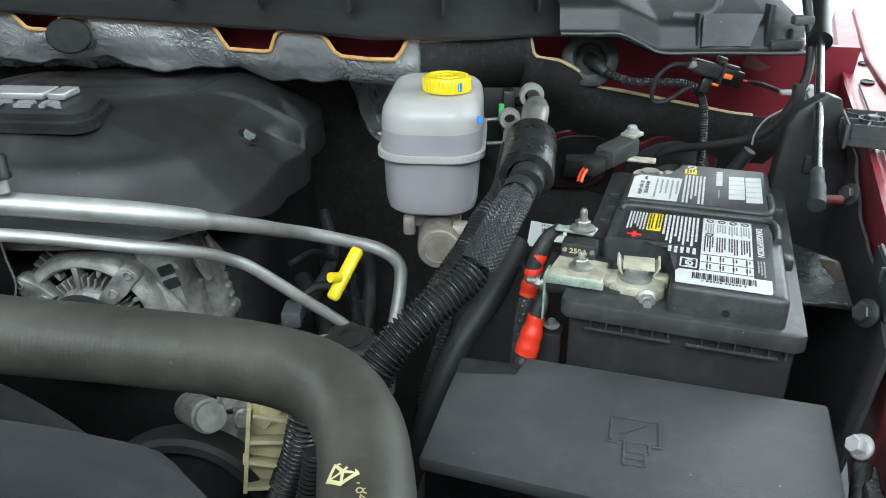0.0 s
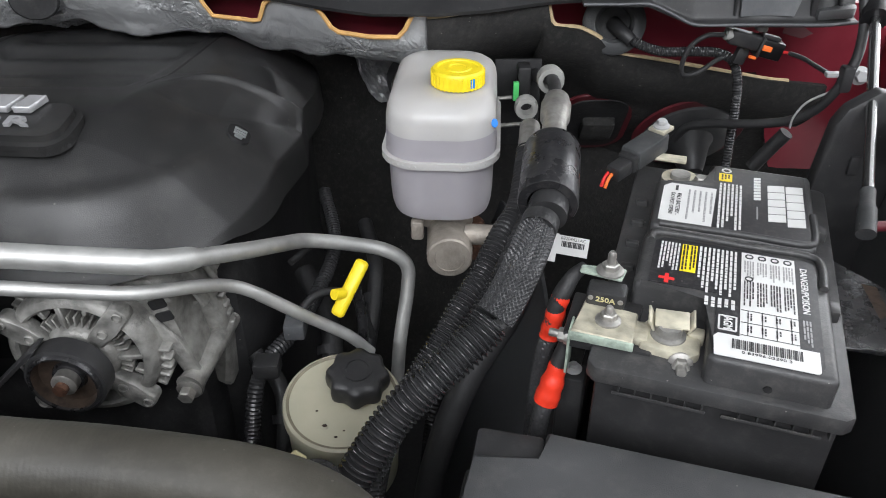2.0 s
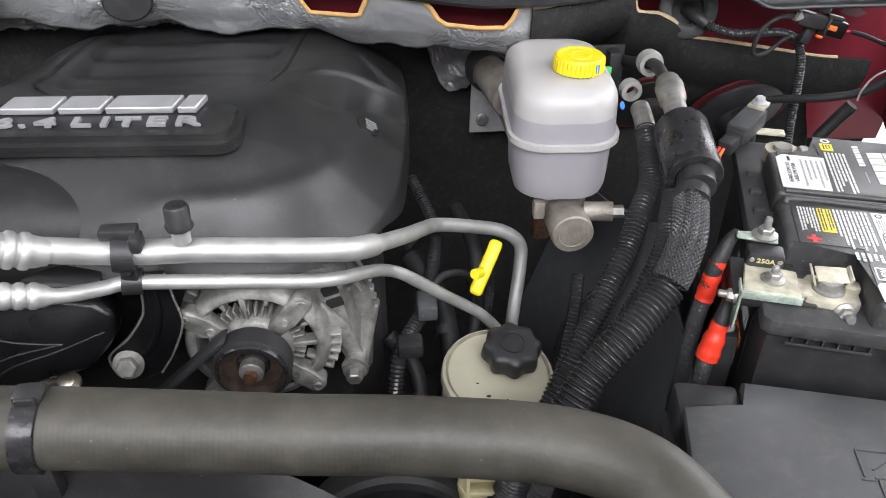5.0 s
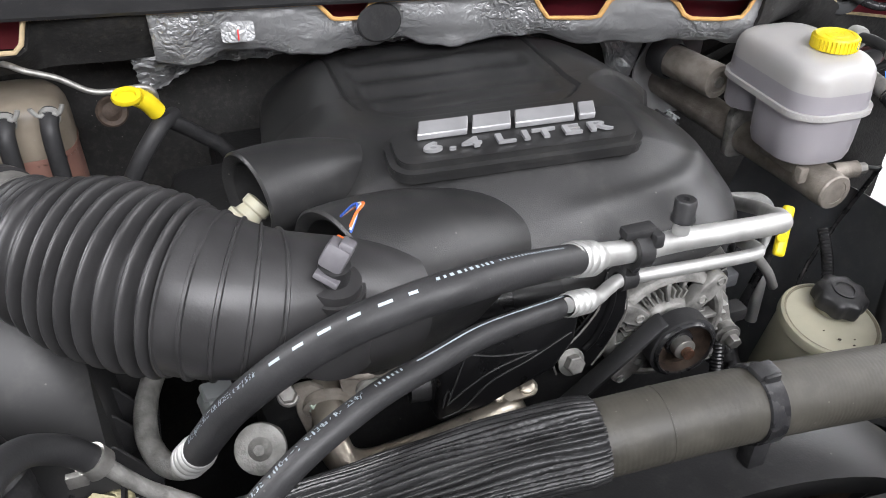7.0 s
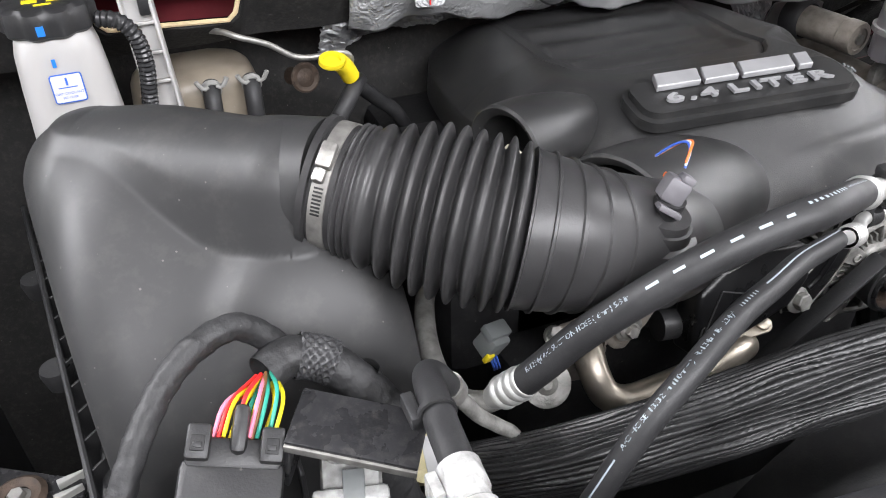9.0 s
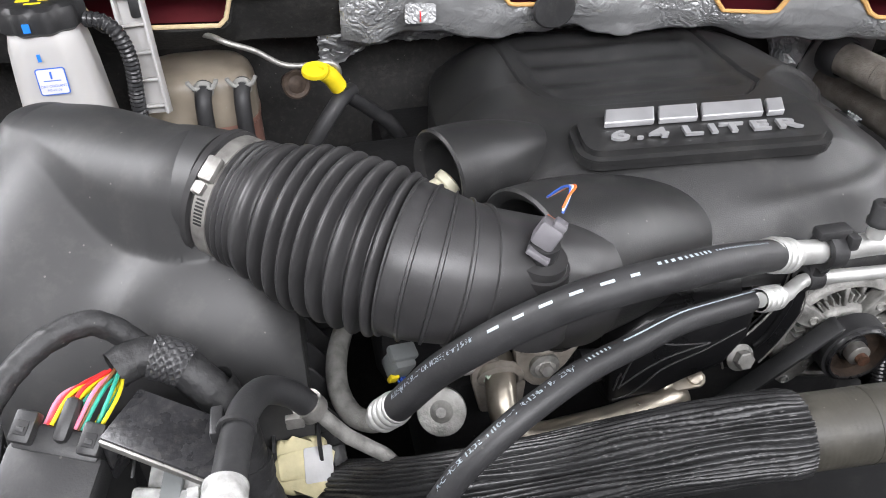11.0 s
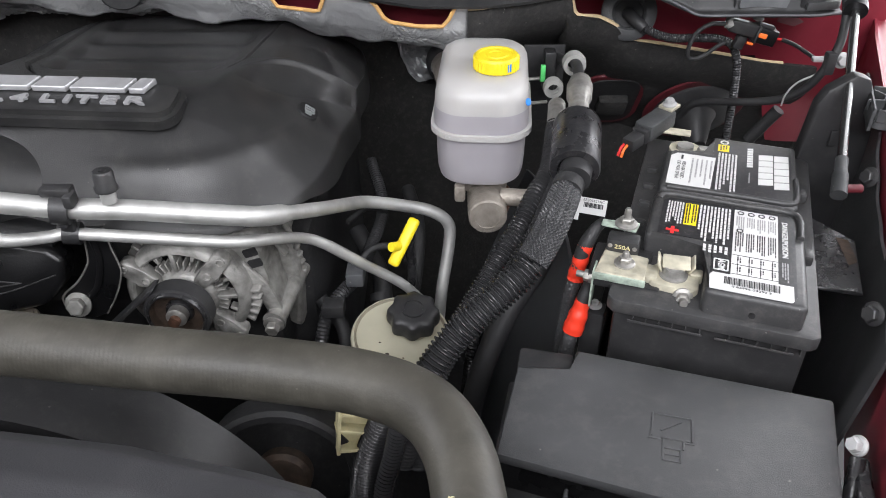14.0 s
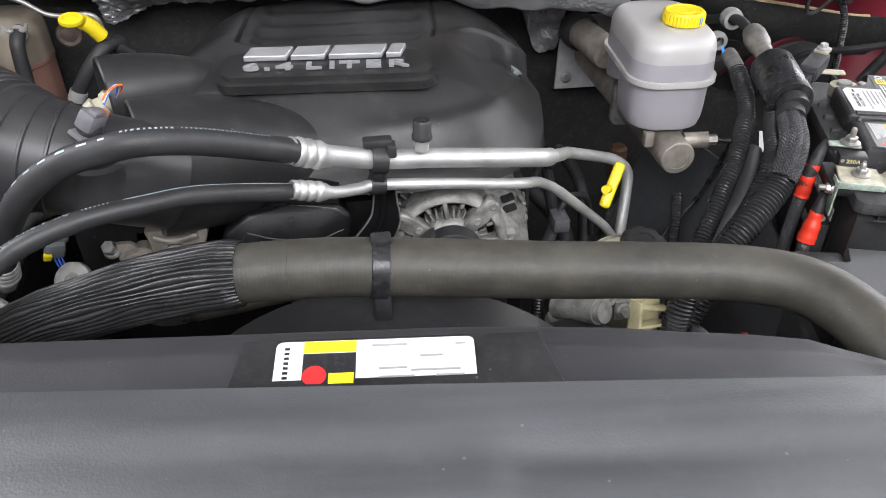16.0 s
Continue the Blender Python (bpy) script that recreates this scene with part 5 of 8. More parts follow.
# ---- battery ----
def battery():
    B = pose(0.086, 0.494, 1.222, 0, 0, -18.8)
    root = thing("car_battery", B, "black car battery with black and white labels on top", "battery")
    part("case", box(0.154, 0.280, 0.195, (0.084, 0.139, -0.099), 0.004), "plastic", root, "plain black case")
    part("lip", prism([(0.001, -0.004), (0.007, -0.010), (0.160, -0.010), (0.166, -0.005), (0.166, 0.281), (0.161, 0.287), (0.005, 0.287), (0.0, 0.281)], -0.002, 0.0115, 0.002, 2), "battery", root)
    grip = part("grip", box(0.060, 0.0012, 0.0022, (0.050, -0.0085, -0.0085), 0.0004), "battery", root)
    part("grip", box(0.060, 0.0012, 0.0022, (0.120, -0.0085, -0.0085), 0.0004), "battery", root)
    for i in range(12):
        part("grip_rib", box(0.0010, 0.006, 0.007, (0.024 + 0.0108 * i + (0.012 if i > 5 else 0), -0.0055, -0.0055), 0, 1), "battery", root)
    front = [(0.074, -0.003), (0.152, -0.003), (0.152, 0.138), (0.024, 0.138), (0.020, 0.131), (0.020, 0.062), (0.074, 0.062)]
    part("front_cover", prism(front, 0.0, 0.034, 0.005, 3), "battery", root, "raised front cover")
    rear = [(0.022, 0.146), (0.148, 0.146), (0.148, 0.266), (0.064, 0.266), (0.064, 0.224), (0.022, 0.224)]
    part("rear_cover", prism(rear, 0.0, 0.034, 0.005, 3), "battery", root, "raised rear cover")
    for pts in ([(0.026, 0.124, 0.033), (0.034, 0.1325, 0.035), (0.10, 0.1325, 0.035), (0.138, 0.1325, 0.035), (0.1475, 0.122, 0.035), (0.1475, 0.092, 0.035)],
                [(0.030, 0.1495, 0.033), (0.10, 0.1495, 0.034), (0.138, 0.1495, 0.034), (0.146, 0.160, 0.034), (0.146, 0.195, 0.034)]):
        part("handle", tube(pts, 0.003, 10), "battery", root, "folded carrying handle")
    part("handle_hinge", box(0.010, 0.014, 0.010, (0.155, 0.086, 0.022), 0.002), "battery", root)
    part("handle_hinge", box(0.010, 0.014, 0.010, (0.153, 0.190, 0.022), 0.002), "battery", root)
    for k in range(5):
        part("side_notch", box(0.010, 0.006, 0.006, (0.012, 0.075 + 0.034 * k, 0.013), 0.001), "battery", root)
    part("vent_plug", lathe([(0, 0), (0.0026, 0), (0.0026, 0.001), (0, 0.001)], 16, aim((0.113, -0.0035, 0.018), (0, -1, 0))), "dark", root)
    z = 0.0342
    rng = random.Random(4)

    def text_column(x0, x1, y0, y1, n, mat, owner, up=z + 0.0006, word=0.006):
        """Lines of unreadable small print that run along the battery, as bars in words."""
        own = bmesh.new()
        pitch = (x1 - x0) / n
        for k in range(n):
            x, y, stop = x0 + pitch * (k + 0.5), y1, y0 + (y1 - y0) * 0.35 * rng.random() ** 2
            while y > stop:
                w = min(y - stop, word * rng.uniform(0.3, 1.2))
                if w > 0.0006:
                    box(pitch * 0.55, w, 0.0002, (x, y - w / 2, up), 0, bm=own)
                y -= w + 0.0009
        return part("text_column", own, mat, owner, smooth=False)

    def outlined(w, h, t, x, y, up):
        """The four thin sides of a printed frame."""
        own = box(w, t, 0.0002, (x, y + h / 2, up), 0)
        for bx, by, dx, dy in ((w, t, 0, -h / 2), (t, h, w / 2, 0), (t, h, -w / 2, 0)):
            box(bx, by, 0.0002, (x + dx, y + dy, up), 0, bm=own)
        return own

    # front label: black field with white sheet
    field_a = part("label", prism([(0.077, 0.002), (0.141, 0.002), (0.143, 0.008), (0.143, 0.121), (0.137, 0.127), (0.036, 0.127), (0.030, 0.121), (0.030, 0.066), (0.077, 0.066)], z, z + 0.0004, 0), "label_black", root, "black glossy label field")
    sheet_a = part("label", prism([(0.0775, 0.000), (0.139, 0.000), (0.1405, 0.002), (0.1405, 0.021), (0.129, 0.021), (0.129, 0.123), (0.0925, 0.123), (0.0925, 0.022), (0.079, 0.022), (0.0765, 0.018)], z + 0.0003, z + 0.0008, 0), "label_white", root, "white warning label")
    t = z + 0.0010
    own = bmesh.new()
    for k in range(34):
        box(0.0005 + 0.0006 * (k % 3 == 0) + 0.0004 * (k % 7 == 2), 0.0095, 0.0002, (0.0885 + 0.00125 * k, 0.0135, t), 0, bm=own)
    part("barcode", own, "label_black", sheet_a, smooth=False)
    part("barcode_digits", lettering("0 83996 03290 3", 0.0034, 0.0001, Matrix.Translation((0.109, 0.0062, t)), 1.3), "label_black", sheet_a)
    for r in range(3):
        part("table_line", box(0.036, 0.0005, 0.0002, (0.111, 0.024 + 0.0135 * r, t), 0), "label_black", sheet_a)
    for c in range(4):
        part("table_line", box(0.0005, 0.027, 0.0002, (0.0990 + 0.0090 * c - 0.0015, 0.0375, t), 0), "label_black", sheet_a)
    for c in range(4):
        for r in range(2):
            text_column(0.0965 + 0.0090 * c, 0.1005 + 0.0090 * c, 0.027 + 0.0135 * r, 0.0345 + 0.0135 * r, 2, "label_black", sheet_a, t, 0.003)
    for c in range(4):
        text_column(0.0940 + 0.0088 * c, 0.1015 + 0.0088 * c, 0.056, 0.086, 4, "label_black", sheet_a, t)
        text_column(0.0940 + 0.0088 * c, 0.1015 + 0.0088 * c, 0.090, 0.112, 4, "label_grey", sheet_a, t)
        for y in ((0.118,) if c else (0.118, 0.089)):
            part("symbol", lathe([(0.0019, 0), (0.0030, 0), (0.0030, 0.0003), (0.0019, 0.0003)], 16, Matrix.Translation((0.0978 + 0.0088 * c, y, t - 0.0001))), "label_black", sheet_a)
    text_column(0.0340, 0.0490, 0.084, 0.121, 6, "label_white", field_a)
    text_column(0.0620, 0.0900, 0.062, 0.122, 9, "label_white", field_a)
    text_column(0.0680, 0.0900, 0.048, 0.060, 5, "label_white", field_a)
    warn = part("warning_block", box(0.011, 0.036, 0.0003, (0.0555, 0.103, z + 0.0006), 0), "yellow", root, "yellow warning panel with black print")
    text_column(0.0505, 0.0550, 0.086, 0.120, 2, "label_black", warn, z + 0.0009)
    text_column(0.0560, 0.0605, 0.086, 0.120, 2, "label_black", warn, z + 0.0009)
    part("plus_sign", box(0.011, 0.003, 0.0003, (0.042, 0.073, z + 0.0006), 0), "label_red", root, "red plus sign")
    part("plus_sign", box(0.003, 0.011, 0.0005, (0.042, 0.073, z + 0.0006), 0), "label_red", root)
    part("words", lettering("DANGER/POISON", 0.0066, 0.0001, Matrix.Translation((0.1345, 0.087, z + 0.0006)) @ pose(0, 0, 0, 0, 0, -90), 1.05, 0.0001), "label_white", root, "white words DANGER/POISON")
    text_column(0.1315, 0.1375, 0.024, 0.052, 3, "label_grey", field_a)
    part("symbol_frame", outlined(0.011, 0.015, 0.0012, 0.0848, 0.034, z + 0.0006), "label_white", root)
    part("words", lettering("AGM", 0.0078, 0.0001, Matrix.Translation((0.0848, 0.034, z + 0.0006)) @ pose(0, 0, 0, 0, 0, -90), 0.8, 0.0002), "label_white", root, "white letters AGM")
    # rear label
    field_b = part("label", prism([(0.030, 0.150), (0.142, 0.150), (0.142, 0.260), (0.068, 0.260), (0.068, 0.221), (0.030, 0.221)], z, z + 0.0004, 0), "label_black", root, "black glossy label field")
    sheet_b = part("label", prism([(0.028, 0.153), (0.069, 0.151), (0.071, 0.216), (0.034, 0.216), (0.028, 0.209)], z + 0.0003, z + 0.0008, 0), "label_white", root, "white data label")
    part("words", lettering("VRLA BATTERY -", 0.0050, 0.0001, Matrix.Translation((0.0415, 0.181, t)) @ pose(0, 0, 0, 0, 0, -90)), "label_black", root, "small words VRLA BATTERY")
    part("words", lettering("DO NOT OPEN!", 0.0050, 0.0001, Matrix.Translation((0.0365, 0.181, t)) @ pose(0, 0, 0, 0, 0, -90)), "label_black", root, "small words DO NOT OPEN!")
    part("minus_sign", box(0.0022, 0.008, 0.0003, (0.039, 0.208, t), 0), "label_black", root)
    for c in range(5):
        text_column(0.0480 + 0.0045 * c, 0.0510 + 0.0045 * c, 0.158, 0.208, 1, "label_grey", sheet_b, t, 0.0022)
    warn = part("warning_block", box(0.011, 0.014, 0.0003, (0.0775, 0.240, z + 0.0006), 0), "yellow", root, "yellow square")
    text_column(0.0735, 0.0815, 0.235, 0.245, 3, "label_black", warn, z + 0.0009, 0.003)
    part("symbol", lathe([(0.0028, 0), (0.0046, 0), (0.0046, 0.0003), (0.0028, 0.0003)], 7, Matrix.Translation((0.078, 0.253, z + 0.0005))), "label_white", root)
    text_column(0.0725, 0.0920, 0.152, 0.229, 6, "label_white", field_b)
    # printed label on the side of the case
    side = part("side_label", box(0.0006, 0.170, 0.110, (0.0066, 0.130, -0.075), 0), "label_black", root, "dark side label with white and orange print")
    for y, zz, w, h, mat in ((0.075, -0.045, 0.040, 0.016, "label_white"), (0.130, -0.045, 0.050, 0.016, "label_white"), (0.090, -0.072, 0.060, 0.010, "orange"), (0.160, -0.072, 0.040, 0.010, "label_white"), (0.105, -0.096, 0.080, 0.014, "label_white"), (0.180, -0.098, 0.030, 0.012, "label_red")):
        for k in range(4):
            part("print_bar", box(0.0004, w / 4 - 0.002, h, (0.0061, y - w / 2 + w * (k + 0.5) / 4, zz), 0), mat, side)
    # brand marks as plain slanted bars
    for x, y0, y1, w, n in ((0.133, 0.170, 0.238, 0.0135, 5), (0.1185, 0.174, 0.236, 0.0135, 5), (0.1035, 0.206, 0.247, 0.0055, 8)):
        d = (y1 - y0) / n
        for k in range(n):
            part("brand_bar", prism([(x - w / 2, y0 + d * k + 0.0012), (x + w / 2, y0 + d * k + 0.0012 + w * 0.2), (x + w / 2, y0 + d * (k + 1) - 0.0004 + w * 0.2), (x - w / 2, y0 + d * (k + 1) - 0.0004)], z + 0.0004, z + 0.0009, 0), "label_white", field_b)
    part("brand_bar", box(0.0012, 0.020, 0.0003, (0.1035, 0.186, z + 0.0006), 0), "label_grey", field_b)

    # terminal fuse holder and clamps
    root = thing("fuse_terminal", B @ Matrix.Translation((0.003, 0.006, -0.001)) @ Matrix.Diagonal((0.95, 0.93, 0.95, 1)), "weathered battery terminal clamp with a 250 amp fuse", "battery terminal")
    part("carrier", box(0.052, 0.052, 0.014, (0.002, 0.036, 0.010), 0.002), "plastic", root, "black plastic carrier")
    part("carrier", box(0.060, 0.012, 0.009, (0.010, 0.012, 0.011), 0.002), "plastic", root)
    part("bus_bar", prism([(-0.018, 0.006), (0.026, 0.004), (0.026, 0.040), (-0.014, 0.046)], 0.0205, 0.0235, 0.001, 1), "terminal", root, "oxidised metal bus bar")
    part("bus_fold", box(0.046, 0.0025, 0.007, (0.004, 0.0042, 0.0195), 0.0008), "verdigris", root, "green-stained folded edge")
    part("nut", hexbolt(0.0062, 0.007, 0.0095, Matrix.Translation((0.006, 0.024, 0.0235))), "steel", root)
    part("stud", lathe([(0.003, 0), (0.003, 0.012), (0.002, 0.0135), (0, 0.0135)], 12, Matrix.Translation((0.006, 0.024, 0.0235))), "steel", root)
    part("fuse", box(0.029, 0.018, 0.017, (0.001, 0.049, 0.0275), 0.003, 2), "plastic", root, "black 250A fuse block")
    for sx in (-1, 1):
        part("fuse_rivet", lathe([(0, 0), (0.0022, 0), (0.0018, 0.0008), (0, 0.0008)], 12, aim((0.001 + sx * 0.0110, 0.0398, 0.030), (0, -1, 0))), "steel", root)
    part("words", lettering("250A", 0.0060, 0.0002, Matrix.Translation((0.001, 0.0397, 0.0295)) @ pose(0, 0, 0, 90, 0, 0), 1.1, 0.0001), "print_yellow", root, "pale digits 250A")
    part("strap", prism([(-0.022, 0.058), (0.010, 0.055), (0.012, 0.071), (-0.022, 0.067)], 0.0370, 0.0400, 0.001, 1), "verdigris", root, "green-stained copper strap")
    part("nut", hexbolt(0.0066, 0.007, 0.0105, Matrix.Translation((0.0, 0.0635, 0.0400))), "steel", root)
    part("stud", lathe([(0.0032, 0), (0.0032, 0.016), (0.002, 0.018), (0, 0.018)], 12, Matrix.Translation((0.0, 0.0635, 0.040))), "steel", root)
    part("clamp_neck", box(0.016, 0.022, 0.010, (0.028, 0.024, 0.017), 0.003), "terminal", root)
    part("clamp_body", prism([(0.030, 0.010), (0.066, 0.006), (0.072, 0.012), (0.072, 0.030), (0.060, 0.044), (0.036, 0.046), (0.030, 0.036)], 0.004, 0.020, 0.003, 2), "terminal", root, "plated terminal clamp")
    part("clamp_end", box(0.012, 0.010, 0.011, (0.068, 0.034, 0.017), 0.002), "terminal", root)
    part("post", lathe([(0, 0), (0.0125, 0), (0.0125, 0.003), (0.0095, 0.004), (0.0085, 0.010), (0, 0.010)], 28, Matrix.Translation((0.049, 0.026, 0.0185))), "alu", root, "lead battery post")
    clip = Matrix.Translation((0.050, 0.032, 0.030)) @ pose(0, 0, 0, 14, 0, 6)
    part("clip", box(0.024, 0.016, 0.0018, (0, 0, 0), 0.0006, m=clip), "terminal", root, "sprung metal clip")
    part("clip_wing", box(0.0018, 0.016, 0.012, (-0.0135, 0, 0.004), 0.0006, m=clip @ pose(0, 0, 0, 0, -24, 0)), "terminal", root)
    part("clip_wing", box(0.0018, 0.016, 0.010, (0.0135, 0.002, 0.003), 0.0006, m=clip @ pose(0, 0, 0, 0, 24, 0)), "terminal", root)
    part("clip_tab", box(0.014, 0.0018, 0.010, (0, -0.0085, -0.004), 0.0006, m=clip), "terminal", root)
    part("bolt", hexbolt(0.0062, 0.008, 0.0088, aim((0.060, 0.007, 0.012), (0.1, -1, 0.25))), "steel", root)
    part("bolt_end", lathe([(0.0038, 0.008), (0.0038, 0.014), (0.003, 0.015), (0, 0.015)], 14, aim((0.060, 0.007, 0.012), (0.1, -1, 0.25))), "steel", root)
    part("side_tab", box(0.002, 0.020, 0.040, (-0.0185, 0.014, 0.002), 0.0008), "verdigris", root, "green-stained side tab")
    part("side_nut", hexbolt(0.0055, 0.007, 0.0065, aim((-0.0195, 0.014, 0.010), (-1, 0, 0.05))), "steel", root)
    part("side_stud", lathe([(0.0032, 0.006), (0.0032, 0.014), (0.0025, 0.015), (0, 0.015)], 14, aim((-0.0195, 0.014, 0.010), (-1, 0, 0.05))), "steel", root)

    # red booted cables
    for pts, boot, flare in (([(0.094, 0.568, 1.2535), (0.086, 0.562, 1.251), (0.080, 0.557, 1.244), (0.075, 0.5535, 1.234), (0.0715, 0.551, 1.219), (0.069, 0.549, 1.203), (0.064, 0.545, 1.17), (0.055, 0.535, 1.0)], ((0.0765, 0.5545, 1.238), (0.0725, 0.5515, 1.221), (0.0692, 0.549, 1.203)), 0.0010),
                             ([(0.0785, 0.528, 1.222), (0.0775, 0.527, 1.214), (0.0755, 0.525, 1.206), (0.0735, 0.523, 1.199), (0.069, 0.519, 1.183), (0.065, 0.516, 1.168), (0.060, 0.51, 1.14), (0.05, 0.50, 1.0)], ((0.0738, 0.5235, 1.200), (0.0695, 0.5195, 1.184), (0.0655, 0.5165, 1.168)), 0.0030)):
        root = thing("battery_cable", None, "black battery cable with a red insulating boot", "cable", "battery cables")
        part("cable", pattern_tube(pts[4:], braid(0.0064, 0.0005, 10, 0.004), 60, 0.0012), "braid", root, "braided black loom")
        part("lug", tube(pts[0:5], lambda r, t: 0.0046 + 0.0022 * smooth01(0, 0.6, r / t), 18, 0.002), "tape", root, "grey shrink sleeve")
        part("boot", tube(boot, lambda r, t: 0.0067 + flare * 0.8 * smooth01(0, 0.7, r / t) + 0.0004 * math.sin(r * 500) + 0.0006 * smooth01(0.9, 1.0, r / t), 28, 0.0008), "red", root, "bright red rubber boot")

    # negative terminal with sensor
    root = thing("negative_terminal", B, "plated negative terminal clamp with a black current sensor", "battery terminal")
    part("clamp_ring", lathe([(0.009, 0), (0.016, 0), (0.016, 0.013), (0.009, 0.013)], 28, Matrix.Translation((0.040, 0.243, 0.014))), "terminal", root)
    part("post", lathe([(0, 0), (0.0092, 0), (0.0085, 0.017), (0, 0.017)], 24, Matrix.Translation((0.040, 0.243, 0.014))), "alu", root)
    part("lug", box(0.034, 0.018, 0.009, (0.054, 0.240, 0.022), 0.003), "terminal", root)
    part("bolt", hexbolt(0.006, 0.006, 0.008, Matrix.Translation((0.058, 0.238, 0.026))), "steel", root)
    part("strap", box(0.030, 0.012, 0.003, (0.028, 0.264, 0.034), 0.001), "terminal", root)
    sm = Matrix.Translation((0.006, 0.262, 0.042)) @ pose(0, 0, 0, 0, -5, 62)
    part("sensor_body", box(0.046, 0.022, 0.019, (-0.002, 0, 0), 0.003, m=sm), "bracket_plastic", root, "dark grey current sensor block")
    part("sensor_shoulder", box(0.008, 0.018, 0.016, (-0.027, 0, -0.002), 0.002, m=sm), "plastic", root)
    part("sensor_plug", box(0.022, 0.015, 0.014, (-0.040, 0, -0.004), 0.003, m=sm), "plastic", root)
    part("sensor_nut", box(0.017, 0.017, 0.004, (0.022, 0.0, 0.0105), 0.001, m=sm), "terminal", root, "pale plated strap end")
    part("sensor_bolt", hexbolt(0.0050, 0.006, 0.0075, sm @ Matrix.Translation((0.022, 0.0, 0.0125))), "plate_pale", root)
    for i, c in enumerate(("orange", "wire_red")):
        part("wire", tube([(-0.050, 0.004 * i, -0.004), (-0.056, 0.004 * i, -0.007), (-0.060, 0.004 * i, -0.014)], 0.0016, 8, 0.003, m=sm), c, root)

    # tray under it
    root = thing("battery_tray", B, "black plastic battery tray under the battery", "tray")
    part("tray", box(0.19, 0.31, 0.02, (0.084, 0.142, -0.207), 0.004), "plastic", root)
    part("wall", box(0.012, 0.31, 0.06, (-0.012, 0.142, -0.17), 0.003), "plastic", root)
    part("washer_bolt", hexbolt(0.0035, 0.005, 0.0065, Matrix.Translation((-0.012, 0.04, -0.040))), "plate_pale", root, "grey washer bolt")
    part("post", box(0.020, 0.020, 0.10, (-0.012, 0.04, -0.0915), 0.003), "plastic", root)
    part("support", box(0.16, 0.28, 0.40, (0.084, 0.142, -0.42), 0.01), "dark", root)


battery()


# ---- fuse box ----
def fuse_box():
    root = thing("fuse_box", None, "black plastic fuse box with a smooth embossed lid", "fuse box")
    out = [(0.200, 0.272), (0.241, 0.394), (0.056, 0.449), (0.050, 0.424), (0.008, 0.432), (-0.014, 0.345)]
    part("lid", prism(out, 1.199, 1.209, 0.0025, 2), "lid", root, "matt black lid")
    # The skirt's near-black colour darkens the recess between lid and box.
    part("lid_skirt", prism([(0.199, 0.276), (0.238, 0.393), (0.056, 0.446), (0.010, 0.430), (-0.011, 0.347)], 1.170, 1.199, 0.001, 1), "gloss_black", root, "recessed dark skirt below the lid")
    part("latch_tab", prism([(0.006, 0.430), (0.050, 0.420), (0.056, 0.452), (0.012, 0.462)], 1.170, 1.202, 0.004, 2), "plastic", root)
    part("body", prism([(0.196, 0.262), (0.236, 0.394), (0.010, 0.448), (-0.016, 0.332)], 0.90, 1.166, 0.006, 2), "plastic", root, "ribbed black lower box")
    part("rim", prism([(0.205, 0.256), (0.244, 0.397), (0.004, 0.452), (-0.022, 0.330)], 1.160, 1.172, 0.003, 2), "plastic", root)
    for f in (0.28, 0.70):
        p = Vector((-0.016, 0.341, 0)).lerp(Vector((0.202, 0.268, 0)), f)
        m = Matrix.Translation((p.x, p.y, 0)) @ pose(0, 0, 0, 0, 0, -18.4)
        clip = part("clip", box(0.024, 0.004, 0.004, (0, -0.006, 1.182), 0.001, m=m), "bracket_plastic", root, "faded latch clip")
        for s in (-1, 1):
            part("clip_arm", box(0.003, 0.010, 0.014, (s * 0.012, -0.003, 1.188), 0.001, m=m), "bracket_plastic", clip)
        part("clip_tooth", box(0.012, 0.004, 0.006, (0, -0.002, 1.188), 0.001, m=m), "plastic", clip)
    # embossed symbol: thin raised lines
    m = Matrix.Translation((0.114, 0.368, 1.2092)) @ pose(0, 0, 0, 0, 0, -14)
    w, h = 0.028, 0.022
    for sx, sy, x, y in ((w, 0.0014, 0, h / 2), (w * 0.7, 0.0014, 0.002, -h / 2), (0.0014, h, -w / 2, 0), (0.0014, h, w / 2, 0), (0.0014, 0.008, -0.006, -0.016), (0.0014, 0.008, 0.008, -0.016),
                         (0.009, 0.0014, -0.012, -h / 2 - 0.002), (0.007, 0.0014, 0.012, -h / 2 - 0.002)):
        part("emboss", box(sx * 1.02, sy, 0.0016, (x, y, 0), 0.0003, 1, m=m), "lid", root)
    part("emboss", box(0.018, 0.0014, 0.0016, (0, 0.001, 0), 0, m=m @ pose(0, 0, 0, 0, 0, 38)), "lid", root)
    for sx, sy, x, y in ((0.012, 0.0014, 0, -0.020), (0.012, 0.0014, 0, -0.0255), (0.012, 0.0014, 0, -0.031), (0.0014, 0.012, -0.006, -0.0255), (0.0014, 0.012, 0.006, -0.0255)):
        part("emboss", box(sx * 1.02, sy, 0.0016, (x, y, 0), 0.0003, 1, m=m), "lid", root)


fuse_box()


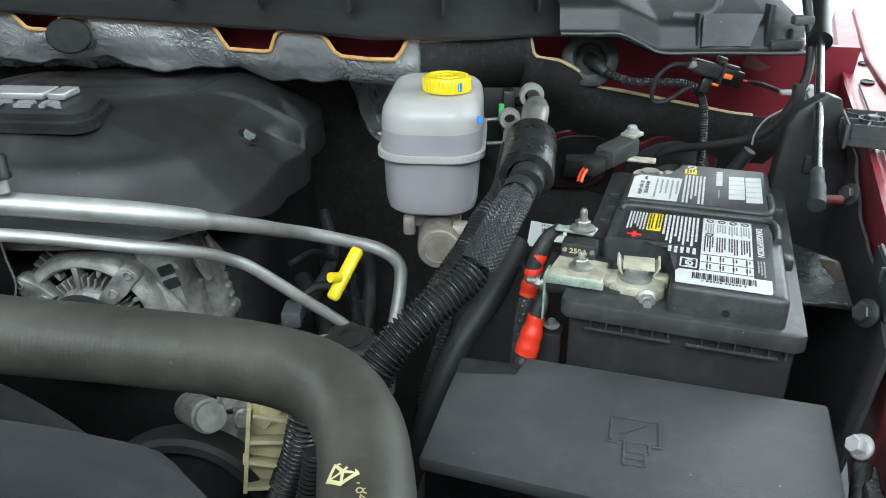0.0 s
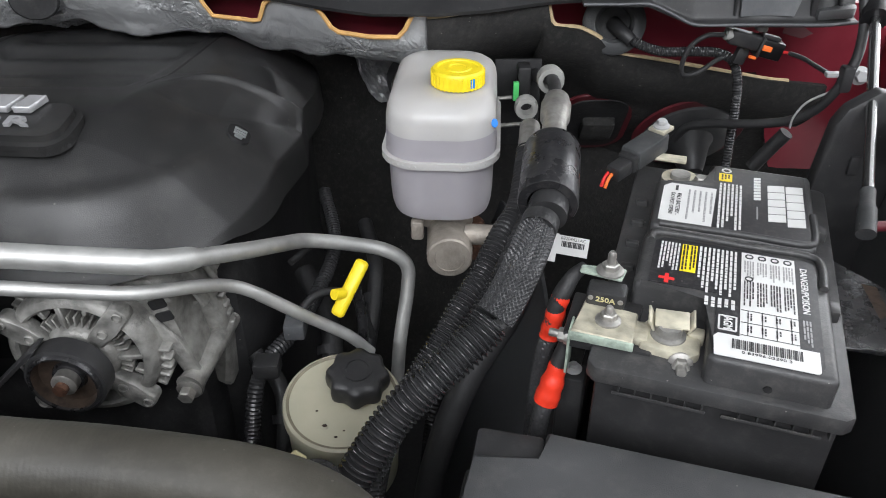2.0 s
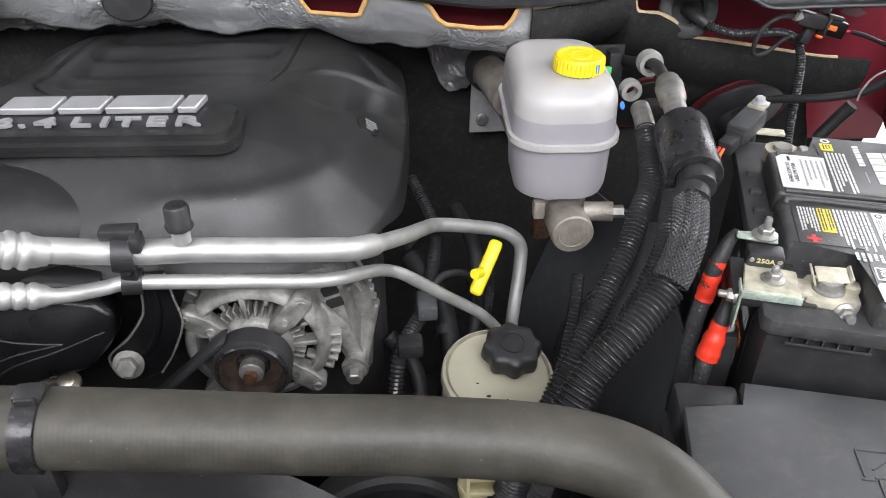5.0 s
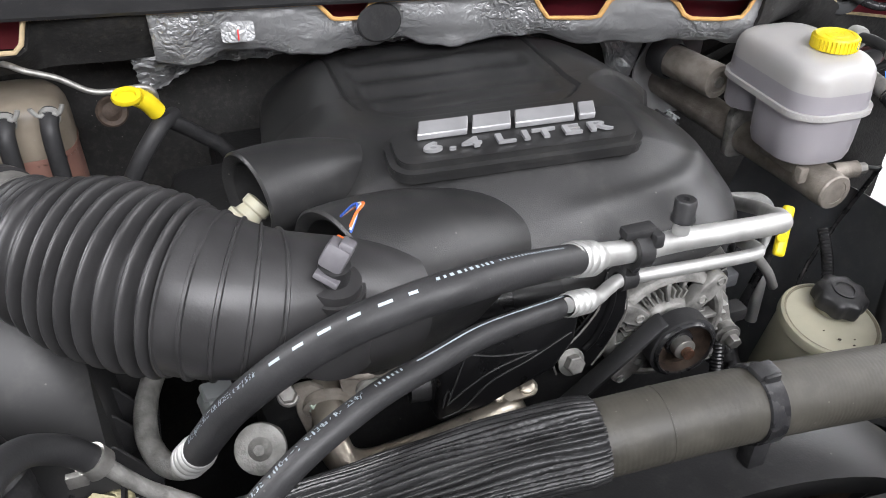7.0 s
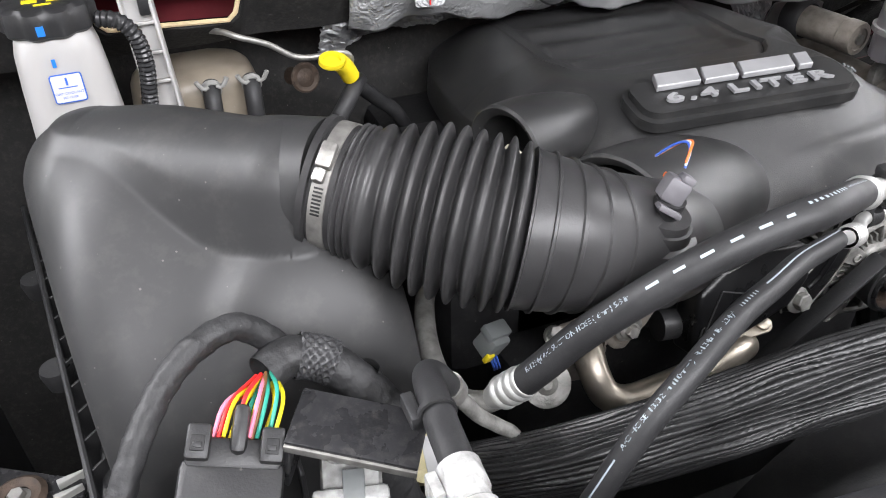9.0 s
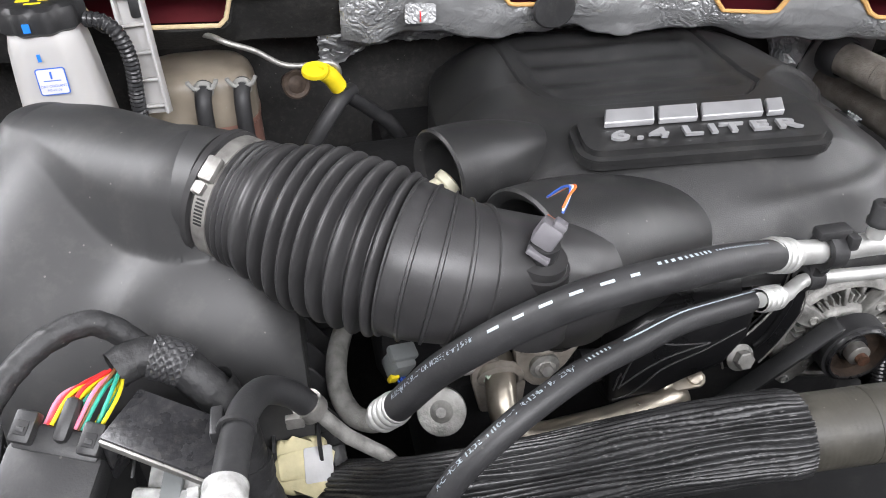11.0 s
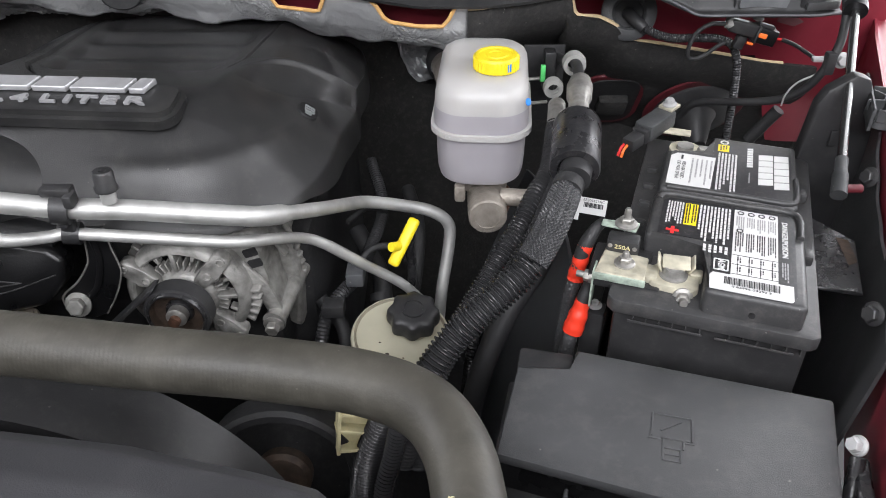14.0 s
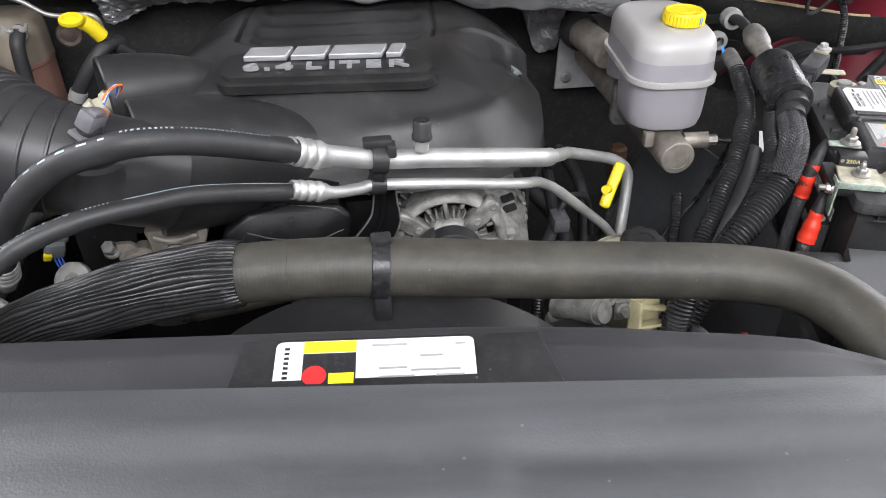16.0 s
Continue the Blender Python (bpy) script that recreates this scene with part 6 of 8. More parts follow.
# ---- alternator ----
def alternator():
    A = Matrix.Translation((-0.297, 0.606, 1.168)) @ pose(0, 0, 0, 0, 0, -3) @ Matrix.Diagonal((0.83, 1, 0.83, 1))
    root = thing("alternator", A, "dusty cast aluminium alternator with a black pulley", "alternator")
    ax = aim((0, 0, 0), (0, -1, 0))
    F = ax @ Matrix.Translation((0, 0, 0.027))
    part("rear_housing", lathe([(0, -0.12), (0.05, -0.12), (0.066, -0.10), (0.069, -0.02), (0.064, -0.004)], 48, F), "alu", root)
    part("inside", lathe([(0.066, -0.020), (0.0, -0.018)], 48, F), "dark", root, "dark winding behind the vents")
    part("rim", lathe([(0.060, -0.018), (0.0725, -0.016), (0.0735, 0.0), (0.0715, 0.008), (0.067, 0.012), (0.062, 0.013), (0.0595, 0.011), (0.0585, 0.004), (0.0585, -0.015)], 72, F), "alu", root, "outer vent ring")
    part("hub", lathe([(0.037, -0.016), (0.037, 0.010), (0.034, 0.014), (0.030, 0.016), (0, 0.016)], 40, F), "alu", root)
    for a in (48, 146, 228, -42):
        w = 0.0105
        part("arm", prism([(0.030, -w * 0.8), (0.056, -w), (0.078, -w), (0.083, -w * 0.5), (0.083, w * 0.5), (0.078, w), (0.056, w), (0.030, w * 0.8)], 0.003, 0.017, 0.0025, 2, F @ pose(0, 0, 0, 0, 0, a)), "alu", root, "cast arm")
        for rr in (0.048, 0.076):
            part("arm_rivet", lathe([(0.0052, 0.0168), (0.0052, 0.0182), (0.0042, 0.0188), (0.0038, 0.0172), (0, 0.0172)], 18, F @ pose(0, 0, 0, 0, 0, a) @ Matrix.Translation((rr, 0, 0))), "alu", root)
    for a in (97, 190, 273, 3):
        part("rib", prism([(0.036, -0.0020), (0.061, -0.0030), (0.061, 0.0030), (0.036, 0.0020)], 0.0, 0.0125, 0.001, 1, F @ pose(0, 0, 0, 0, 0, a)), "alu", root, "thin cast rib")
        for d in (-23, 23):
            part("stub", prism([(0.050, -0.0022), (0.061, -0.0030), (0.061, 0.0030), (0.050, 0.0022)], 0.0, 0.009, 0.001, 1, F @ pose(0, 0, 0, 0, 0, a + d)), "alu", root)
    for k in range(40):
        part("vent_fin", box(0.0125, 0.0024, 0.012, (0.0420, 0, 0.004), 0.0008, 1, m=F @ pose(0, 0, 0, 0, 0, 9 * k + 4)), "alu", root)
    part("shell_band", lathe([(0.066, -0.085), (0.0755, -0.083), (0.0755, -0.036), (0.066, -0.034)], 60, F), "alu", root)
    for k in range(22):
        part("cooling_fin", box(0.018, 0.0036, 0.026, (0.0735, 0, -0.026), 0.001, 1, m=F @ pose(0, 0, 0, 0, 0, 56 + 8 * k)), "alu", root)
    for k in range(5):
        part("cooling_fin", prism([(0.068, -0.003), (0.082, -0.0025), (0.084, 0.0), (0.082, 0.0025), (0.068, 0.003)], -0.014, 0.004, 0.0015, 1, F @ pose(0, 0, 0, 0, 0, 2 - 8 * k)), "alu", root)
    part("side_housing", prism([(0.030, 0.070), (0.070, 0.074), (0.088, 0.050), (0.084, 0.008), (0.101, -0.032), (0.100, -0.058), (0.084, -0.056), (0.072, -0.022), (0.070, 0.010), (0.058, 0.040)], -0.055, -0.012, 0.006, 2, F), "alu", root, "cast side housing")
    part("rear_block", prism([(0.02, 0.074), (0.060, 0.066), (0.078, 0.040), (0.104, 0.004), (0.112, -0.012), (0.112, -0.034), (0.106, -0.12), (0.06, -0.09)], -0.105, -0.056, 0.008, 2, F), "alu", root)
    part("housing_rib", prism([(0.066, 0.076), (0.072, 0.078), (0.106, 0.016), (0.100, 0.012)], -0.055, -0.042, 0.002, 1, F), "alu", root)
    for k in range(2):
        part("slot", prism(rounded(0.017, 0.011, 0.002, 2), -0.0125, -0.0105, 0.0003, 1, F @ Matrix.Translation((0.074 + 0.004 * k, 0.046 - 0.015 * k, 0)) @ pose(0, 0, 0, 0, 0, 20)), "dark", root, "dark square slot")
    part("gusset", prism([(0.052, 0.030), (0.066, 0.034), (0.090, 0.004), (0.104, -0.036), (0.092, -0.046), (0.076, -0.010)], -0.012, -0.006, 0.002, 2, F), "alu", root, "cast gusset")
    part("edge_rib", tube([(0.088, 0.052, 0.050), (0.096, 0.055, 0.020), (0.112, 0.060, -0.020)], 0.0035, 10), "alu", root)
    for k in range(4):
        part("ear_step", box(0.007, 0.010, 0.006, (0.108 + 0.002 * k, 0.045, 0.004 - 0.012 * k), 0.0015, 1), "alu", root)
    part("bolt_tube", tube([(0.106, 0.058, -0.038), (0.094, -0.030, -0.044)], lambda r, t: 0.0125 + 0.002 * smooth01(0.9, 1.0, r / t), 20), "alu", root, "cast bolt sleeve")
    part("bolt", hexbolt(0.0085, 0.010, 0.0125, aim((0.094, -0.032, -0.045), (0, -1, -0.1))), "steel", root, "flange bolt")
    pulley = part("pulley", lathe([(0.0, 0.026), (0.016, 0.026), (0.016, 0.04), (0.022, 0.045), (0.033, 0.047), (0.035, 0.05), (0.035, 0.068), (0.033, 0.071), (0.031, 0.071), (0.029, 0.060), (0.016, 0.058), (0.015, 0.062), (0, 0.062)], 48, ax), "black_metal", root, "black grooved pulley")
    part("belt_wrap", lathe([(0.0345, 0.0495), (0.0375, 0.0500), (0.0378, 0.067), (0.0348, 0.0680)], 56, ax), "rubber", pulley, "worn belt round the pulley")
    part("bore", lathe([(0.0305, 0.0692), (0.0285, 0.0608), (0.0165, 0.0588)], 48, ax), "rust_dark", pulley, "rust-brown inner face")
    part("shaft_nut", lathe([(0, 0.060), (0.012, 0.060), (0.012, 0.070), (0.009, 0.072), (0, 0.072)], 20, ax), "steel", pulley)
    part("shaft", lathe([(0, 0.071), (0.0065, 0.071), (0.0065, 0.077), (0, 0.077)], 16, ax), "rust", pulley, "rusty shaft end")
    # belt
    root = thing("drive_belt", None, "black ribbed rubber drive belt", "belt")
    part("belt", prism([(-0.024, 0.021), (-0.020, 0.025), (-0.017, 0.0285), (-0.022, 0.0275), (-0.145, -0.090), (-0.148, -0.0935), (-0.145, -0.0955)], -0.010, 0.008, 0.0008, 1, Matrix.Translation((-0.300, 0.549, 1.168)) @ pose(0, 0, 0, 90, 0, -3)), "rubber", root)


alternator()


# ---- power steering reservoir and dipstick ----
def steering_and_dipstick():
    P = Matrix.Translation((-0.098, 0.580, 1.058)) @ pose(0, 0, 0, 10, 3, 0)
    root = thing("power_steering_reservoir", P, "cream plastic power steering reservoir with a black cap", "reservoir")
    part("body", lathe([(0, -0.06), (0.040, -0.06), (0.047, -0.04), (0.048, 0.046), (0.0505, 0.049), (0.0505, 0.056), (0.0495, 0.059), (0.047, 0.0605), (0.045, 0.0590), (0.030, 0.0605), (0, 0.0615)], 56), "cream", root)
    part("rim_stain", lathe([(0.0470, 0.0606), (0.0455, 0.0602), (0.0445, 0.0594)], 56), "old_tape", root, "brown dirt ring inside the rim")
    part("neck", lathe([(0.020, 0.058), (0.020, 0.076), (0, 0.076)], 32, Matrix.Translation((0.012, 0.012, 0))), "cream", root)
    for x, y, r in ((-0.012, -0.026, 0.0022), (-0.002, -0.036, 0.0012), (-0.020, -0.012, 0.0010), (0.004, -0.030, 0.0009)):
        part("speck", lathe([(0, 0), (r, 0), (r * 0.8, 0.0004), (0, 0.0005)], 9, Matrix.Translation((x, y, 0.0607)) @ Matrix.Diagonal((1.3, 0.8, 1, 1))), "rust_dark", root, "dark speck of dirt")
    part("dent", lathe([(0.0016, 0), (0.0030, 0), (0.0030, 0.0006), (0.0016, 0.0006)], 16, Matrix.Translation((-0.012, -0.026, 0.0605))), "cream", root)
    own = bmesh.new()
    n, prev = 60, None
    for r, z in ((0.0, 0.090), (0.015, 0.090), (0.0195, 0.088), (0.0213, 0.085), (0.0222, 0.074), (0.0217, 0.068), (0.016, 0.066)):
        row = [own.verts.new((0.012 + r * (1 + (0.07 * math.cos(8 * 2 * math.pi * k / n) if r > 0.019 else 0)) * math.cos(2 * math.pi * k / n), 0.012 + r * (1 + (0.07 * math.cos(8 * 2 * math.pi * k / n) if r > 0.019 else 0)) * math.sin(2 * math.pi * k / n), z)) for k in range(n)] if r else None
        if row and prev:
            for k in range(n):
                own.faces.new((prev[k], prev[(k + 1) % n], row[(k + 1) % n], row[k]))
        elif row:
            own.faces.new(row)
        prev = row or prev
    own.transform(Matrix.Translation((0.012, 0.012, 0.068)) @ Matrix.Diagonal((1.14, 1.14, 0.86, 1)) @ Matrix.Translation((-0.012, -0.012, -0.068)))
    part("cap", own, "plastic", root, "lobed black screw cap")
    part("cap_grip", lathe([(0.012, 0.0865), (0.0125, 0.0885), (0.0095, 0.0885), (0.009, 0.0865)], 32, Matrix.Translation((0.012, 0.012, 0))), "plastic", root)

    root = thing("oil_dipstick", None, "bright yellow engine oil dipstick handle", "dipstick")
    m = aim((-0.094, 0.660, 1.166), (0.022, 0.024, 0.037), 20)
    part("handle", box(0.013, 0.009, 0.056, (0, 0, 0), 0.004, 3, m=m), "yellow", root)
    part("stem", tube([(0.002, 0.004, -0.006), (0.006, 0.014, -0.010)], 0.0050, 18, 0.003, m=m), "yellow", root)
    part("words", lettering("ENGINE OIL", 0.0062, 0.0004, m @ aim((0, -0.0046, 0), (0, -1, 0)) @ pose(0, 0, 0, 0, 0, 90)), "yellow", root, "embossed words ENGINE OIL")
    part("tube", tube([(-0.090, 0.668, 1.162), (-0.088, 0.68, 1.10), (-0.10, 0.70, 0.98)], 0.005, 12), "black_metal", root)


steering_and_dipstick()


# ---- radiator cover and fan shroud at the front ----
def front_end():
    F = pose(-0.39, 0.25, 0, 0, 0, -5.5)
    root = thing("fan_shroud", F, "dark grey plastic fan shroud with a warning label", "fan shroud")

    def top(u, v):
        x = -0.42 + 0.745 * u
        end = smooth01(0.327, 0.297, x)
        prof = [(0.0, -0.03), (0.15, 0.002), (0.3, 0.012), (0.55, 0.010), (0.75, -0.002), (0.88, -0.02), (1.0, -0.06)]
        back = pick([(0.15, 0.0), (0.23, 0.012), (0.27, 0.022), (0.30, 0.056), (0.327, 0.09)], x)
        y = -0.075 + (0.15 - back) * v
        z = 1.308 + pick(prof, v) - 0.030 * (1 - end) ** 1.5 - 0.007 * smooth01(0.03, 0.20, x) * (1 - smooth01(0.27, 0.31, x)) * smooth01(0.1, 0.6, v)
        return Vector((x, y, z))
    part("top", sheet(top, 90, 36, 0.004), "shroud", root)

    def back(u, v):
        x = -0.42 + 0.70 * u
        zt = 1.252 - 0.03 * smooth01(0.6, 0.85, u)
        return Vector((x, 0.072 + 0.045 * v, zt - 0.01 - 0.06 * v - 0.03 * math.sin(math.pi * u) * v))
    part("back_slope", sheet(back, 60, 10, 0.004), "plastic", root)
    part("ring", lathe([(0.20, 0), (0.215, 0), (0.215, 0.06), (0.20, 0.06)], 72, aim((0.0, 0.10, 1.03), (0, 1, 0))), "plastic", root, "round fan ring")
    part("label_pad", prism([(-0.085, -0.035), (0.105, -0.035), (0.095, 0.016), (-0.08, 0.016)], 1.3175, 1.3197, 0.001, 1), "dark", root, "black label recess")
    L = Matrix.Translation((-0.002, -0.008, 1.321)) @ pose(0, 0, 0, 9, 0, 0)
    part("label", prism(rounded(0.114, 0.034, 0.004, 4), -0.0003, 0.0003, 0, 1, L), "label_white", root, "white, yellow and red warning label")
    part("label_field", box(0.030, 0.008, 0.0003, (-0.026, 0.0125, 0.0005), 0, m=L), "yellow", root)
    part("label_field", box(0.030, 0.0245, 0.0003, (-0.026, -0.0045, 0.0005), 0, m=L), "label_black", root)
    part("label_field", box(0.014, 0.010, 0.0003, (-0.019, -0.0115, 0.0007), 0, m=L), "yellow", root)
    part("label_field", lathe([(0, 0), (0.0068, 0), (0.0068, 0.0003), (0, 0.0003)], 20, L @ Matrix.Translation((-0.034, -0.0078, 0.0005))), "label_red", root, "red warning sign")
    for x, y, w in ((0.008, 0.0125, 0.020), (0.032, 0.004, 0.013), (0.010, -0.004, 0.016), (0.034, -0.006, 0.028), (0.012, -0.010, 0.02), (0.042, -0.010, 0.016), (0.02, -0.0135, 0.034), (0.049, 0.012, 0.006)):
        part("text_bar", box(w, 0.0012, 0.0003, (x, y, 0.0005), 0, m=L), "label_grey", root)
    for i in range(8):
        part("text_bar", box(0.0028, 0.0016, 0.0003, (-0.0505, -0.012 + 0.0034 * i, 0.0005), 0, m=L), "label_black", root)

    root = thing("radiator_cover", pose(-0.39, 0.262, 0, 0, 0, -7), "worn grey plastic cover over the radiator support", "panel", kind="structure")

    def cover(u, v):
        x = -0.65 + 1.25 * u
        y = -0.062 - 0.42 * v
        z = 1.347 + 0.006 * smooth01(0, 0.08, v) + 0.004 * math.sin(v * 9 + 1) - 0.01 * v
        z += 0.004 * smooth01(0.31, 0.33, x) * smooth01(0.42, 0.40, x) * smooth01(0.03, 0.08, v)
        z -= 0.014 * smooth01(0.27, 0.31, x) * smooth01(0.38, 0.36, x) * smooth01(0.10, 0.02, v)
        z -= 0.006 * smooth01(-0.100, -0.114, y) * smooth01(0.05, 0.075, x) * smooth01(0.275, 0.25, x)
        z += 0.005 * math.exp(-((x - 0.322 - 0.1 * (y + 0.10)) / 0.006) ** 2) + 0.005 * math.exp(-((x - 0.380) / 0.006) ** 2)
        if v == 0:
            z -= 0.05
        z += 0.0012 * noise.noise((x * 6, y * 12, 0))
        return Vector((x, y - (0.004 if v == 0 else 0), z))
    part("panel", sheet(cover, 260, 90, 0.004), "scuffed", root)
    part("push_pin", lathe([(0, 0), (0.013, 0), (0.014, -0.002), (0.015, -0.003)], 28, Matrix.Translation((0.351, -0.093, 1.357))), "grey_plastic", root)
    # fan behind the shroud
    root = thing("cooling_fan", None, "black plastic cooling fan behind the radiator", "fan")
    hub = aim((-0.39, 0.37, 1.03), (0, 1, 0))
    part("hub", lathe([(0, 0.05), (0.05, 0.05), (0.06, 0.04), (0.06, 0)], 40, hub), "plastic", root)
    for k in range(9):
        part("blade", sheet(lambda u, v: Vector((0.055 + 0.135 * u, (v - 0.5) * (0.05 + 0.03 * u), 0.02 + 0.03 * (v - 0.5) + 0.01 * u)), 10, 8, 0.003), "plastic", root).matrix_local = hub @ pose(0, 0, 0, 0, 0, 40 * k)


front_end()


# ---- driver's side fender ----
RAIL = [(0.155, 0.13), (0.215, 0.26), (0.247, 0.331), (0.283, 0.409), (0.342, 0.544), (0.40, 0.703), (0.435, 0.80), (0.48, 0.92), (0.59, 1.18), (0.71, 1.45)]


def rail_at(y):
    return pick([(b, a) for a, b in RAIL], y)


def fender_z(y):
    """The rail climbs a little towards the windscreen."""
    return 1.250 + pick([(0.48, 0.0), (0.70, 0.030), (1.2, 0.052)], y)


def fender():
    def top(u, v):
        y = 0.10 + 1.35 * u
        x0 = rail_at(y)
        prof = [(0.0, -0.16, 0.006), (0.10, -0.02, 0.002), (0.16, 0.0, 0.004), (0.22, 0.0, 0.016), (0.26, -0.003, 0.02), (0.30, -0.003, 0.045), (0.62, -0.002, 0.105), (0.70, -0.001, 0.125), (0.74, 0.006, 0.13), (0.80, 0.004, 0.15), (0.88, -0.02, 0.20), (1.0, -0.16, 0.26)]
        z = pick([(p[0], p[1]) for p in prof], v)
        dx = pick([(p[0], p[2]) for p in prof], v) * pick([(0.40, 1.0), (0.55, 0.75), (0.77, 0.42), (1.04, 0.24)], y)
        yy = y - dx * 0.37
        if dx > 0.022 and v < 0.72:
            z -= 0.004 * (smooth01(0.283, 0.291, yy) * smooth01(0.396, 0.388, yy) + 0.6 * smooth01(0.60, 0.606, yy) * smooth01(0.70, 0.694, yy))
        return Vector((x0 + dx * 0.93, yy, fender_z(y) + z))
    root = thing("fender", None, "maroon painted front fender and inner rail", "fender")
    part("panel", sheet(top, 300, 60, 0.002), "paint", root)
    part("seam", tube([(rail_at(0.12 + 0.1 * i) + 0.0165, 0.12 + 0.1 * i - 0.006, fender_z(0.12 + 0.1 * i) + 0.0002) for i in range(9)], 0.0011, 6), "dark", root, "dark seam along the rail")
    for y, dx in ((0.93, 0.030), (1.02, 0.032), (1.10, 0.032), (0.62, 0.085), (0.255, 0.07)):
        m = aim((rail_at(y) + dx, y, fender_z(y) - 0.0005), (0, 0, 1), -20)
        part("hole", lathe([(0, 0), (0.010 if y > 0.9 else 0.006, 0), (0.009, 0.001)], 20, m @ Matrix.Diagonal((0.8, 1.2, 1, 1))), "dark", root, "punched hole")

    # black liner between battery and rail
    def liner(u, v):
        y = 0.415 + 0.455 * u
        return Vector((rail_at(y) - 0.004 - 0.045 * v + 0.004 * noise.noise((u * 8, v * 5, 1)), y - 0.006, 1.236 - 0.40 * v + 0.03 * smooth01(0.6, 0.75, y)))
    root = thing("fender_liner", None, "dusty black plastic liner inside the fender rail", "liner")
    part("panel", sheet(liner, 60, 20, 0.003), "lid", root)
    part("bolt", hexbolt(0.007, 0.007, 0.010, aim((0.290, 0.458, 1.238), (-0.9, -0.3, 0.3))), "plastic", root)
    part("bolt", hexbolt(0.007, 0.007, 0.010, aim((0.362, 0.640, 1.255), (-0.9, -0.3, 0.3))), "plastic", root)
    part("upper_wing", prism([(0.322, 1.06), (0.400, 1.10), (0.396, 1.262), (0.378, 1.322), (0.362, 1.327), (0.338, 1.311), (0.330, 1.296), (0.322, 1.20)], -0.016, 0.0, 0.004, 2, Matrix.Translation((0, 0.716, 0)) @ pose(0, 0, 0, 90, 0, 0)), "plastic", root, "raised corner")
    part("wing_clip", box(0.009, 0.004, 0.018, (0.356, 0.7145, 1.258), 0.0015), "plastic", root)

    # brackets with webbed tops
    for x, y, z, size in ((0.332, 0.468, 1.256, 1.0), (0.397, 0.697, 1.300, 0.84)):
        m = Matrix.Translation((x, y, z)) @ Matrix.Scale(size, 4) @ pose(0, 0, 0, 0, 0, -20)
        root = thing("liner_bracket", m, "grey plastic liner bracket with ribbed top and bolt", "bracket", "liner brackets")
        out = rounded(0.058, 0.072, 0.012, 4, 0.002, 0)
        part("base", prism(out, -0.014, -0.004, 0.001, 1), "bracket_plastic", root)
        part("skirt", box(0.004, 0.072, 0.026, (-0.026, 0, -0.004), 0.001), "bracket_plastic", root)
        for sx, sy, x, y in ((0.003, 0.070, -0.0255, 0), (0.003, 0.058, 0.029, 0), (0.048, 0.003, 0.002, 0.035), (0.048, 0.003, 0.002, -0.035)):
            part("rim", box(sx, sy, 0.016, (x, y, 0.003), 0.0008, 1), "bracket_plastic", root)
        for a in (15, 75, 135, 195, 255, 315):
            part("web", box(0.022, 0.0020, 0.013, (0.023, 0, 0.003), 0.0005, 1, m=Matrix.Translation((0.002, 0.003, 0)) @ pose(0, 0, 0, 0, 0, a)), "bracket_plastic", root)
        part("boss", lathe([(0.0125, -0.004), (0.0145, -0.004), (0.0145, 0.010), (0.0125, 0.010)], 28, Matrix.Translation((0.002, 0.003, 0))), "bracket_plastic", root)
        part("bolt", hexbolt(0.0075, 0.010, 0.0115, Matrix.Translation((0.002, 0.003, 0.002))), "grey_plastic", root, "grey flange bolt")

    # steel bracket between battery and liner
    root = thing("steel_bracket", None, "rust-stained black steel bracket beside the battery", "bracket")
    part("plate", prism([(0.262, 0.535), (0.318, 0.520), (0.345, 0.60), (0.318, 0.642), (0.290, 0.648)], 1.204, 1.208, 0.001, 1), "black_metal", root)
    part("side", box(0.004, 0.11, 0.09, (0.268, 0.555, 1.168), 0.001, m=None), "black_metal", root)
    part("stain", prism([(0.322, 0.56), (0.332, 0.565), (0.338, 0.60), (0.328, 0.605)], 1.2083, 1.2087, 0), "rust_dark", root, "rust stain")

    # gas strut of the raised hood
    root = thing("gas_strut", None, "black hood gas strut with polished rod", "gas strut")
    a, b = Vector((0.314, 0.603, 1.265)), Vector((0.628, 1.460, 1.641))
    a2 = a.lerp(b, 0.03)
    mid = a.lerp(b, 0.252)
    part("rod", tube([tuple(a2), tuple(mid)], 0.0046, 20, 0.05), "chrome", root, "polished steel rod")
    part("cylinder", tube([tuple(mid), tuple(a.lerp(b, 1.0))], 0.0112, 24, 0.05), "strut_black", root, "satin black cylinder")
    part("collar", tube([tuple(a.lerp(b, 0.246)), tuple(a.lerp(b, 0.256))], 0.0122, 24, 0.004), "strut_black", root)
    part("socket", tube([tuple(a - (b - a) * 0.008), tuple(a2 + (b - a) * 0.006)], lambda r, t: 0.0074 if r < t * 0.6 else 0.0060, 18, 0.004), "bracket_plastic", root, "grey ball socket")
    part("ball_stud", tube([tuple(a), (0.336, 0.606, 1.263)], 0.0042, 12, 0.01), "maroon_shaded", root)

    # clip at the front of the rail
    root = thing("rail_clip", None, "corroded metal clip bolted to the fender rail", "clip")
    part("bolt", hexbolt(0.0055, 0.008, 0.0075, aim((0.236, 0.345, 1.216), (-0.9, -0.2, 0.5))), "plate_pale", root)
    part("tab", prism([(0.226, 0.312), (0.236, 0.308), (0.248, 0.345), (0.238, 0.35)], 1.195, 1.203, 0.002, 1), "black_metal", root)
    part("strap", tube([(0.238, 0.343, 1.205), (0.230, 0.325, 1.19), (0.226, 0.305, 1.165), (0.224, 0.28, 1.12)], 0.0055, 12), "black_metal", root)

    # raised hood, out of sight above
    root = thing("hood", None, "raised hood with dark underside", "hood", kind="structure")
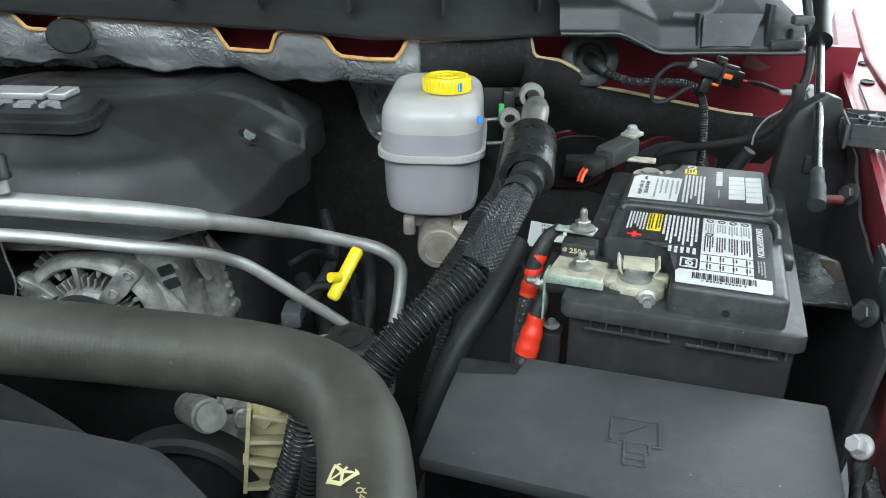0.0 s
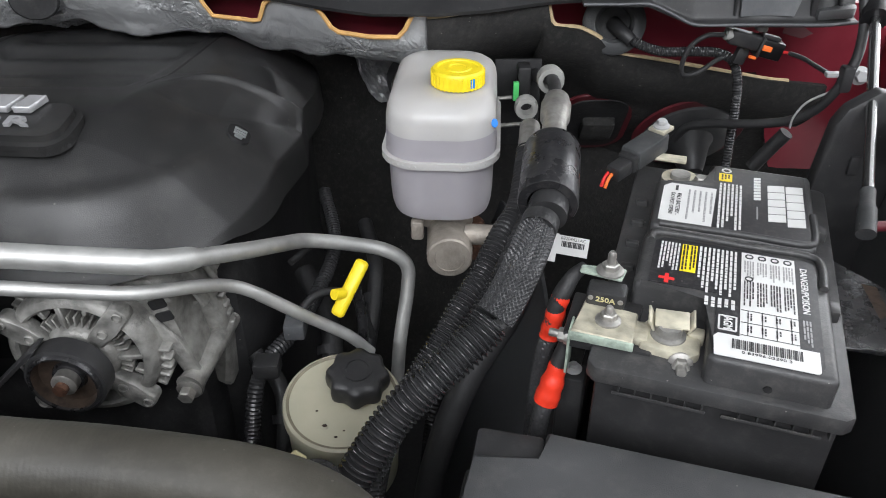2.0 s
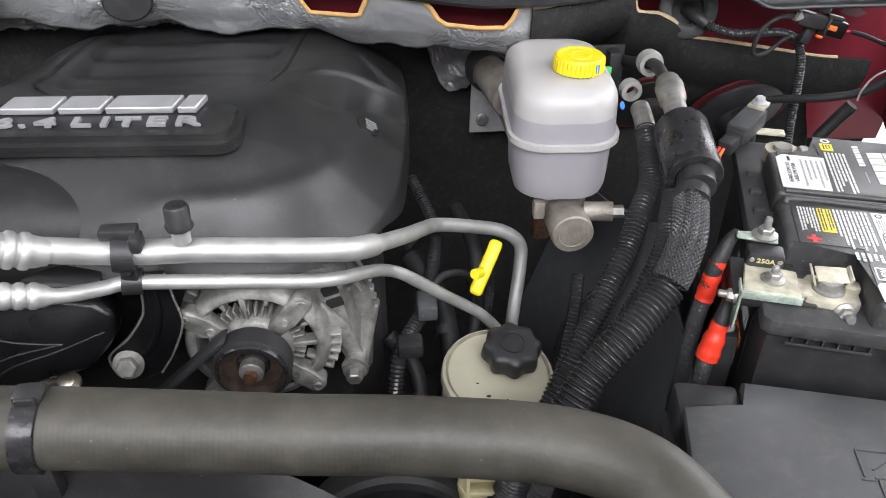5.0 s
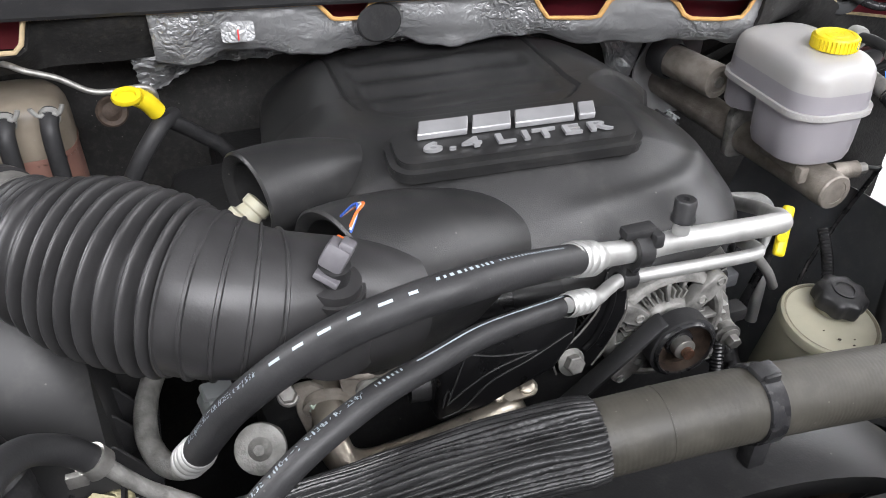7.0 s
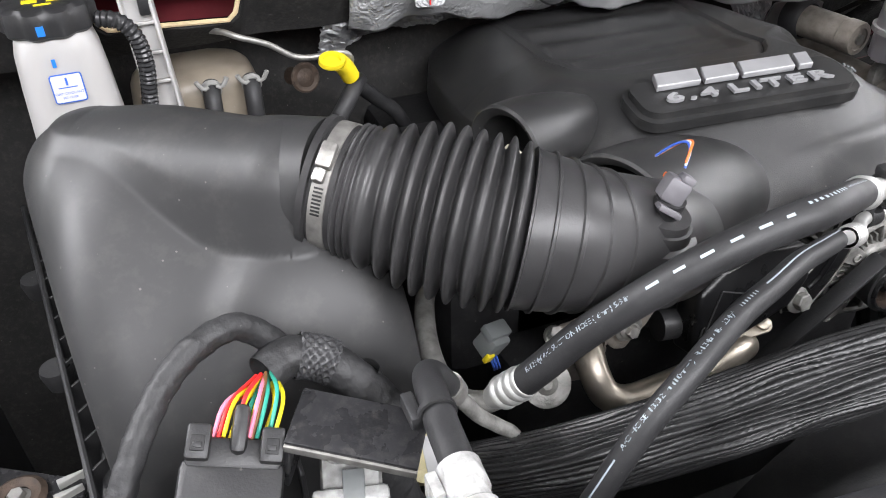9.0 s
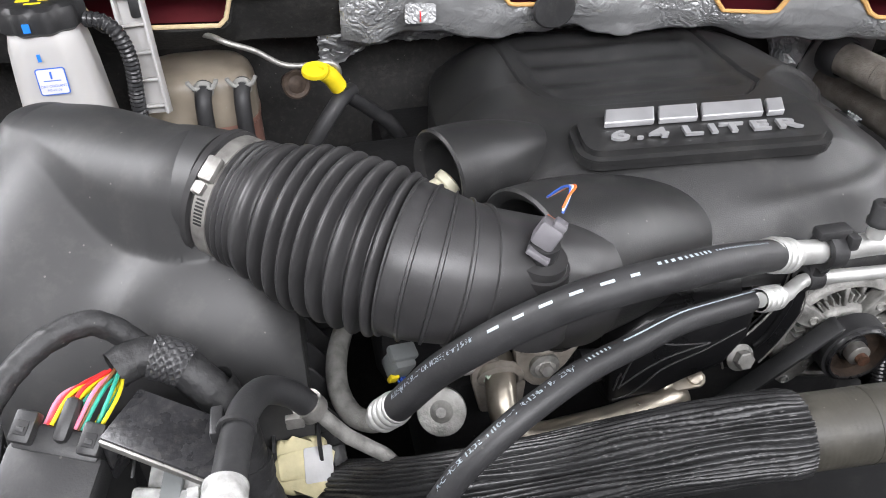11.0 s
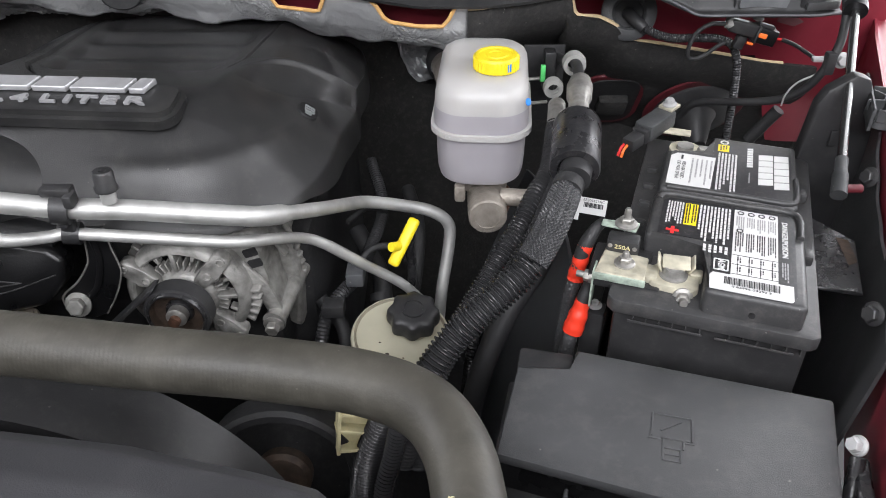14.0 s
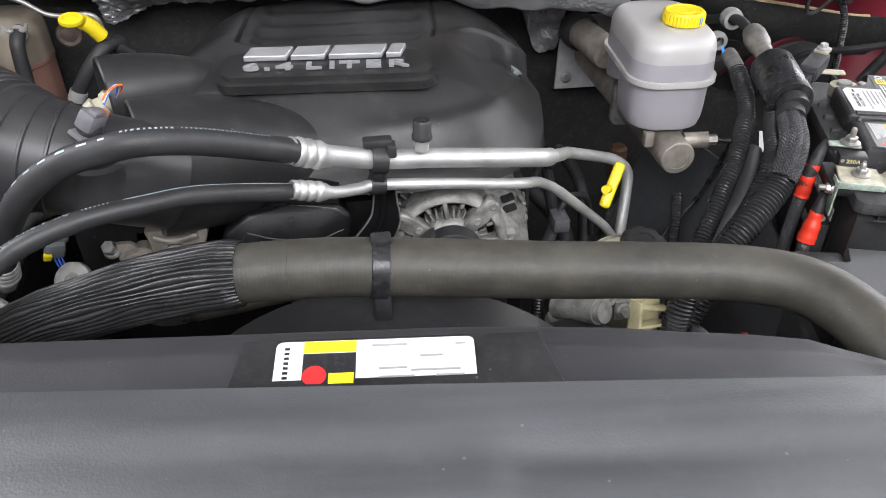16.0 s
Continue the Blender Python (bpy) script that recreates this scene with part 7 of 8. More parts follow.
    part("panel", sheet(lambda u, v: Vector(((-1.42 + 0.34 * v) + (2.0 - 0.66 * v) * u, 1.15 - 0.70 * v, 1.46 + 1.0 * v)), 20, 12, 0.03), "plastic", root)


fender()


# ---- wiring at the cowl ----
def cowl_wiring():
    root = thing("wiring_grommet", None, "faded black rubber grommet with corrugated wire loom in the cowl", "grommet")
    m = aim((0.176, 0.930, 1.318), (-0.1, -1, 0.35))
    part("flange", lathe([(0.034, 0), (0.0335, 0.004), (0.030, 0.0065), (0.021, 0.007), (0.018, 0.004), (0.017, -0.006)], 48, m), "bracket_plastic", root, "flat faded ring")
    part("bore", lathe([(0.0175, -0.004), (0, -0.004)], 32, m), "dark", root)
    part("neck", tube([(0.176, 0.935, 1.316), (0.184, 0.915, 1.312), (0.192, 0.908, 1.306)], lambda r, t: 0.0085 - 0.002 * r / t, 20), "rubber", root)
    part("loom", tube([(0.184, 0.916, 1.312), (0.200, 0.906, 1.303), (0.225, 0.903, 1.296), (0.26, 0.905, 1.295), (0.285, 0.906, 1.293), (0.302, 0.903, 1.285), (0.309, 0.895, 1.265), (0.311, 0.89, 1.235), (0.311, 0.885, 1.20), (0.308, 0.87, 1.15)], ribbed(0.0056, 0.0010, 0.0032), 18, 0.0006), "conduit", root)
    root = thing("wire_connector", None, "black inline wire connector with red lock tabs", "connector")
    p, q = Vector((0.284, 0.884, 1.319)), Vector((0.344, 0.884, 1.303))
    m = Matrix.Translation((p + q) / 2) @ pose(0, 0, 0, 0, 15, 0)
    part("plug_half", box(0.034, 0.015, 0.016, (-0.013, 0.001, 0.001), 0.003, 3, m=m), "plastic", root)
    part("socket_half", box(0.026, 0.018, 0.019, (0.016, 0, -0.001), 0.002, 2, m=m), "gloss_black", root)
    part("rim", box(0.003, 0.020, 0.021, (0.004, 0, -0.001), 0.0008, 1, m=m), "plastic", root)
    part("latch", box(0.020, 0.008, 0.004, (0.012, -0.002, 0.0105), 0.001, m=m), "plastic", root)
    part("seal", lathe([(0.0065, -0.003), (0.0065, 0.004), (0.003, 0.005)], 18, m @ aim((-0.030, 0, 0.002), (-1, 0, 0))), "grommet", root, "pale wire seal")
    part("lock", box(0.010, 0.004, 0.0055, (0.010, -0.0095, 0.000), 0.001, m=m), "orange", root, "red lock tab")
    part("lock", box(0.008, 0.004, 0.003, (0.000, -0.0085, -0.0125), 0.001, m=m), "orange", root, "red lock tab")
    part("mount", box(0.012, 0.010, 0.020, (-0.006, 0.006, -0.016), 0.002, m=m), "plastic", root)
    part("button", lathe([(0, 0.003), (0.006, 0.003), (0.007, 0), (0.006, -0.003)], 20, m @ Matrix.Translation((0.004, 0.010, 0.014))), "grommet", root, "pale push button")
    part("wire", tube([(0.280, 0.884, 1.320), (0.262, 0.882, 1.320), (0.248, 0.884, 1.308), (0.243, 0.886, 1.290), (0.246, 0.888, 1.276), (0.262, 0.892, 1.276), (0.282, 0.900, 1.286), (0.292, 0.903, 1.290)], 0.0026, 10), "tape", root, "taped wire loop")
    part("wire", tube([(0.283, 0.884, 1.3195), (0.276, 0.883, 1.3205)], 0.0016, 8, 0.002), "wire_red", root)
    part("wire", tube([(0.345, 0.882, 1.302), (0.354, 0.875, 1.302)], 0.0016, 8, 0.002), "wire_red", root)
    part("wire", tube([(0.350, 0.878, 1.302), (0.357, 0.86, 1.303), (0.360, 0.835, 1.304), (0.362, 0.815, 1.305)], 0.0024, 10), "tape", root)
    part("ring_terminal", box(0.014, 0.008, 0.005, (0.364, 0.809, 1.306), 0.0015), "plate_pale", root, "bare ring terminal")
    root = thing("hood_cable", None, "black release cable looped along the fender", "cable")
    part("cable", tube([(0.384, 0.850, 1.40), (0.386, 0.836, 1.375), (0.387, 0.822, 1.350), (0.382, 0.808, 1.325), (0.374, 0.803, 1.305), (0.366, 0.805, 1.285), (0.357, 0.812, 1.267), (0.342, 0.825, 1.251), (0.322, 0.842, 1.240), (0.300, 0.865, 1.229), (0.285, 0.89, 1.218), (0.270, 0.91, 1.205), (0.262, 0.93, 1.18)], 0.0048, 16), "rubber", root)
    part("clamp", box(0.012, 0.012, 0.026, (0.374, 0.803, 1.304), 0.003), "rubber", root, "rubber clamp")
    part("clamp_bolt", hexbolt(0.006, 0.007, 0.009, aim((0.388, 0.806, 1.306), (-0.1, -1, 0.2))), "plate_pale", root, "pale flange bolt")
    part("upper_clip", box(0.022, 0.014, 0.010, (0.380, 0.838, 1.376), 0.003), "grey_plastic", root)
    part("zip_tail", tube([(0.366, 0.806, 1.290), (0.350, 0.815, 1.275), (0.342, 0.818, 1.258), (0.342, 0.82, 1.245)], 0.0012, 6), "plate_pale", root, "stray pale wire")
    part("sleeve", tube([(0.345, 0.83, 1.235), (0.335, 0.835, 1.215), (0.322, 0.84, 1.19)], 0.0075, 16), "tape", root, "taped branch")
    # pass-through with a red rim
    root = thing("firewall_port", None, "maroon rimmed opening in the firewall with a black vent block", "opening", kind="structure")
    m = aim((0.184, 1.020, 1.163), (0, -1, -0.72))
    ring = prism(rounded(0.092, 0.132, 0.030, 8), 0, 0.004, 0.0015, 1, m)
    part("rim", ring, "maroon_shaded", root, "maroon painted rim")
    part("void", prism(rounded(0.076, 0.114, 0.024, 8), 0.0035, 0.006, 0.0008, 1, m), "dark", root, "dark opening")
    part("block", box(0.042, 0.040, 0.016, (0.004, -0.002, 0.010), 0.004, m=m), "felt", root, "grey foam block inside")
    m = aim((0.305, 1.012, 1.150), (0, -1, -0.72))
    part("rim", lathe([(0.056, 0), (0.068, 0), (0.070, 0.002), (0.068, 0.004), (0.058, 0.004)], 48, m @ Matrix.Diagonal((1, 1.2, 1, 1))), "maroon_shaded", root, "maroon painted rim")
    part("cap", lathe([(0.058, 0), (0.058, 0.008), (0.052, 0.014), (0.030, 0.017), (0.024, 0.026), (0.016, 0.050), (0.012, 0.060), (0, 0.060)], 48, m @ Matrix.Diagonal((1, 1.2, 1, 1))), "rubber", root, "round black rubber plug with a stepped boot")
    root = thing("brake_wires", None, "green and black small connectors behind the reservoir", "connector")
    part("body", box(0.014, 0.02, 0.05, (0.075, 0.87, 1.27), 0.003), "plastic", root)
    part("tab", box(0.006, 0.006, 0.02, (0.066, 0.855, 1.272), 0.001), "green", root, "green tab")


cowl_wiring()


# ---- coolant tanks and transmission dipstick ----
def coolant_side():
    root = thing("coolant_bottle", None, "white coolant bottle with a black lobed cap and label", "bottle")
    B = Matrix.Translation((-0.962, 0.905, 0)) @ pose(0, 0, 0, 0, 0, 2)
    own = bmesh.new()
    prev = None
    for w, h, z in ((0.055, 0.055, 1.388), (0.062, 0.06, 1.387), (0.072, 0.066, 1.382), (0.080, 0.07, 1.368), (0.086, 0.074, 1.34), (0.095, 0.085, 1.28), (0.105, 0.10, 1.20), (0.11, 0.11, 1.10)):
        row = [own.verts.new((x, y, z)) for x, y in rounded(w, h, min(w, h) * 0.35, 6)]
        if prev:
            for k in range(len(row)):
                own.faces.new((prev[k], prev[(k + 1) % len(row)], row[(k + 1) % len(row)], row[k]))
        else:
            own.faces.new(row)
        prev = row
    own.faces.new(prev[::-1])
    part("body", own, "white_tank", root).matrix_local = B @ Matrix.Diagonal((0.86, 0.95, 1, 1))
    own = bmesh.new()
    n, prev = 72, None
    for r, z in ((0.018, 1.409), (0.032, 1.409), (0.0365, 1.406), (0.038, 1.400), (0.0375, 1.387), (0.034, 1.384)):
        row = [own.verts.new((r * (1 + (0.05 * math.cos(10 * 2 * math.pi * k / n) if r > 0.033 else 0)) * math.cos(2 * math.pi * k / n), r * (1 + (0.05 * math.cos(10 * 2 * math.pi * k / n) if r > 0.033 else 0)) * math.sin(2 * math.pi * k / n), z)) for k in range(n)]
        if prev:
            for k in range(n):
                own.faces.new((prev[k], prev[(k + 1) % n], row[(k + 1) % n], row[k]))
        else:
            own.faces.new(row)
        prev = row
    part("cap", own, "plastic", root, "lobed black screw cap").matrix_local = B
    for x, y, w, h in ((-0.010, -0.006, 0.012, 0.008), (0.008, -0.006, 0.010, 0.009), (0.0, 0.008, 0.026, 0.008), (0.0, -0.018, 0.014, 0.003)):
        part("cap_symbol", box(w, h, 0.0006, (x, y, 1.4093), 0, m=B), "yellow", root, "yellow warning symbol")
    L = B @ aim((0.001, -0.0372, 1.343), (0, -1, 0.11)) @ Matrix.Scale(0.84, 4)
    lab = part("label", prism(rounded(0.031, 0.030, 0.003, 3), 0, 0.0006, 0, 1, L), "label_blue", root, "white label with a blue border")
    part("label_face", prism(rounded(0.0285, 0.0275, 0.002, 3), 0.0005, 0.0009, 0, 1, L), "label_white", lab)
    part("label_words", lettering("OAT COOLANT", 0.0038, 0.0001, L @ Matrix.Translation((0, -0.005, 0.001))), "label_blue", lab, "small words OAT COOLANT")
    part("label_words", lettering("MS-12106", 0.0036, 0.0001, L @ Matrix.Translation((0, -0.0095, 0.001))), "label_blue", lab)
    part("label_bar", box(0.002, 0.008, 0.0003, (0, 0.007, 0.001), 0, m=L), "label_blue", lab)
    part("label_bar", box(0.018, 0.001, 0.0003, (0, 0.001, 0.001), 0, m=L), "label_blue", lab)
    part("paint_mark", box(0.003, 0.0008, 0.007, (-0.004, -0.0375, 1.366), 0, m=B), "mark_blue", root, "blue paint mark")
    part("paint_mark", box(0.006, 0.0015, 0.008, (-0.006, -0.0385, 1.394), 0, m=B), "mark_blue", root)
    root = thing("vent_hose", None, "black corrugated vent hose beside the coolant bottle", "hose")
    part("hose", tube([(-0.925, 0.90, 1.388), (-0.908, 0.895, 1.385), (-0.897, 0.895, 1.37), (-0.894, 0.90, 1.34), (-0.90, 0.91, 1.29), (-0.90, 0.92, 1.24)], ribbed(0.0078, 0.0014, 0.0048), 18, 0.001), "conduit", root)
    root = thing("bottle_bracket", None, "white translucent ladder-shaped plastic bracket", "bracket")
    m = Matrix.Translation((-0.888, 0.928, 1.343)) @ pose(0, 0, 0, -12, 0, -14)
    for s in (-1, 1):
        part("rail", box(0.003, 0.012, 0.13, (s * 0.0135, 0, 0), 0.001, m=m @ pose(0, 0, 0, 0, -6, 0)), "white_tank", root)
    part("web", box(0.027, 0.003, 0.13, (0, 0.004, 0), 0.001, m=m @ pose(0, 0, 0, 0, -6, 0)), "white_tank", root)
    for i in range(5):
        part("rung", box(0.027, 0.012, 0.003, (0, 0, -0.056 + 0.027 * i), 0.0006, m=m @ pose(0, 0, 0, 0, -6, 0)), "white_tank", root)
    root = thing("wiring_clip", None, "black wire loom clipped near the coolant bottle cap", "wire loom")
    part("loom", tube([(-0.95, 0.95, 1.43), (-0.92, 0.945, 1.42), (-0.895, 0.94, 1.405), (-0.885, 0.935, 1.39)], 0.004, 10), "rubber", root)
    part("clip", box(0.010, 0.010, 0.02, (-0.884, 0.933, 1.385), 0.002), "plastic", root)

    root = thing("expansion_tank", None, "yellowed translucent tank stained by red coolant", "tank")
    own = bmesh.new()
    prev = None
    out = rounded(0.132, 0.10, 0.04, 10)
    for s, z in ((0.5, 1.296), (0.70, 1.2945), (0.84, 1.291), (0.93, 1.285), (0.98, 1.277), (1.0, 1.266), (1.0, 1.235)):
        row = [own.verts.new((-0.852 + x * s, 1.005 + y * s, z)) for x, y in out]
        if prev:
            for k in range(len(row)):
                own.faces.new((prev[k], prev[(k + 1) % len(row)], row[(k + 1) % len(row)], row[k]))
        else:
            own.faces.new(row)
        prev = row
    part("upper_body", own, "tank_aged", root)
    part("seam", prism([(-0.852 + x * 1.012, 1.005 + y * 1.012) for x, y in out], 1.231, 1.236, 0.002, 1), "tank_stain", root)
    part("lower_body", prism([(-0.852 + x * 0.99, 1.005 + y * 0.99) for x, y in out], 1.10, 1.232, 0.004, 1), "tank_stain", root, "red coolant stained lower half")
    for x in (-0.838, -0.797):
        r2 = thing("tank_hose", None, "black rubber hose with a white spring clip on the tank", "hose", "tank hoses")
        part("hose", tube([(x, 0.958, 1.286), (x - 0.002, 0.944, 1.280), (x - 0.003, 0.936, 1.262), (x - 0.004, 0.932, 1.20), (x - 0.004, 0.93, 1.1)], 0.009, 16), "rubber", r2)
        part("clip_band", lathe([(0.009, -0.003), (0.0106, -0.003), (0.0106, 0.003), (0.009, 0.003)], 24, aim((x - 0.001, 0.952, 1.284), (0, -1, -0.4))), "grommet", r2, "white spring clip")
        for s in (-1, 1):
            part("clip_ear", tube([(x + s * 0.004, 0.944, 1.291), (x + s * 0.009, 0.943, 1.289), (x + s * 0.014, 0.942, 1.296), (x + s * 0.015, 0.942, 1.299)], 0.0024, 8), "grommet", r2)

    root = thing("transmission_dipstick", None, "yellow transmission dipstick loop on a black tube", "dipstick")
    m = aim((-0.719, 0.915, 1.309), (0.15, -0.35, 1)) @ Matrix.Scale(0.78, 4)
    part("loop", lathe([(0.011, -0.003), (0.0165, -0.003), (0.0175, 0), (0.0165, 0.004), (0.0115, 0.004), (0.0108, 0.0)], 32, m @ Matrix.Diagonal((1.1, 0.9, 1, 1))), "yellow", root)
    part("web", lathe([(0, -0.002), (0.0112, -0.002), (0.0112, -0.0005), (0, -0.0005)], 24, m), "yellow", root)
    part("neck", tube([(-0.710, 0.925, 1.303), (-0.702, 0.932, 1.293), (-0.695, 0.938, 1.279)], 0.0098, 20), "yellow", root)
    part("tube", tube([(-0.698, 0.937, 1.282), (-0.685, 0.95, 1.262), (-0.66, 0.965, 1.235), (-0.63, 0.975, 1.20), (-0.60, 0.985, 1.12)], 0.0085, 16), "dark", root, "black guide tube")
    root = thing("heater_hose", None, "black rubber hose with a metal sleeve near the firewall", "hose")
    part("hose", tube([(-0.680, 0.962, 1.262), (-0.692, 0.938, 1.266), (-0.703, 0.926, 1.258), (-0.719, 0.920, 1.239), (-0.733, 0.918, 1.218), (-0.742, 0.916, 1.20), (-0.75, 0.91, 1.12)], 0.0092, 20), "rubber", root)
    part("sleeve", tube([(-0.735, 0.918, 1.215), (-0.741, 0.916, 1.203)], 0.0112, 18), "grommet", root)
    root = thing("heater_pipe", None, "bare bent metal pipe in front of the firewall", "pipe")
    part("pipe", tube([(-0.835, 0.975, 1.338), (-0.818, 0.945, 1.344), (-0.804, 0.935, 1.340), (-0.778, 0.935, 1.329), (-0.753, 0.935, 1.312), (-0.731, 0.935, 1.308), (-0.705, 0.935, 1.309), (-0.694, 0.936, 1.302), (-0.693, 0.942, 1.288), (-0.693, 0.96, 1.25)], 0.0031, 14), "steel", root)
    part("fitting", lathe([(0.010, -0.03), (0.010, 0.0), (0.0155, 0.002), (0.0165, 0.006), (0.0145, 0.008), (0.010, 0.007), (0, 0.012)], 32, aim((-0.741, 0.965, 1.275), (0.25, -1, 0.3))), "rust_dark", root, "dull round fitting")
    # grey-green breather fitting in the snout
    root = thing("breather_fitting", None, "pale green plastic breather fitting in the cover's snout", "fitting")
    m = aim((-0.646, 0.670, 1.290), (0.75, 0.25, 0.5)) @ Matrix.Scale(0.82, 4)
    part("fitting", lathe([(0.010, 0), (0.017, 0.001), (0.018, 0.012), (0.014, 0.014), (0.012, 0.022), (0.0145, 0.024), (0.0145, 0.032), (0.008, 0.034)], 28, m), "cream", root)


coolant_side()


# ---- engine front between the lines ----
def engine_front():
    root = thing("engine_block", None, "dirty black and grey engine block below the cover", "engine")
    part("block", box(0.46, 0.44, 0.40, (-0.42, 0.87, 0.98), 0.02), "dark", root)
    part("front_case", box(0.44, 0.06, 0.34, (-0.44, 0.64, 0.96), 0.02), "dark", root)
    part("head", box(0.20, 0.30, 0.12, (-0.60, 0.80, 1.15), 0.02), "dark", root)
    root = thing("throttle_body", None, "cast aluminium throttle body under the intake elbow", "throttle body")
    part("body", prism([(-0.599, 1.212), (-0.537, 1.210), (-0.541, 1.196), (-0.552, 1.180), (-0.569, 1.157), (-0.580, 1.160), (-0.592, 1.174), (-0.594, 1.192)], -0.004, 0.012, 0.003, 2, Matrix.Translation((0, 0.582, 0)) @ pose(0, 0, 0, 90, 0, 0)), "cast_brown", root, "cast flange")
    part("lug", lathe([(0.0125, 0.010), (0.0125, 0.016), (0.010, 0.017), (0, 0.017)], 24, aim((-0.571, 0.582, 1.184), (0, -1, 0))), "alu", root)
    part("rib", tube([(-0.590, 0.571, 1.204), (-0.572, 0.569, 1.200), (-0.548, 0.570, 1.204)], 0.004, 10), "cast_brown", root)
    part("motor", tube([(-0.54, 0.57, 1.175), (-0.495, 0.565, 1.172)], 0.014, 20), "plastic", root)
    part("bolt", hexbolt(0.006, 0.007, 0.009, aim((-0.571, 0.566, 1.184), (0, -1, 0.3))), "steel", root)
    root = thing("valve_cover", None, "ribbed black plastic front cover with a triangular recess", "engine cover")
    m = Matrix.Translation((-0.465, 0.545, 1.195)) @ pose(0, 0, 0, 76, 0, 2)
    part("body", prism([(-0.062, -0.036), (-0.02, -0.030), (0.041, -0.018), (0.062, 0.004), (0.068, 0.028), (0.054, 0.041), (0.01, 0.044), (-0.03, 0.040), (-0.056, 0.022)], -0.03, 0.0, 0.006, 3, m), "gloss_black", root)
    # Ribs get a lighter black than the body, as its thin highlights.
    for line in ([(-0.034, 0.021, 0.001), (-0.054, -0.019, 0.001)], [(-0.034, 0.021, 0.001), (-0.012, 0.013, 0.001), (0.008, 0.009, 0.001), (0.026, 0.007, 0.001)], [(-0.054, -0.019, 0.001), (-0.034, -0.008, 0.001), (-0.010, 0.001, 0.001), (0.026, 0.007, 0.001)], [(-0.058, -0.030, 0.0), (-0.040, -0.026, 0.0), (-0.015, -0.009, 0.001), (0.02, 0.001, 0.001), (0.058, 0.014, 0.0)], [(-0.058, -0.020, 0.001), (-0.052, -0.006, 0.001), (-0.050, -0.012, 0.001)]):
        part("rib", tube(line, 0.0008, 8, m=m), "plastic", root, "raised moulded rib, lightened as a highlight")
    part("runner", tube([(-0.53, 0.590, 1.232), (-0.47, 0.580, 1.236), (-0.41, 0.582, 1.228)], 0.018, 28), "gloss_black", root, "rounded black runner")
    root = thing("coolant_outlet", None, "dull bent metal coolant pipe at the engine front", "pipe")
    part("pipe", tube([(-0.604, 0.592, 1.178), (-0.607, 0.570, 1.172), (-0.609, 0.553, 1.160), (-0.604, 0.540, 1.146), (-0.588, 0.532, 1.141), (-0.56, 0.529, 1.145), (-0.52, 0.529, 1.150), (-0.488, 0.534, 1.152), (-0.462, 0.545, 1.145), (-0.45, 0.56, 1.12)], 0.0128, 28), "pipe_brown", root)
    part("flange", prism([(-0.630, 1.196), (-0.616, 1.196), (-0.592, 1.176), (-0.582, 1.158), (-0.584, 1.136), (-0.596, 1.126), (-0.622, 1.130), (-0.630, 1.168)], 0, 0.008, 0.003, 2, Matrix.Translation((0, 0.584, 0)) @ pose(0, 0, 0, 90, 0, 0)), "cast_brown", root, "cast flange")
    part("bolt", hexbolt(0.0065, 0.008, 0.010, aim((-0.614, 0.577, 1.178), (0, -1, 0.4))), "verdigris", root)
    part("ring", lathe([(0.0150, 0), (0.0195, 0), (0.0195, 0.006), (0.0150, 0.008)], 28, aim((-0.6055, 0.578, 1.174), (-0.1, -1, -0.3))), "cast_brown", root)
    root = thing("brass_lug", None, "worn brass-coloured lug at the engine front", "lug")
    part("strap", prism(rounded(0.046, 0.016, 0.007, 5), 0, 0.004, 0.001, 1, Matrix.Translation((-0.459, 0.548, 1.160)) @ pose(0, 0, 0, 24, 0, 0)), "pipe_brown", root)
    for x in (-0.473, -0.446):
        part("stud", lathe([(0.0065, 0.003), (0.0065, 0.007), (0.005, 0.008), (0, 0.008)], 18, Matrix.Translation((x, 0.548, 1.160)) @ pose(0, 0, 0, 24, 0, 0)), "pipe_brown", root)
    root = thing("freeze_cap", None, "round speckled grey metal cap at the engine front", "cap")
    part("disc", lathe([(0, 0.008), (0.004, 0.0078), (0.006, 0.006), (0.009, 0.0035), (0.0170, 0.0045), (0.0190, 0.0035), (0.0190, -0.0015), (0.009, -0.006), (0.009, -0.04)], 32, aim((-0.662, 0.54, 1.182), (-0.25, -0.75, 0.6))), "alu", root)
    for x, y, z in ((-0.634, 0.58, 1.187), (-0.50, 0.585, 1.19)):
        r2 = thing("stud_bolt", None, "plain zinc bolt on the engine front", "bolt", "engine front bolts")
        part("head", hexbolt(0.007, 0.012, 0.009, aim((x, y, z), (-0.1, -0.6, 0.8))), "steel", r2)
    root = thing("sensor_plug", None, "grey sensor plug with a yellow lock and blue wires", "connector")
    m = Matrix.Translation((-0.688, 0.585, 1.196)) @ pose(0, 0, 0, 25, 15, 20) @ Matrix.Scale(0.8, 4)
    part("body", box(0.024, 0.024, 0.028, (0, 0, 0), 0.004, m=m), "grey_conn", root)
    part("cap", box(0.030, 0.018, 0.010, (0, 0.004, 0.014), 0.003, m=m), "grey_conn", root)
    part("lock", box(0.010, 0.006, 0.012, (-0.008, -0.012, -0.008), 0.002, m=m), "yellow", root, "yellow lock tab")
    for i in range(3):
        part("wire", tube([(0.0 + 0.004 * i, -0.01, -0.014), (0.006 + 0.004 * i, -0.018, -0.024), (0.02 + 0.004 * i, -0.016, -0.04)], 0.0014, 8, 0.003, m=m), "wire_blue", root)
    root = thing("pulley_wheel", None, "large black belt pulley deep below the hose", "pulley")
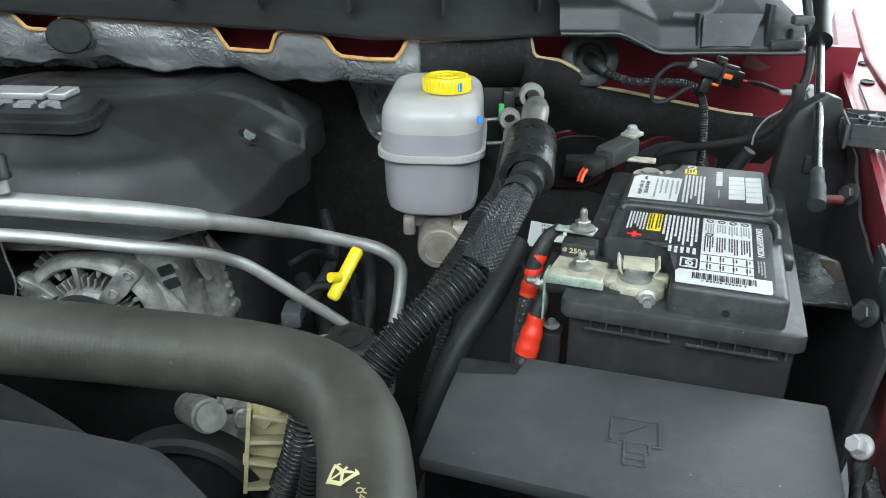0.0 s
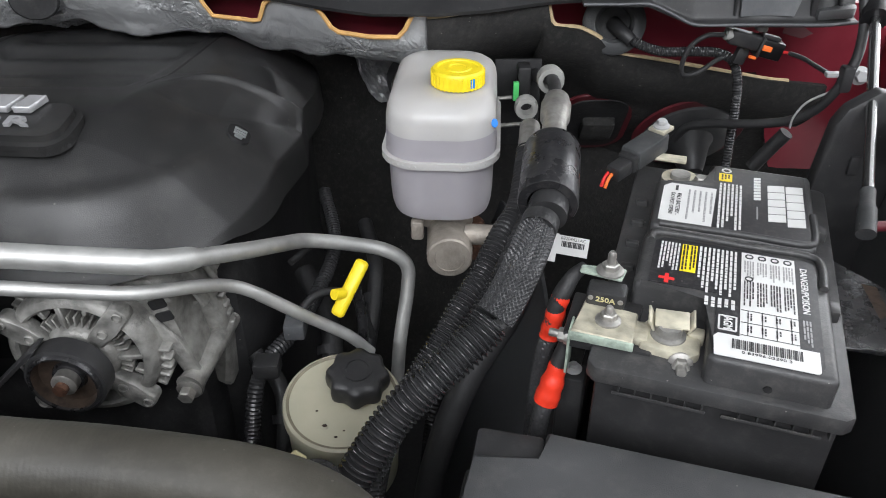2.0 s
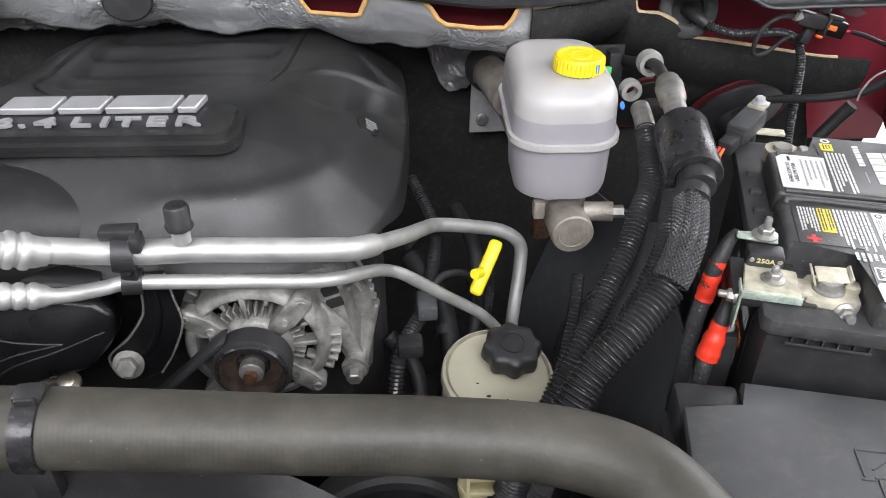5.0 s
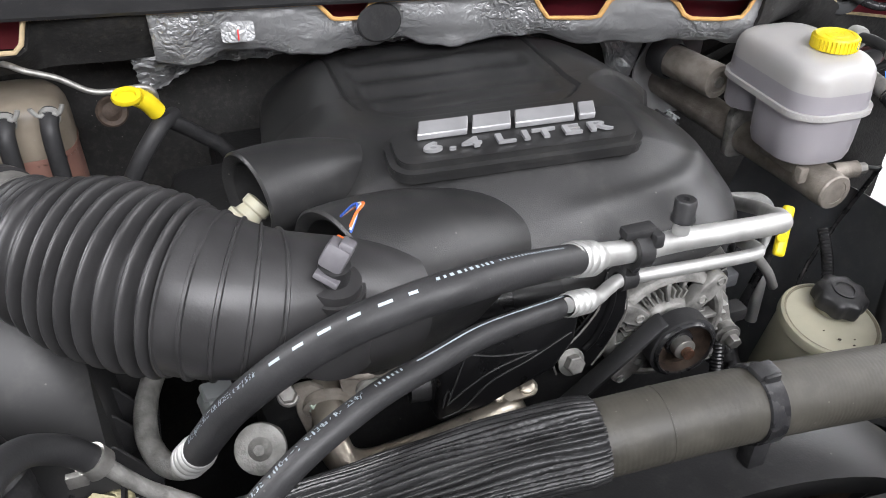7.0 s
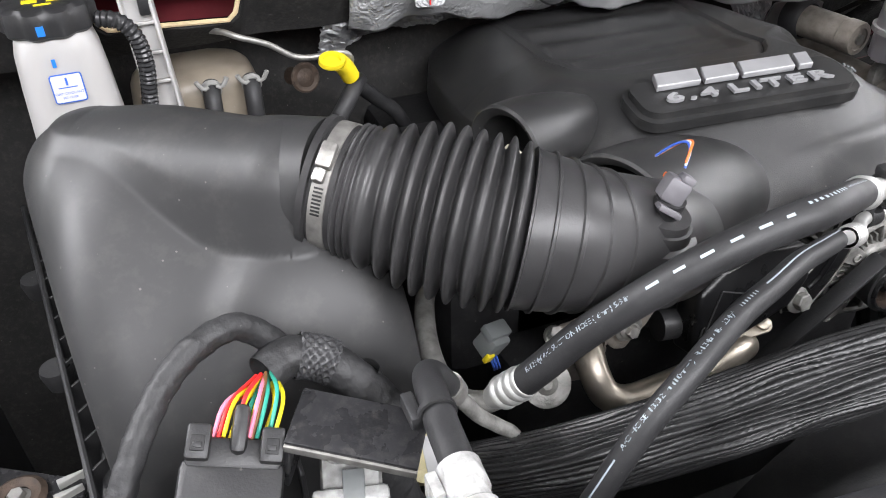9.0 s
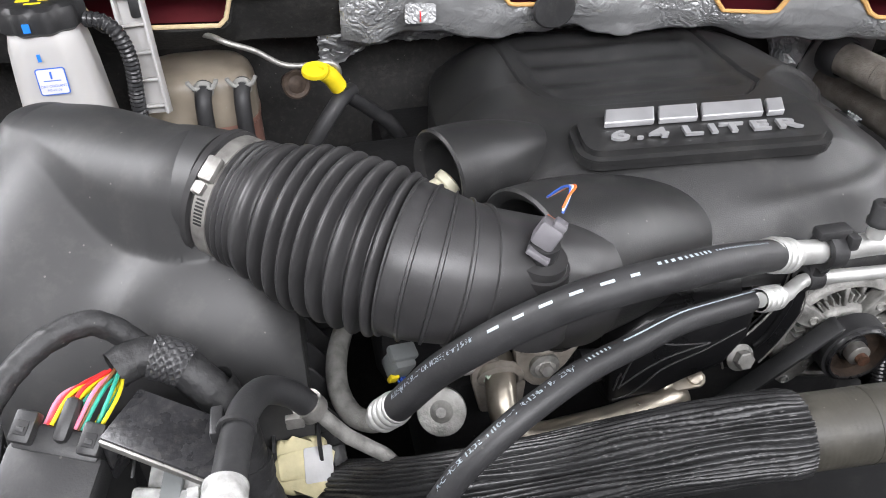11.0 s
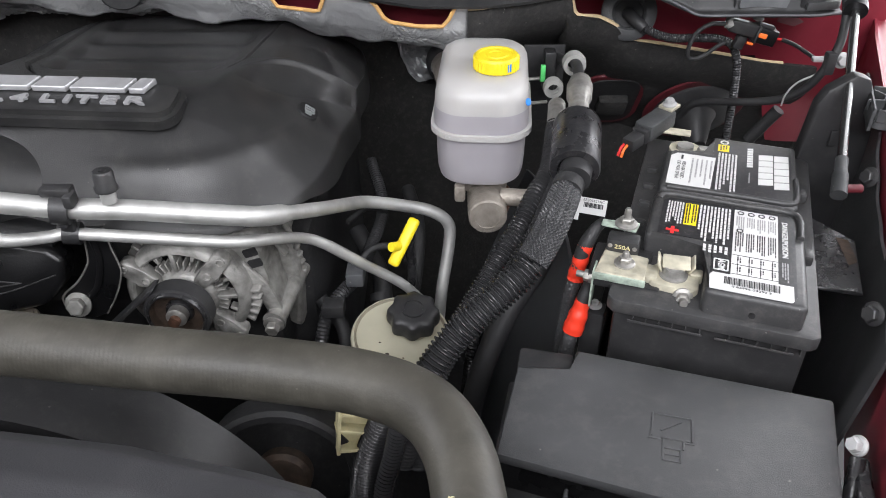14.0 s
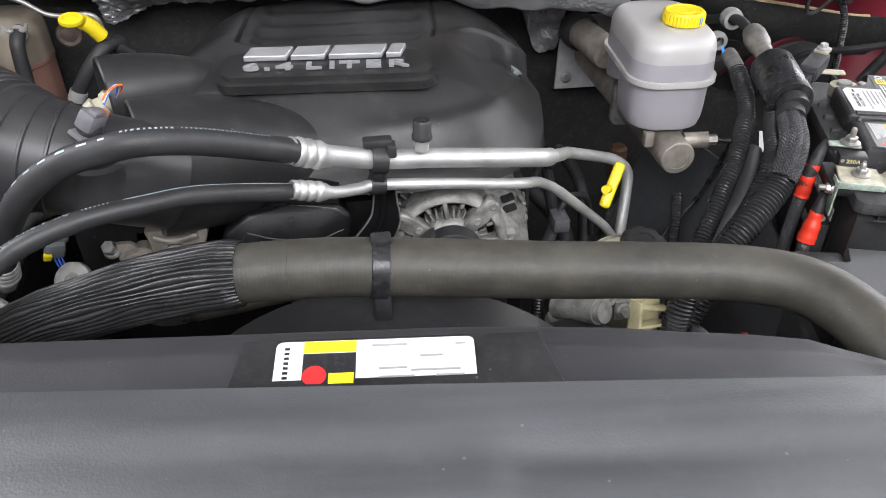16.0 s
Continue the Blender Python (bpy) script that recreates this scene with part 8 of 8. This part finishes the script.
    ax = aim((-0.196, 0.455, 1.062), (0, -1, 0.25))
    part("rim", lathe([(0.058, 0.014), (0.064, 0.030), (0.070, 0.030), (0.0735, 0.026), (0.0735, 0.0), (0.05, -0.004)], 56, ax), "dark", root, "smooth outer rim")
    part("web", lathe([(0.060, 0.016), (0.040, 0.010), (0.024, 0.012)], 48, ax), "dark", root)
    part("hub", lathe([(0.026, 0.010), (0.026, 0.022), (0.022, 0.026), (0, 0.027)], 32, ax), "rust_dark", root, "brown metal hub")
    root = thing("steering_pump", None, "grey cast pump housing below the hose", "pump")
    part("casting", box(0.05, 0.05, 0.05, (-0.185, 0.495, 1.088), 0.012), "alu", root)
    part("barrel", tube([(-0.200, 0.50, 1.128), (-0.172, 0.46, 1.150)], 0.013, 20), "alu", root)
    part("barrel_cap", tube([(-0.174, 0.463, 1.148), (-0.168, 0.455, 1.153)], 0.011, 20, 0.002), "alu", root)
    for k in range(4):
        part("fin", box(0.005, 0.044, 0.052, (-0.215 + 0.013 * k, 0.500, 1.062 + 0.004 * k), 0.0015, m=None), "alu", root, "cast fin")
    part("web", box(0.060, 0.010, 0.040, (-0.196, 0.515, 1.065), 0.003), "alu", root)
    part("boss", lathe([(0.008, 0), (0.008, 0.012), (0.005, 0.013), (0.0045, 0.008), (0, 0.008)], 18, aim((-0.160, 0.478, 1.150), (0, -0.7, 0.7))), "alu", root)
    part("ear", box(0.020, 0.016, 0.024, (-0.146, 0.47, 1.145), 0.004), "alu", root)
    part("bolt", hexbolt(0.006, 0.007, 0.008, aim((-0.146, 0.461, 1.147), (0, -1, 0.4))), "steel", root)
    root = thing("red_cable", None, "red cable hanging below the radiator hose", "cable")
    part("cable", tube([(-0.028, 0.440, 1.122), (-0.029, 0.433, 1.112), (-0.030, 0.427, 1.100), (-0.034, 0.420, 1.075), (-0.036, 0.415, 1.0)], 0.0032, 12), "wire_red", root)
    root = thing("tan_bracket", None, "tan ribbed plastic bracket hanging below the radiator hose", "bracket")
    m = Matrix.Translation((-0.126, 0.446, 1.133)) @ pose(0, 0, 0, -18, 8, 12)
    part("plate", box(0.034, 0.003, 0.060, (0, 0.008, 0), 0.001, m=m), "tan", root)
    for i in range(4):
        part("rib", box(0.034, 0.016, 0.003, (0, 0, -0.028 + 0.017 * i), 0.0006, m=m @ pose(0, 0, 0, 0, 9 * (i % 2), 0)), "tan", root)
    part("side", box(0.003, 0.018, 0.062, (-0.016, 0, 0), 0.0006, m=m), "tan", root)
    part("flap", prism([(-0.018, 0.020), (0.012, 0.046), (0.020, 0.040), (-0.004, 0.012)], -0.004, -0.001, 0.0006, 1, m @ pose(0, 0, 0, 90, 0, 0)), "tan", root)
    root = thing("loom_below_hose", None, "black corrugated loom and cable below the radiator hose", "wire loom")
    part("loom", tube([(-0.092, 0.452, 1.172), (-0.098, 0.445, 1.155), (-0.104, 0.440, 1.130), (-0.118, 0.432, 1.09), (-0.13, 0.42, 1.0)], ribbed(0.0135, 0.0018, 0.0036, 0.4), 24, 0.0006), "conduit", root)
    part("cable", tube([(-0.088, 0.420, 1.150), (-0.094, 0.418, 1.12), (-0.105, 0.41, 1.07), (-0.11, 0.40, 0.98)], ribbed(0.0085, 0.001, 0.004), 18, 0.001), "conduit", root)
    # dark hoses and looms in the gap between engine and battery
    for pts, r, lab in (([(-0.16, 0.78, 1.16), (-0.13, 0.73, 1.13), (-0.125, 0.68, 1.09), (-0.14, 0.62, 1.04), (-0.15, 0.58, 0.95)], 0.011, "black rubber hose in the gap beside the engine"),
                        ([(-0.10, 0.86, 1.17), (-0.085, 0.80, 1.15), (-0.09, 0.74, 1.10), (-0.11, 0.69, 1.03), (-0.11, 0.65, 0.93)], 0.0085, "thin black hose beside the engine"),
                        ([(-0.19, 0.66, 1.15), (-0.165, 0.64, 1.12), (-0.16, 0.60, 1.08), (-0.17, 0.57, 1.0)], 0.008, "black hose behind the alternator")):
        r2 = thing("engine_hose", None, lab, "hose", "hoses beside the engine")
        pts = [(x, y, z - 0.06) for x, y, z in pts]
        part("hose", tube(pts, r, 18), "dark", r2)
        part("tie", tube([tuple(Vector(pts[1]).lerp(Vector(pts[2]), 0.4)), tuple(Vector(pts[1]).lerp(Vector(pts[2]), 0.55))], r + 0.002, 18), "dark", r2)
    root = thing("engine_loom", None, "taped wire loom with grey plugs beside the engine", "wire loom")
    part("loom", tube([(-0.15, 0.90, 1.13), (-0.13, 0.82, 1.11), (-0.14, 0.74, 1.10), (-0.155, 0.68, 1.10), (-0.18, 0.63, 1.09), (-0.19, 0.60, 1.03)], ribbed(0.008, 0.0009, 0.004), 16, 0.001), "conduit", root)
    part("plug", box(0.020, 0.030, 0.018, (-0.150, 0.672, 1.115), 0.003, m=None), "grey_plastic", root, "dark grey plug")
    part("plug", box(0.024, 0.020, 0.016, (-0.170, 0.625, 1.105), 0.003), "plastic", root)
    part("branch", tube([(-0.150, 0.68, 1.12), (-0.13, 0.70, 1.13), (-0.10, 0.72, 1.11), (-0.085, 0.73, 1.05)], 0.004, 10), "tape", root)
    part("branch", tube([(-0.125, 0.80, 1.115), (-0.145, 0.775, 1.135), (-0.165, 0.745, 1.135)], 0.0035, 10), "tape", root)

    def wheelhouse(u, v):
        return Vector((0.055 - 0.10 * v + 0.03 * math.sin(3 * u), 0.48 + 0.42 * u, 1.14 - 0.30 * v - 0.10 * (u - 0.5) ** 2))
    solo("wheelhouse", sheet(wheelhouse, 30, 14, 0.004), "grey_plastic", "smooth dark plastic inner wheelhouse panel", "panel", kind="structure")


engine_front()


# ---- wiring and hose at the air box ----
def right_front():
    def wrapped(r0, r1):
        def f(run, total, a):
            return r0 + (r1 - r0) * run / total + 0.0007 * ((run / 0.014 + a / 6.283) % 1) + 0.0008 * noise.noise((run * 60, math.cos(a) * 1.5, math.sin(a) * 1.5))
        return f
    root = thing("wire_harness", None, "cloth-taped wire harness arching over the air filter box", "wire harness")
    part("harness", pattern_tube([(-0.978, 0.42, 1.195), (-0.967, 0.444, 1.250), (-0.946, 0.476, 1.292), (-0.915, 0.508, 1.321), (-0.882, 0.524, 1.329), (-0.862, 0.526, 1.314), (-0.848, 0.522, 1.291)], wrapped(0.0066, 0.0078), 28, 0.0016), "tape", root)
    part("branch", pattern_tube([(-0.868, 0.505, 1.305), (-0.856, 0.512, 1.306), (-0.840, 0.512, 1.303), (-0.825, 0.506, 1.292), (-0.812, 0.498, 1.278), (-0.80, 0.49, 1.262)], wrapped(0.0115, 0.0125), 32, 0.0016), "tape", root, "thick taped trunk")
    part("branch_braid", pattern_tube([(-0.847, 0.513, 1.305), (-0.836, 0.511, 1.301), (-0.828, 0.508, 1.296)], braid(0.0132, 0.0008, 12, 0.005), 96, 0.0008), "braid", root, "braided section")
    root = thing("control_connector", None, "large black control module connector with coloured wires", "connector")
    m = Matrix.Translation((-0.899, 0.448, 1.287)) @ pose(0, 0, 0, 30, 12, -16) @ Matrix.Diagonal((0.86, 1, 1, 1))
    part("body", box(0.062, 0.066, 0.032, (0, -0.018, -0.010), 0.005, m=m), "plastic", root)
    part("shoulder", box(0.056, 0.016, 0.026, (0, 0.018, -0.006), 0.003, m=m), "plastic", root)
    for x in (-0.021, 0.022):
        part("latch", box(0.014, 0.018, 0.011, (x, 0.022, 0.009), 0.002, m=m), "plastic", root)
        part("latch_slot", box(0.008, 0.008, 0.002, (x, 0.021, 0.0142), 0.0005, m=m), "dark", root)
        part("latch_tooth", box(0.005, 0.003, 0.003, (x, 0.020, 0.0145), 0.0005, m=m), "plastic", root)
    part("centre_post", box(0.010, 0.026, 0.014, (0.002, 0.030, 0.006), 0.004, m=m), "plastic", root)
    for i in range(6):
        part("fin", box(0.0025, 0.034, 0.005, (-0.024 + 0.0095 * i, -0.034, 0.008), 0.0008, m=m), "plastic", root)
    part("lever", tube([(0.037, -0.050, -0.006), (0.039, -0.030, 0.0), (0.038, -0.014, 0.002)], 0.0035, 10, m=m), "grommet", root, "pale locking lever")
    part("lever", tube([(-0.037, -0.050, -0.006), (-0.041, -0.030, 0.0), (-0.038, -0.010, 0.002)], 0.0045, 10, m=m), "grommet", root)
    cols = ("wire_pink", "wire_red", "wire_yellow", "wire_yellow", "wire_red", "wire_green", "wire_yellow", "wire_brown", "wire_green", "wire_yellow", "wire_green", "wire_yellow", "wire_red", "wire_yellow", "wire_pink", "wire_green")
    for i, c in enumerate(cols):
        f = i / 11 if i < 12 else (i - 11.6) / 4
        a = m @ Vector((-0.014 + 0.036 * f, 0.026, 0.000 + 0.003 * (i % 3)))
        b = Vector((-0.873 + 0.010 * f, 0.502 + 0.002 * (i % 3), 1.303 + 0.004 * math.sin(i * 2)))
        mid = a.lerp(b, 0.5) + Vector((-0.004 + 0.010 * f, -0.002, 0.009 - 0.003 * (i % 2)))
        part("wire", tube([tuple(a), tuple(mid), tuple(b)], 0.0012, 8, 0.004), c, root)
    root = thing("module_bracket", None, "flat black steel bracket beside the connector", "bracket")
    m = Matrix.Translation((-0.829, 0.449, 1.303)) @ pose(0, 0, 0, 4, 8, -30)
    part("plate", box(0.070, 0.036, 0.003, (0, 0, 0), 0.001, m=m), "black_metal", root)
    part("flange", box(0.003, 0.036, 0.040, (-0.034, 0, -0.020), 0.001, m=m), "black_metal", root)
    part("flange", box(0.070, 0.003, 0.005, (0, -0.018, -0.003), 0.0005, m=m), "steel", root, "bright steel-coloured edge")
    root = thing("coolant_hose", None, "bent black coolant hose with a steel clamp", "hose")
    part("hose", tube([(-0.797, 0.384, 1.324), (-0.795, 0.400, 1.323), (-0.793, 0.420, 1.321), (-0.789, 0.445, 1.317), (-0.781, 0.474, 1.300), (-0.768, 0.492, 1.276), (-0.757, 0.500, 1.253)], 0.0088, 22), "rubber", root, "dark grey rubber bend")
    part("pipe", tube([(-0.759, 0.499, 1.257), (-0.752, 0.500, 1.245), (-0.737, 0.500, 1.220), (-0.722, 0.500, 1.203), (-0.708, 0.500, 1.186), (-0.695, 0.498, 1.150), (-0.69, 0.495, 1.08)], 0.0052, 18), "alu", root, "dull metal pipe")
    part("clamp", lathe([(0.0086, -0.005), (0.0105, -0.005), (0.0105, 0.005), (0.0052, 0.007)], 28, aim((-0.7575, 0.499, 1.254), (0.4, 0.1, -0.9))), "steel", root)
    part("clamp_ear", box(0.012, 0.005, 0.010, (-0.768, 0.492, 1.250), 0.001), "steel", root)
    part("tie", lathe([(0.0088, -0.0015), (0.0104, -0.0015), (0.0104, 0.0015), (0.0088, 0.0015)], 24, aim((-0.7925, 0.428, 1.3215), (0.1, 1, -0.05))), "plastic", root)
    q = aim((-0.797, 0.386, 1.324), (-0.06, -1, 0.03))
    part("quick_connector", lathe([(0.0090, -0.006), (0.0112, -0.005), (0.0112, 0.010), (0.0098, 0.012), (0.0098, 0.018), (0.0118, 0.020), (0.0118, 0.030), (0.0085, 0.032), (0.0085, 0.070), (0, 0.070)], 26, q), "clear", root, "cloudy plastic quick connector")
    part("connector_clip", box(0.006, 0.014, 0.016, (-0.811, 0.383, 1.322), 0.0015), "clear", root)
    part("tie_buckle", box(0.007, 0.020, 0.009, (-0.803, 0.437, 1.318), 0.0015), "plastic", root)
    root = thing("taped_loom", None, "black cloth-taped loom hanging beside the air filter box", "wire loom")
    part("loom", pattern_tube([(-0.815, 0.505, 1.285), (-0.806, 0.50, 1.25), (-0.803, 0.495, 1.20), (-0.792, 0.485, 1.15), (-0.782, 0.475, 1.08)], wrapped(0.0132, 0.0145), 36, 0.0016), "tape", root)
    part("band", tube([(-0.803, 0.497, 1.215), (-0.802, 0.495, 1.200)], 0.0152, 24, 0.004), "tape", root, "black cloth tape")
    part("plug", box(0.026, 0.026, 0.034, (-0.772, 0.468, 1.135), 0.004), "plastic", root, "black plug")
    root = thing("taped_connector", None, "tan taped connector with a white sticker", "connector")
    m = Matrix.Translation((-0.772, 0.529, 1.162)) @ pose(0, 0, 0, 48, 6, 14)
    part("body", prism([(-0.022, -0.014), (-0.014, -0.020), (0.004, -0.021), (0.014, -0.026), (0.021, -0.018), (0.019, 0.004), (0.022, 0.014), (0.010, 0.020), (-0.006, 0.018), (-0.014, 0.024), (-0.021, 0.012)], -0.010, 0.010, 0.005, 3, m), "tan", root)
    part("tape_fold", prism([(-0.023, -0.004), (0.004, -0.012), (0.008, 0.012), (-0.018, 0.016)], -0.0115, 0.0112, 0.004, 2, m @ pose(0, 0, 0, 0, 4, 9)), "tan", root, "crumpled fold of tape")
    part("sticker", prism(rounded(0.022, 0.026, 0.002, 3), 0.0104, 0.0112, 0, 1, m @ pose(0.009, -0.002, 0, 0, 5, -8)), "plate_pale", root, "creased white sticker")
    for i in range(4):
        part("bar", box(0.004 + 0.003 * (i % 2), 0.0008, 0.0003, (0.007 + 0.002 * (i % 3), -0.010 + 0.0042 * i, 0.0114), 0, m=m @ pose(0, 0, 0, 0, 5, -8)), "label_grey", root)
    part("black_end", box(0.012, 0.018, 0.014, (0.028, -0.002, -0.002), 0.003, m=m), "plastic", root)
    root = thing("clear_connector", None, "cloudy clear plastic connector housing below the bracket", "connector")
    m = Matrix.Translation((-0.836, 0.452, 1.255)) @ pose(0, 0, 0, 30, 0, -15)
    part("body", box(0.034, 0.05, 0.026, (0, 0, 0), 0.006, m=m), "clear", root)
    part("ridge", box(0.018, 0.016, 0.034, (-0.004, 0.018, 0.004), 0.005, m=m), "clear", root)
    part("ridge", box(0.014, 0.014, 0.030, (0.010, 0.022, 0.002), 0.004, m=m), "clear", root)
    part("ridge", box(0.042, 0.010, 0.020, (0, -0.008, 0.010), 0.003, m=m), "clear", root)
    part("cavity", box(0.012, 0.020, 0.004, (0.002, -0.004, 0.0185), 0.001, m=m), "grey_conn", root)
    root = thing("fender_support", None, "black steel support with a bolt beside the air filter box", "bracket")
    part("plate", prism([(-1.085, 0.585), (-1.01, 0.560), (-1.00, 0.605), (-1.075, 0.650)], 1.150, 1.154, 0.001, 1), "black_metal", root)
    part("washer", lathe([(0.007, 0), (0.018, 0.0), (0.020, 0.004), (0.016, 0.007), (0.009, 0.005)], 28, Matrix.Translation((-1.046, 0.603, 1.154))), "rust_dark", root)
    part("bolt", hexbolt(0.006, 0.007, 0.009, Matrix.Translation((-1.046, 0.603, 1.156))), "steel", root)
    for k in range(4):
        part("tooth", prism([(0, -0.003), (0.020, -0.001), (0.020, 0.001), (0, 0.003)], 1.152, 1.160, 0.0006, 1, Matrix.Translation((-1.026 + 0.002 * k, 0.566 + 0.013 * k, 0)) @ pose(0, 0, 0, 0, 0, 15)), "grommet", root)


right_front()
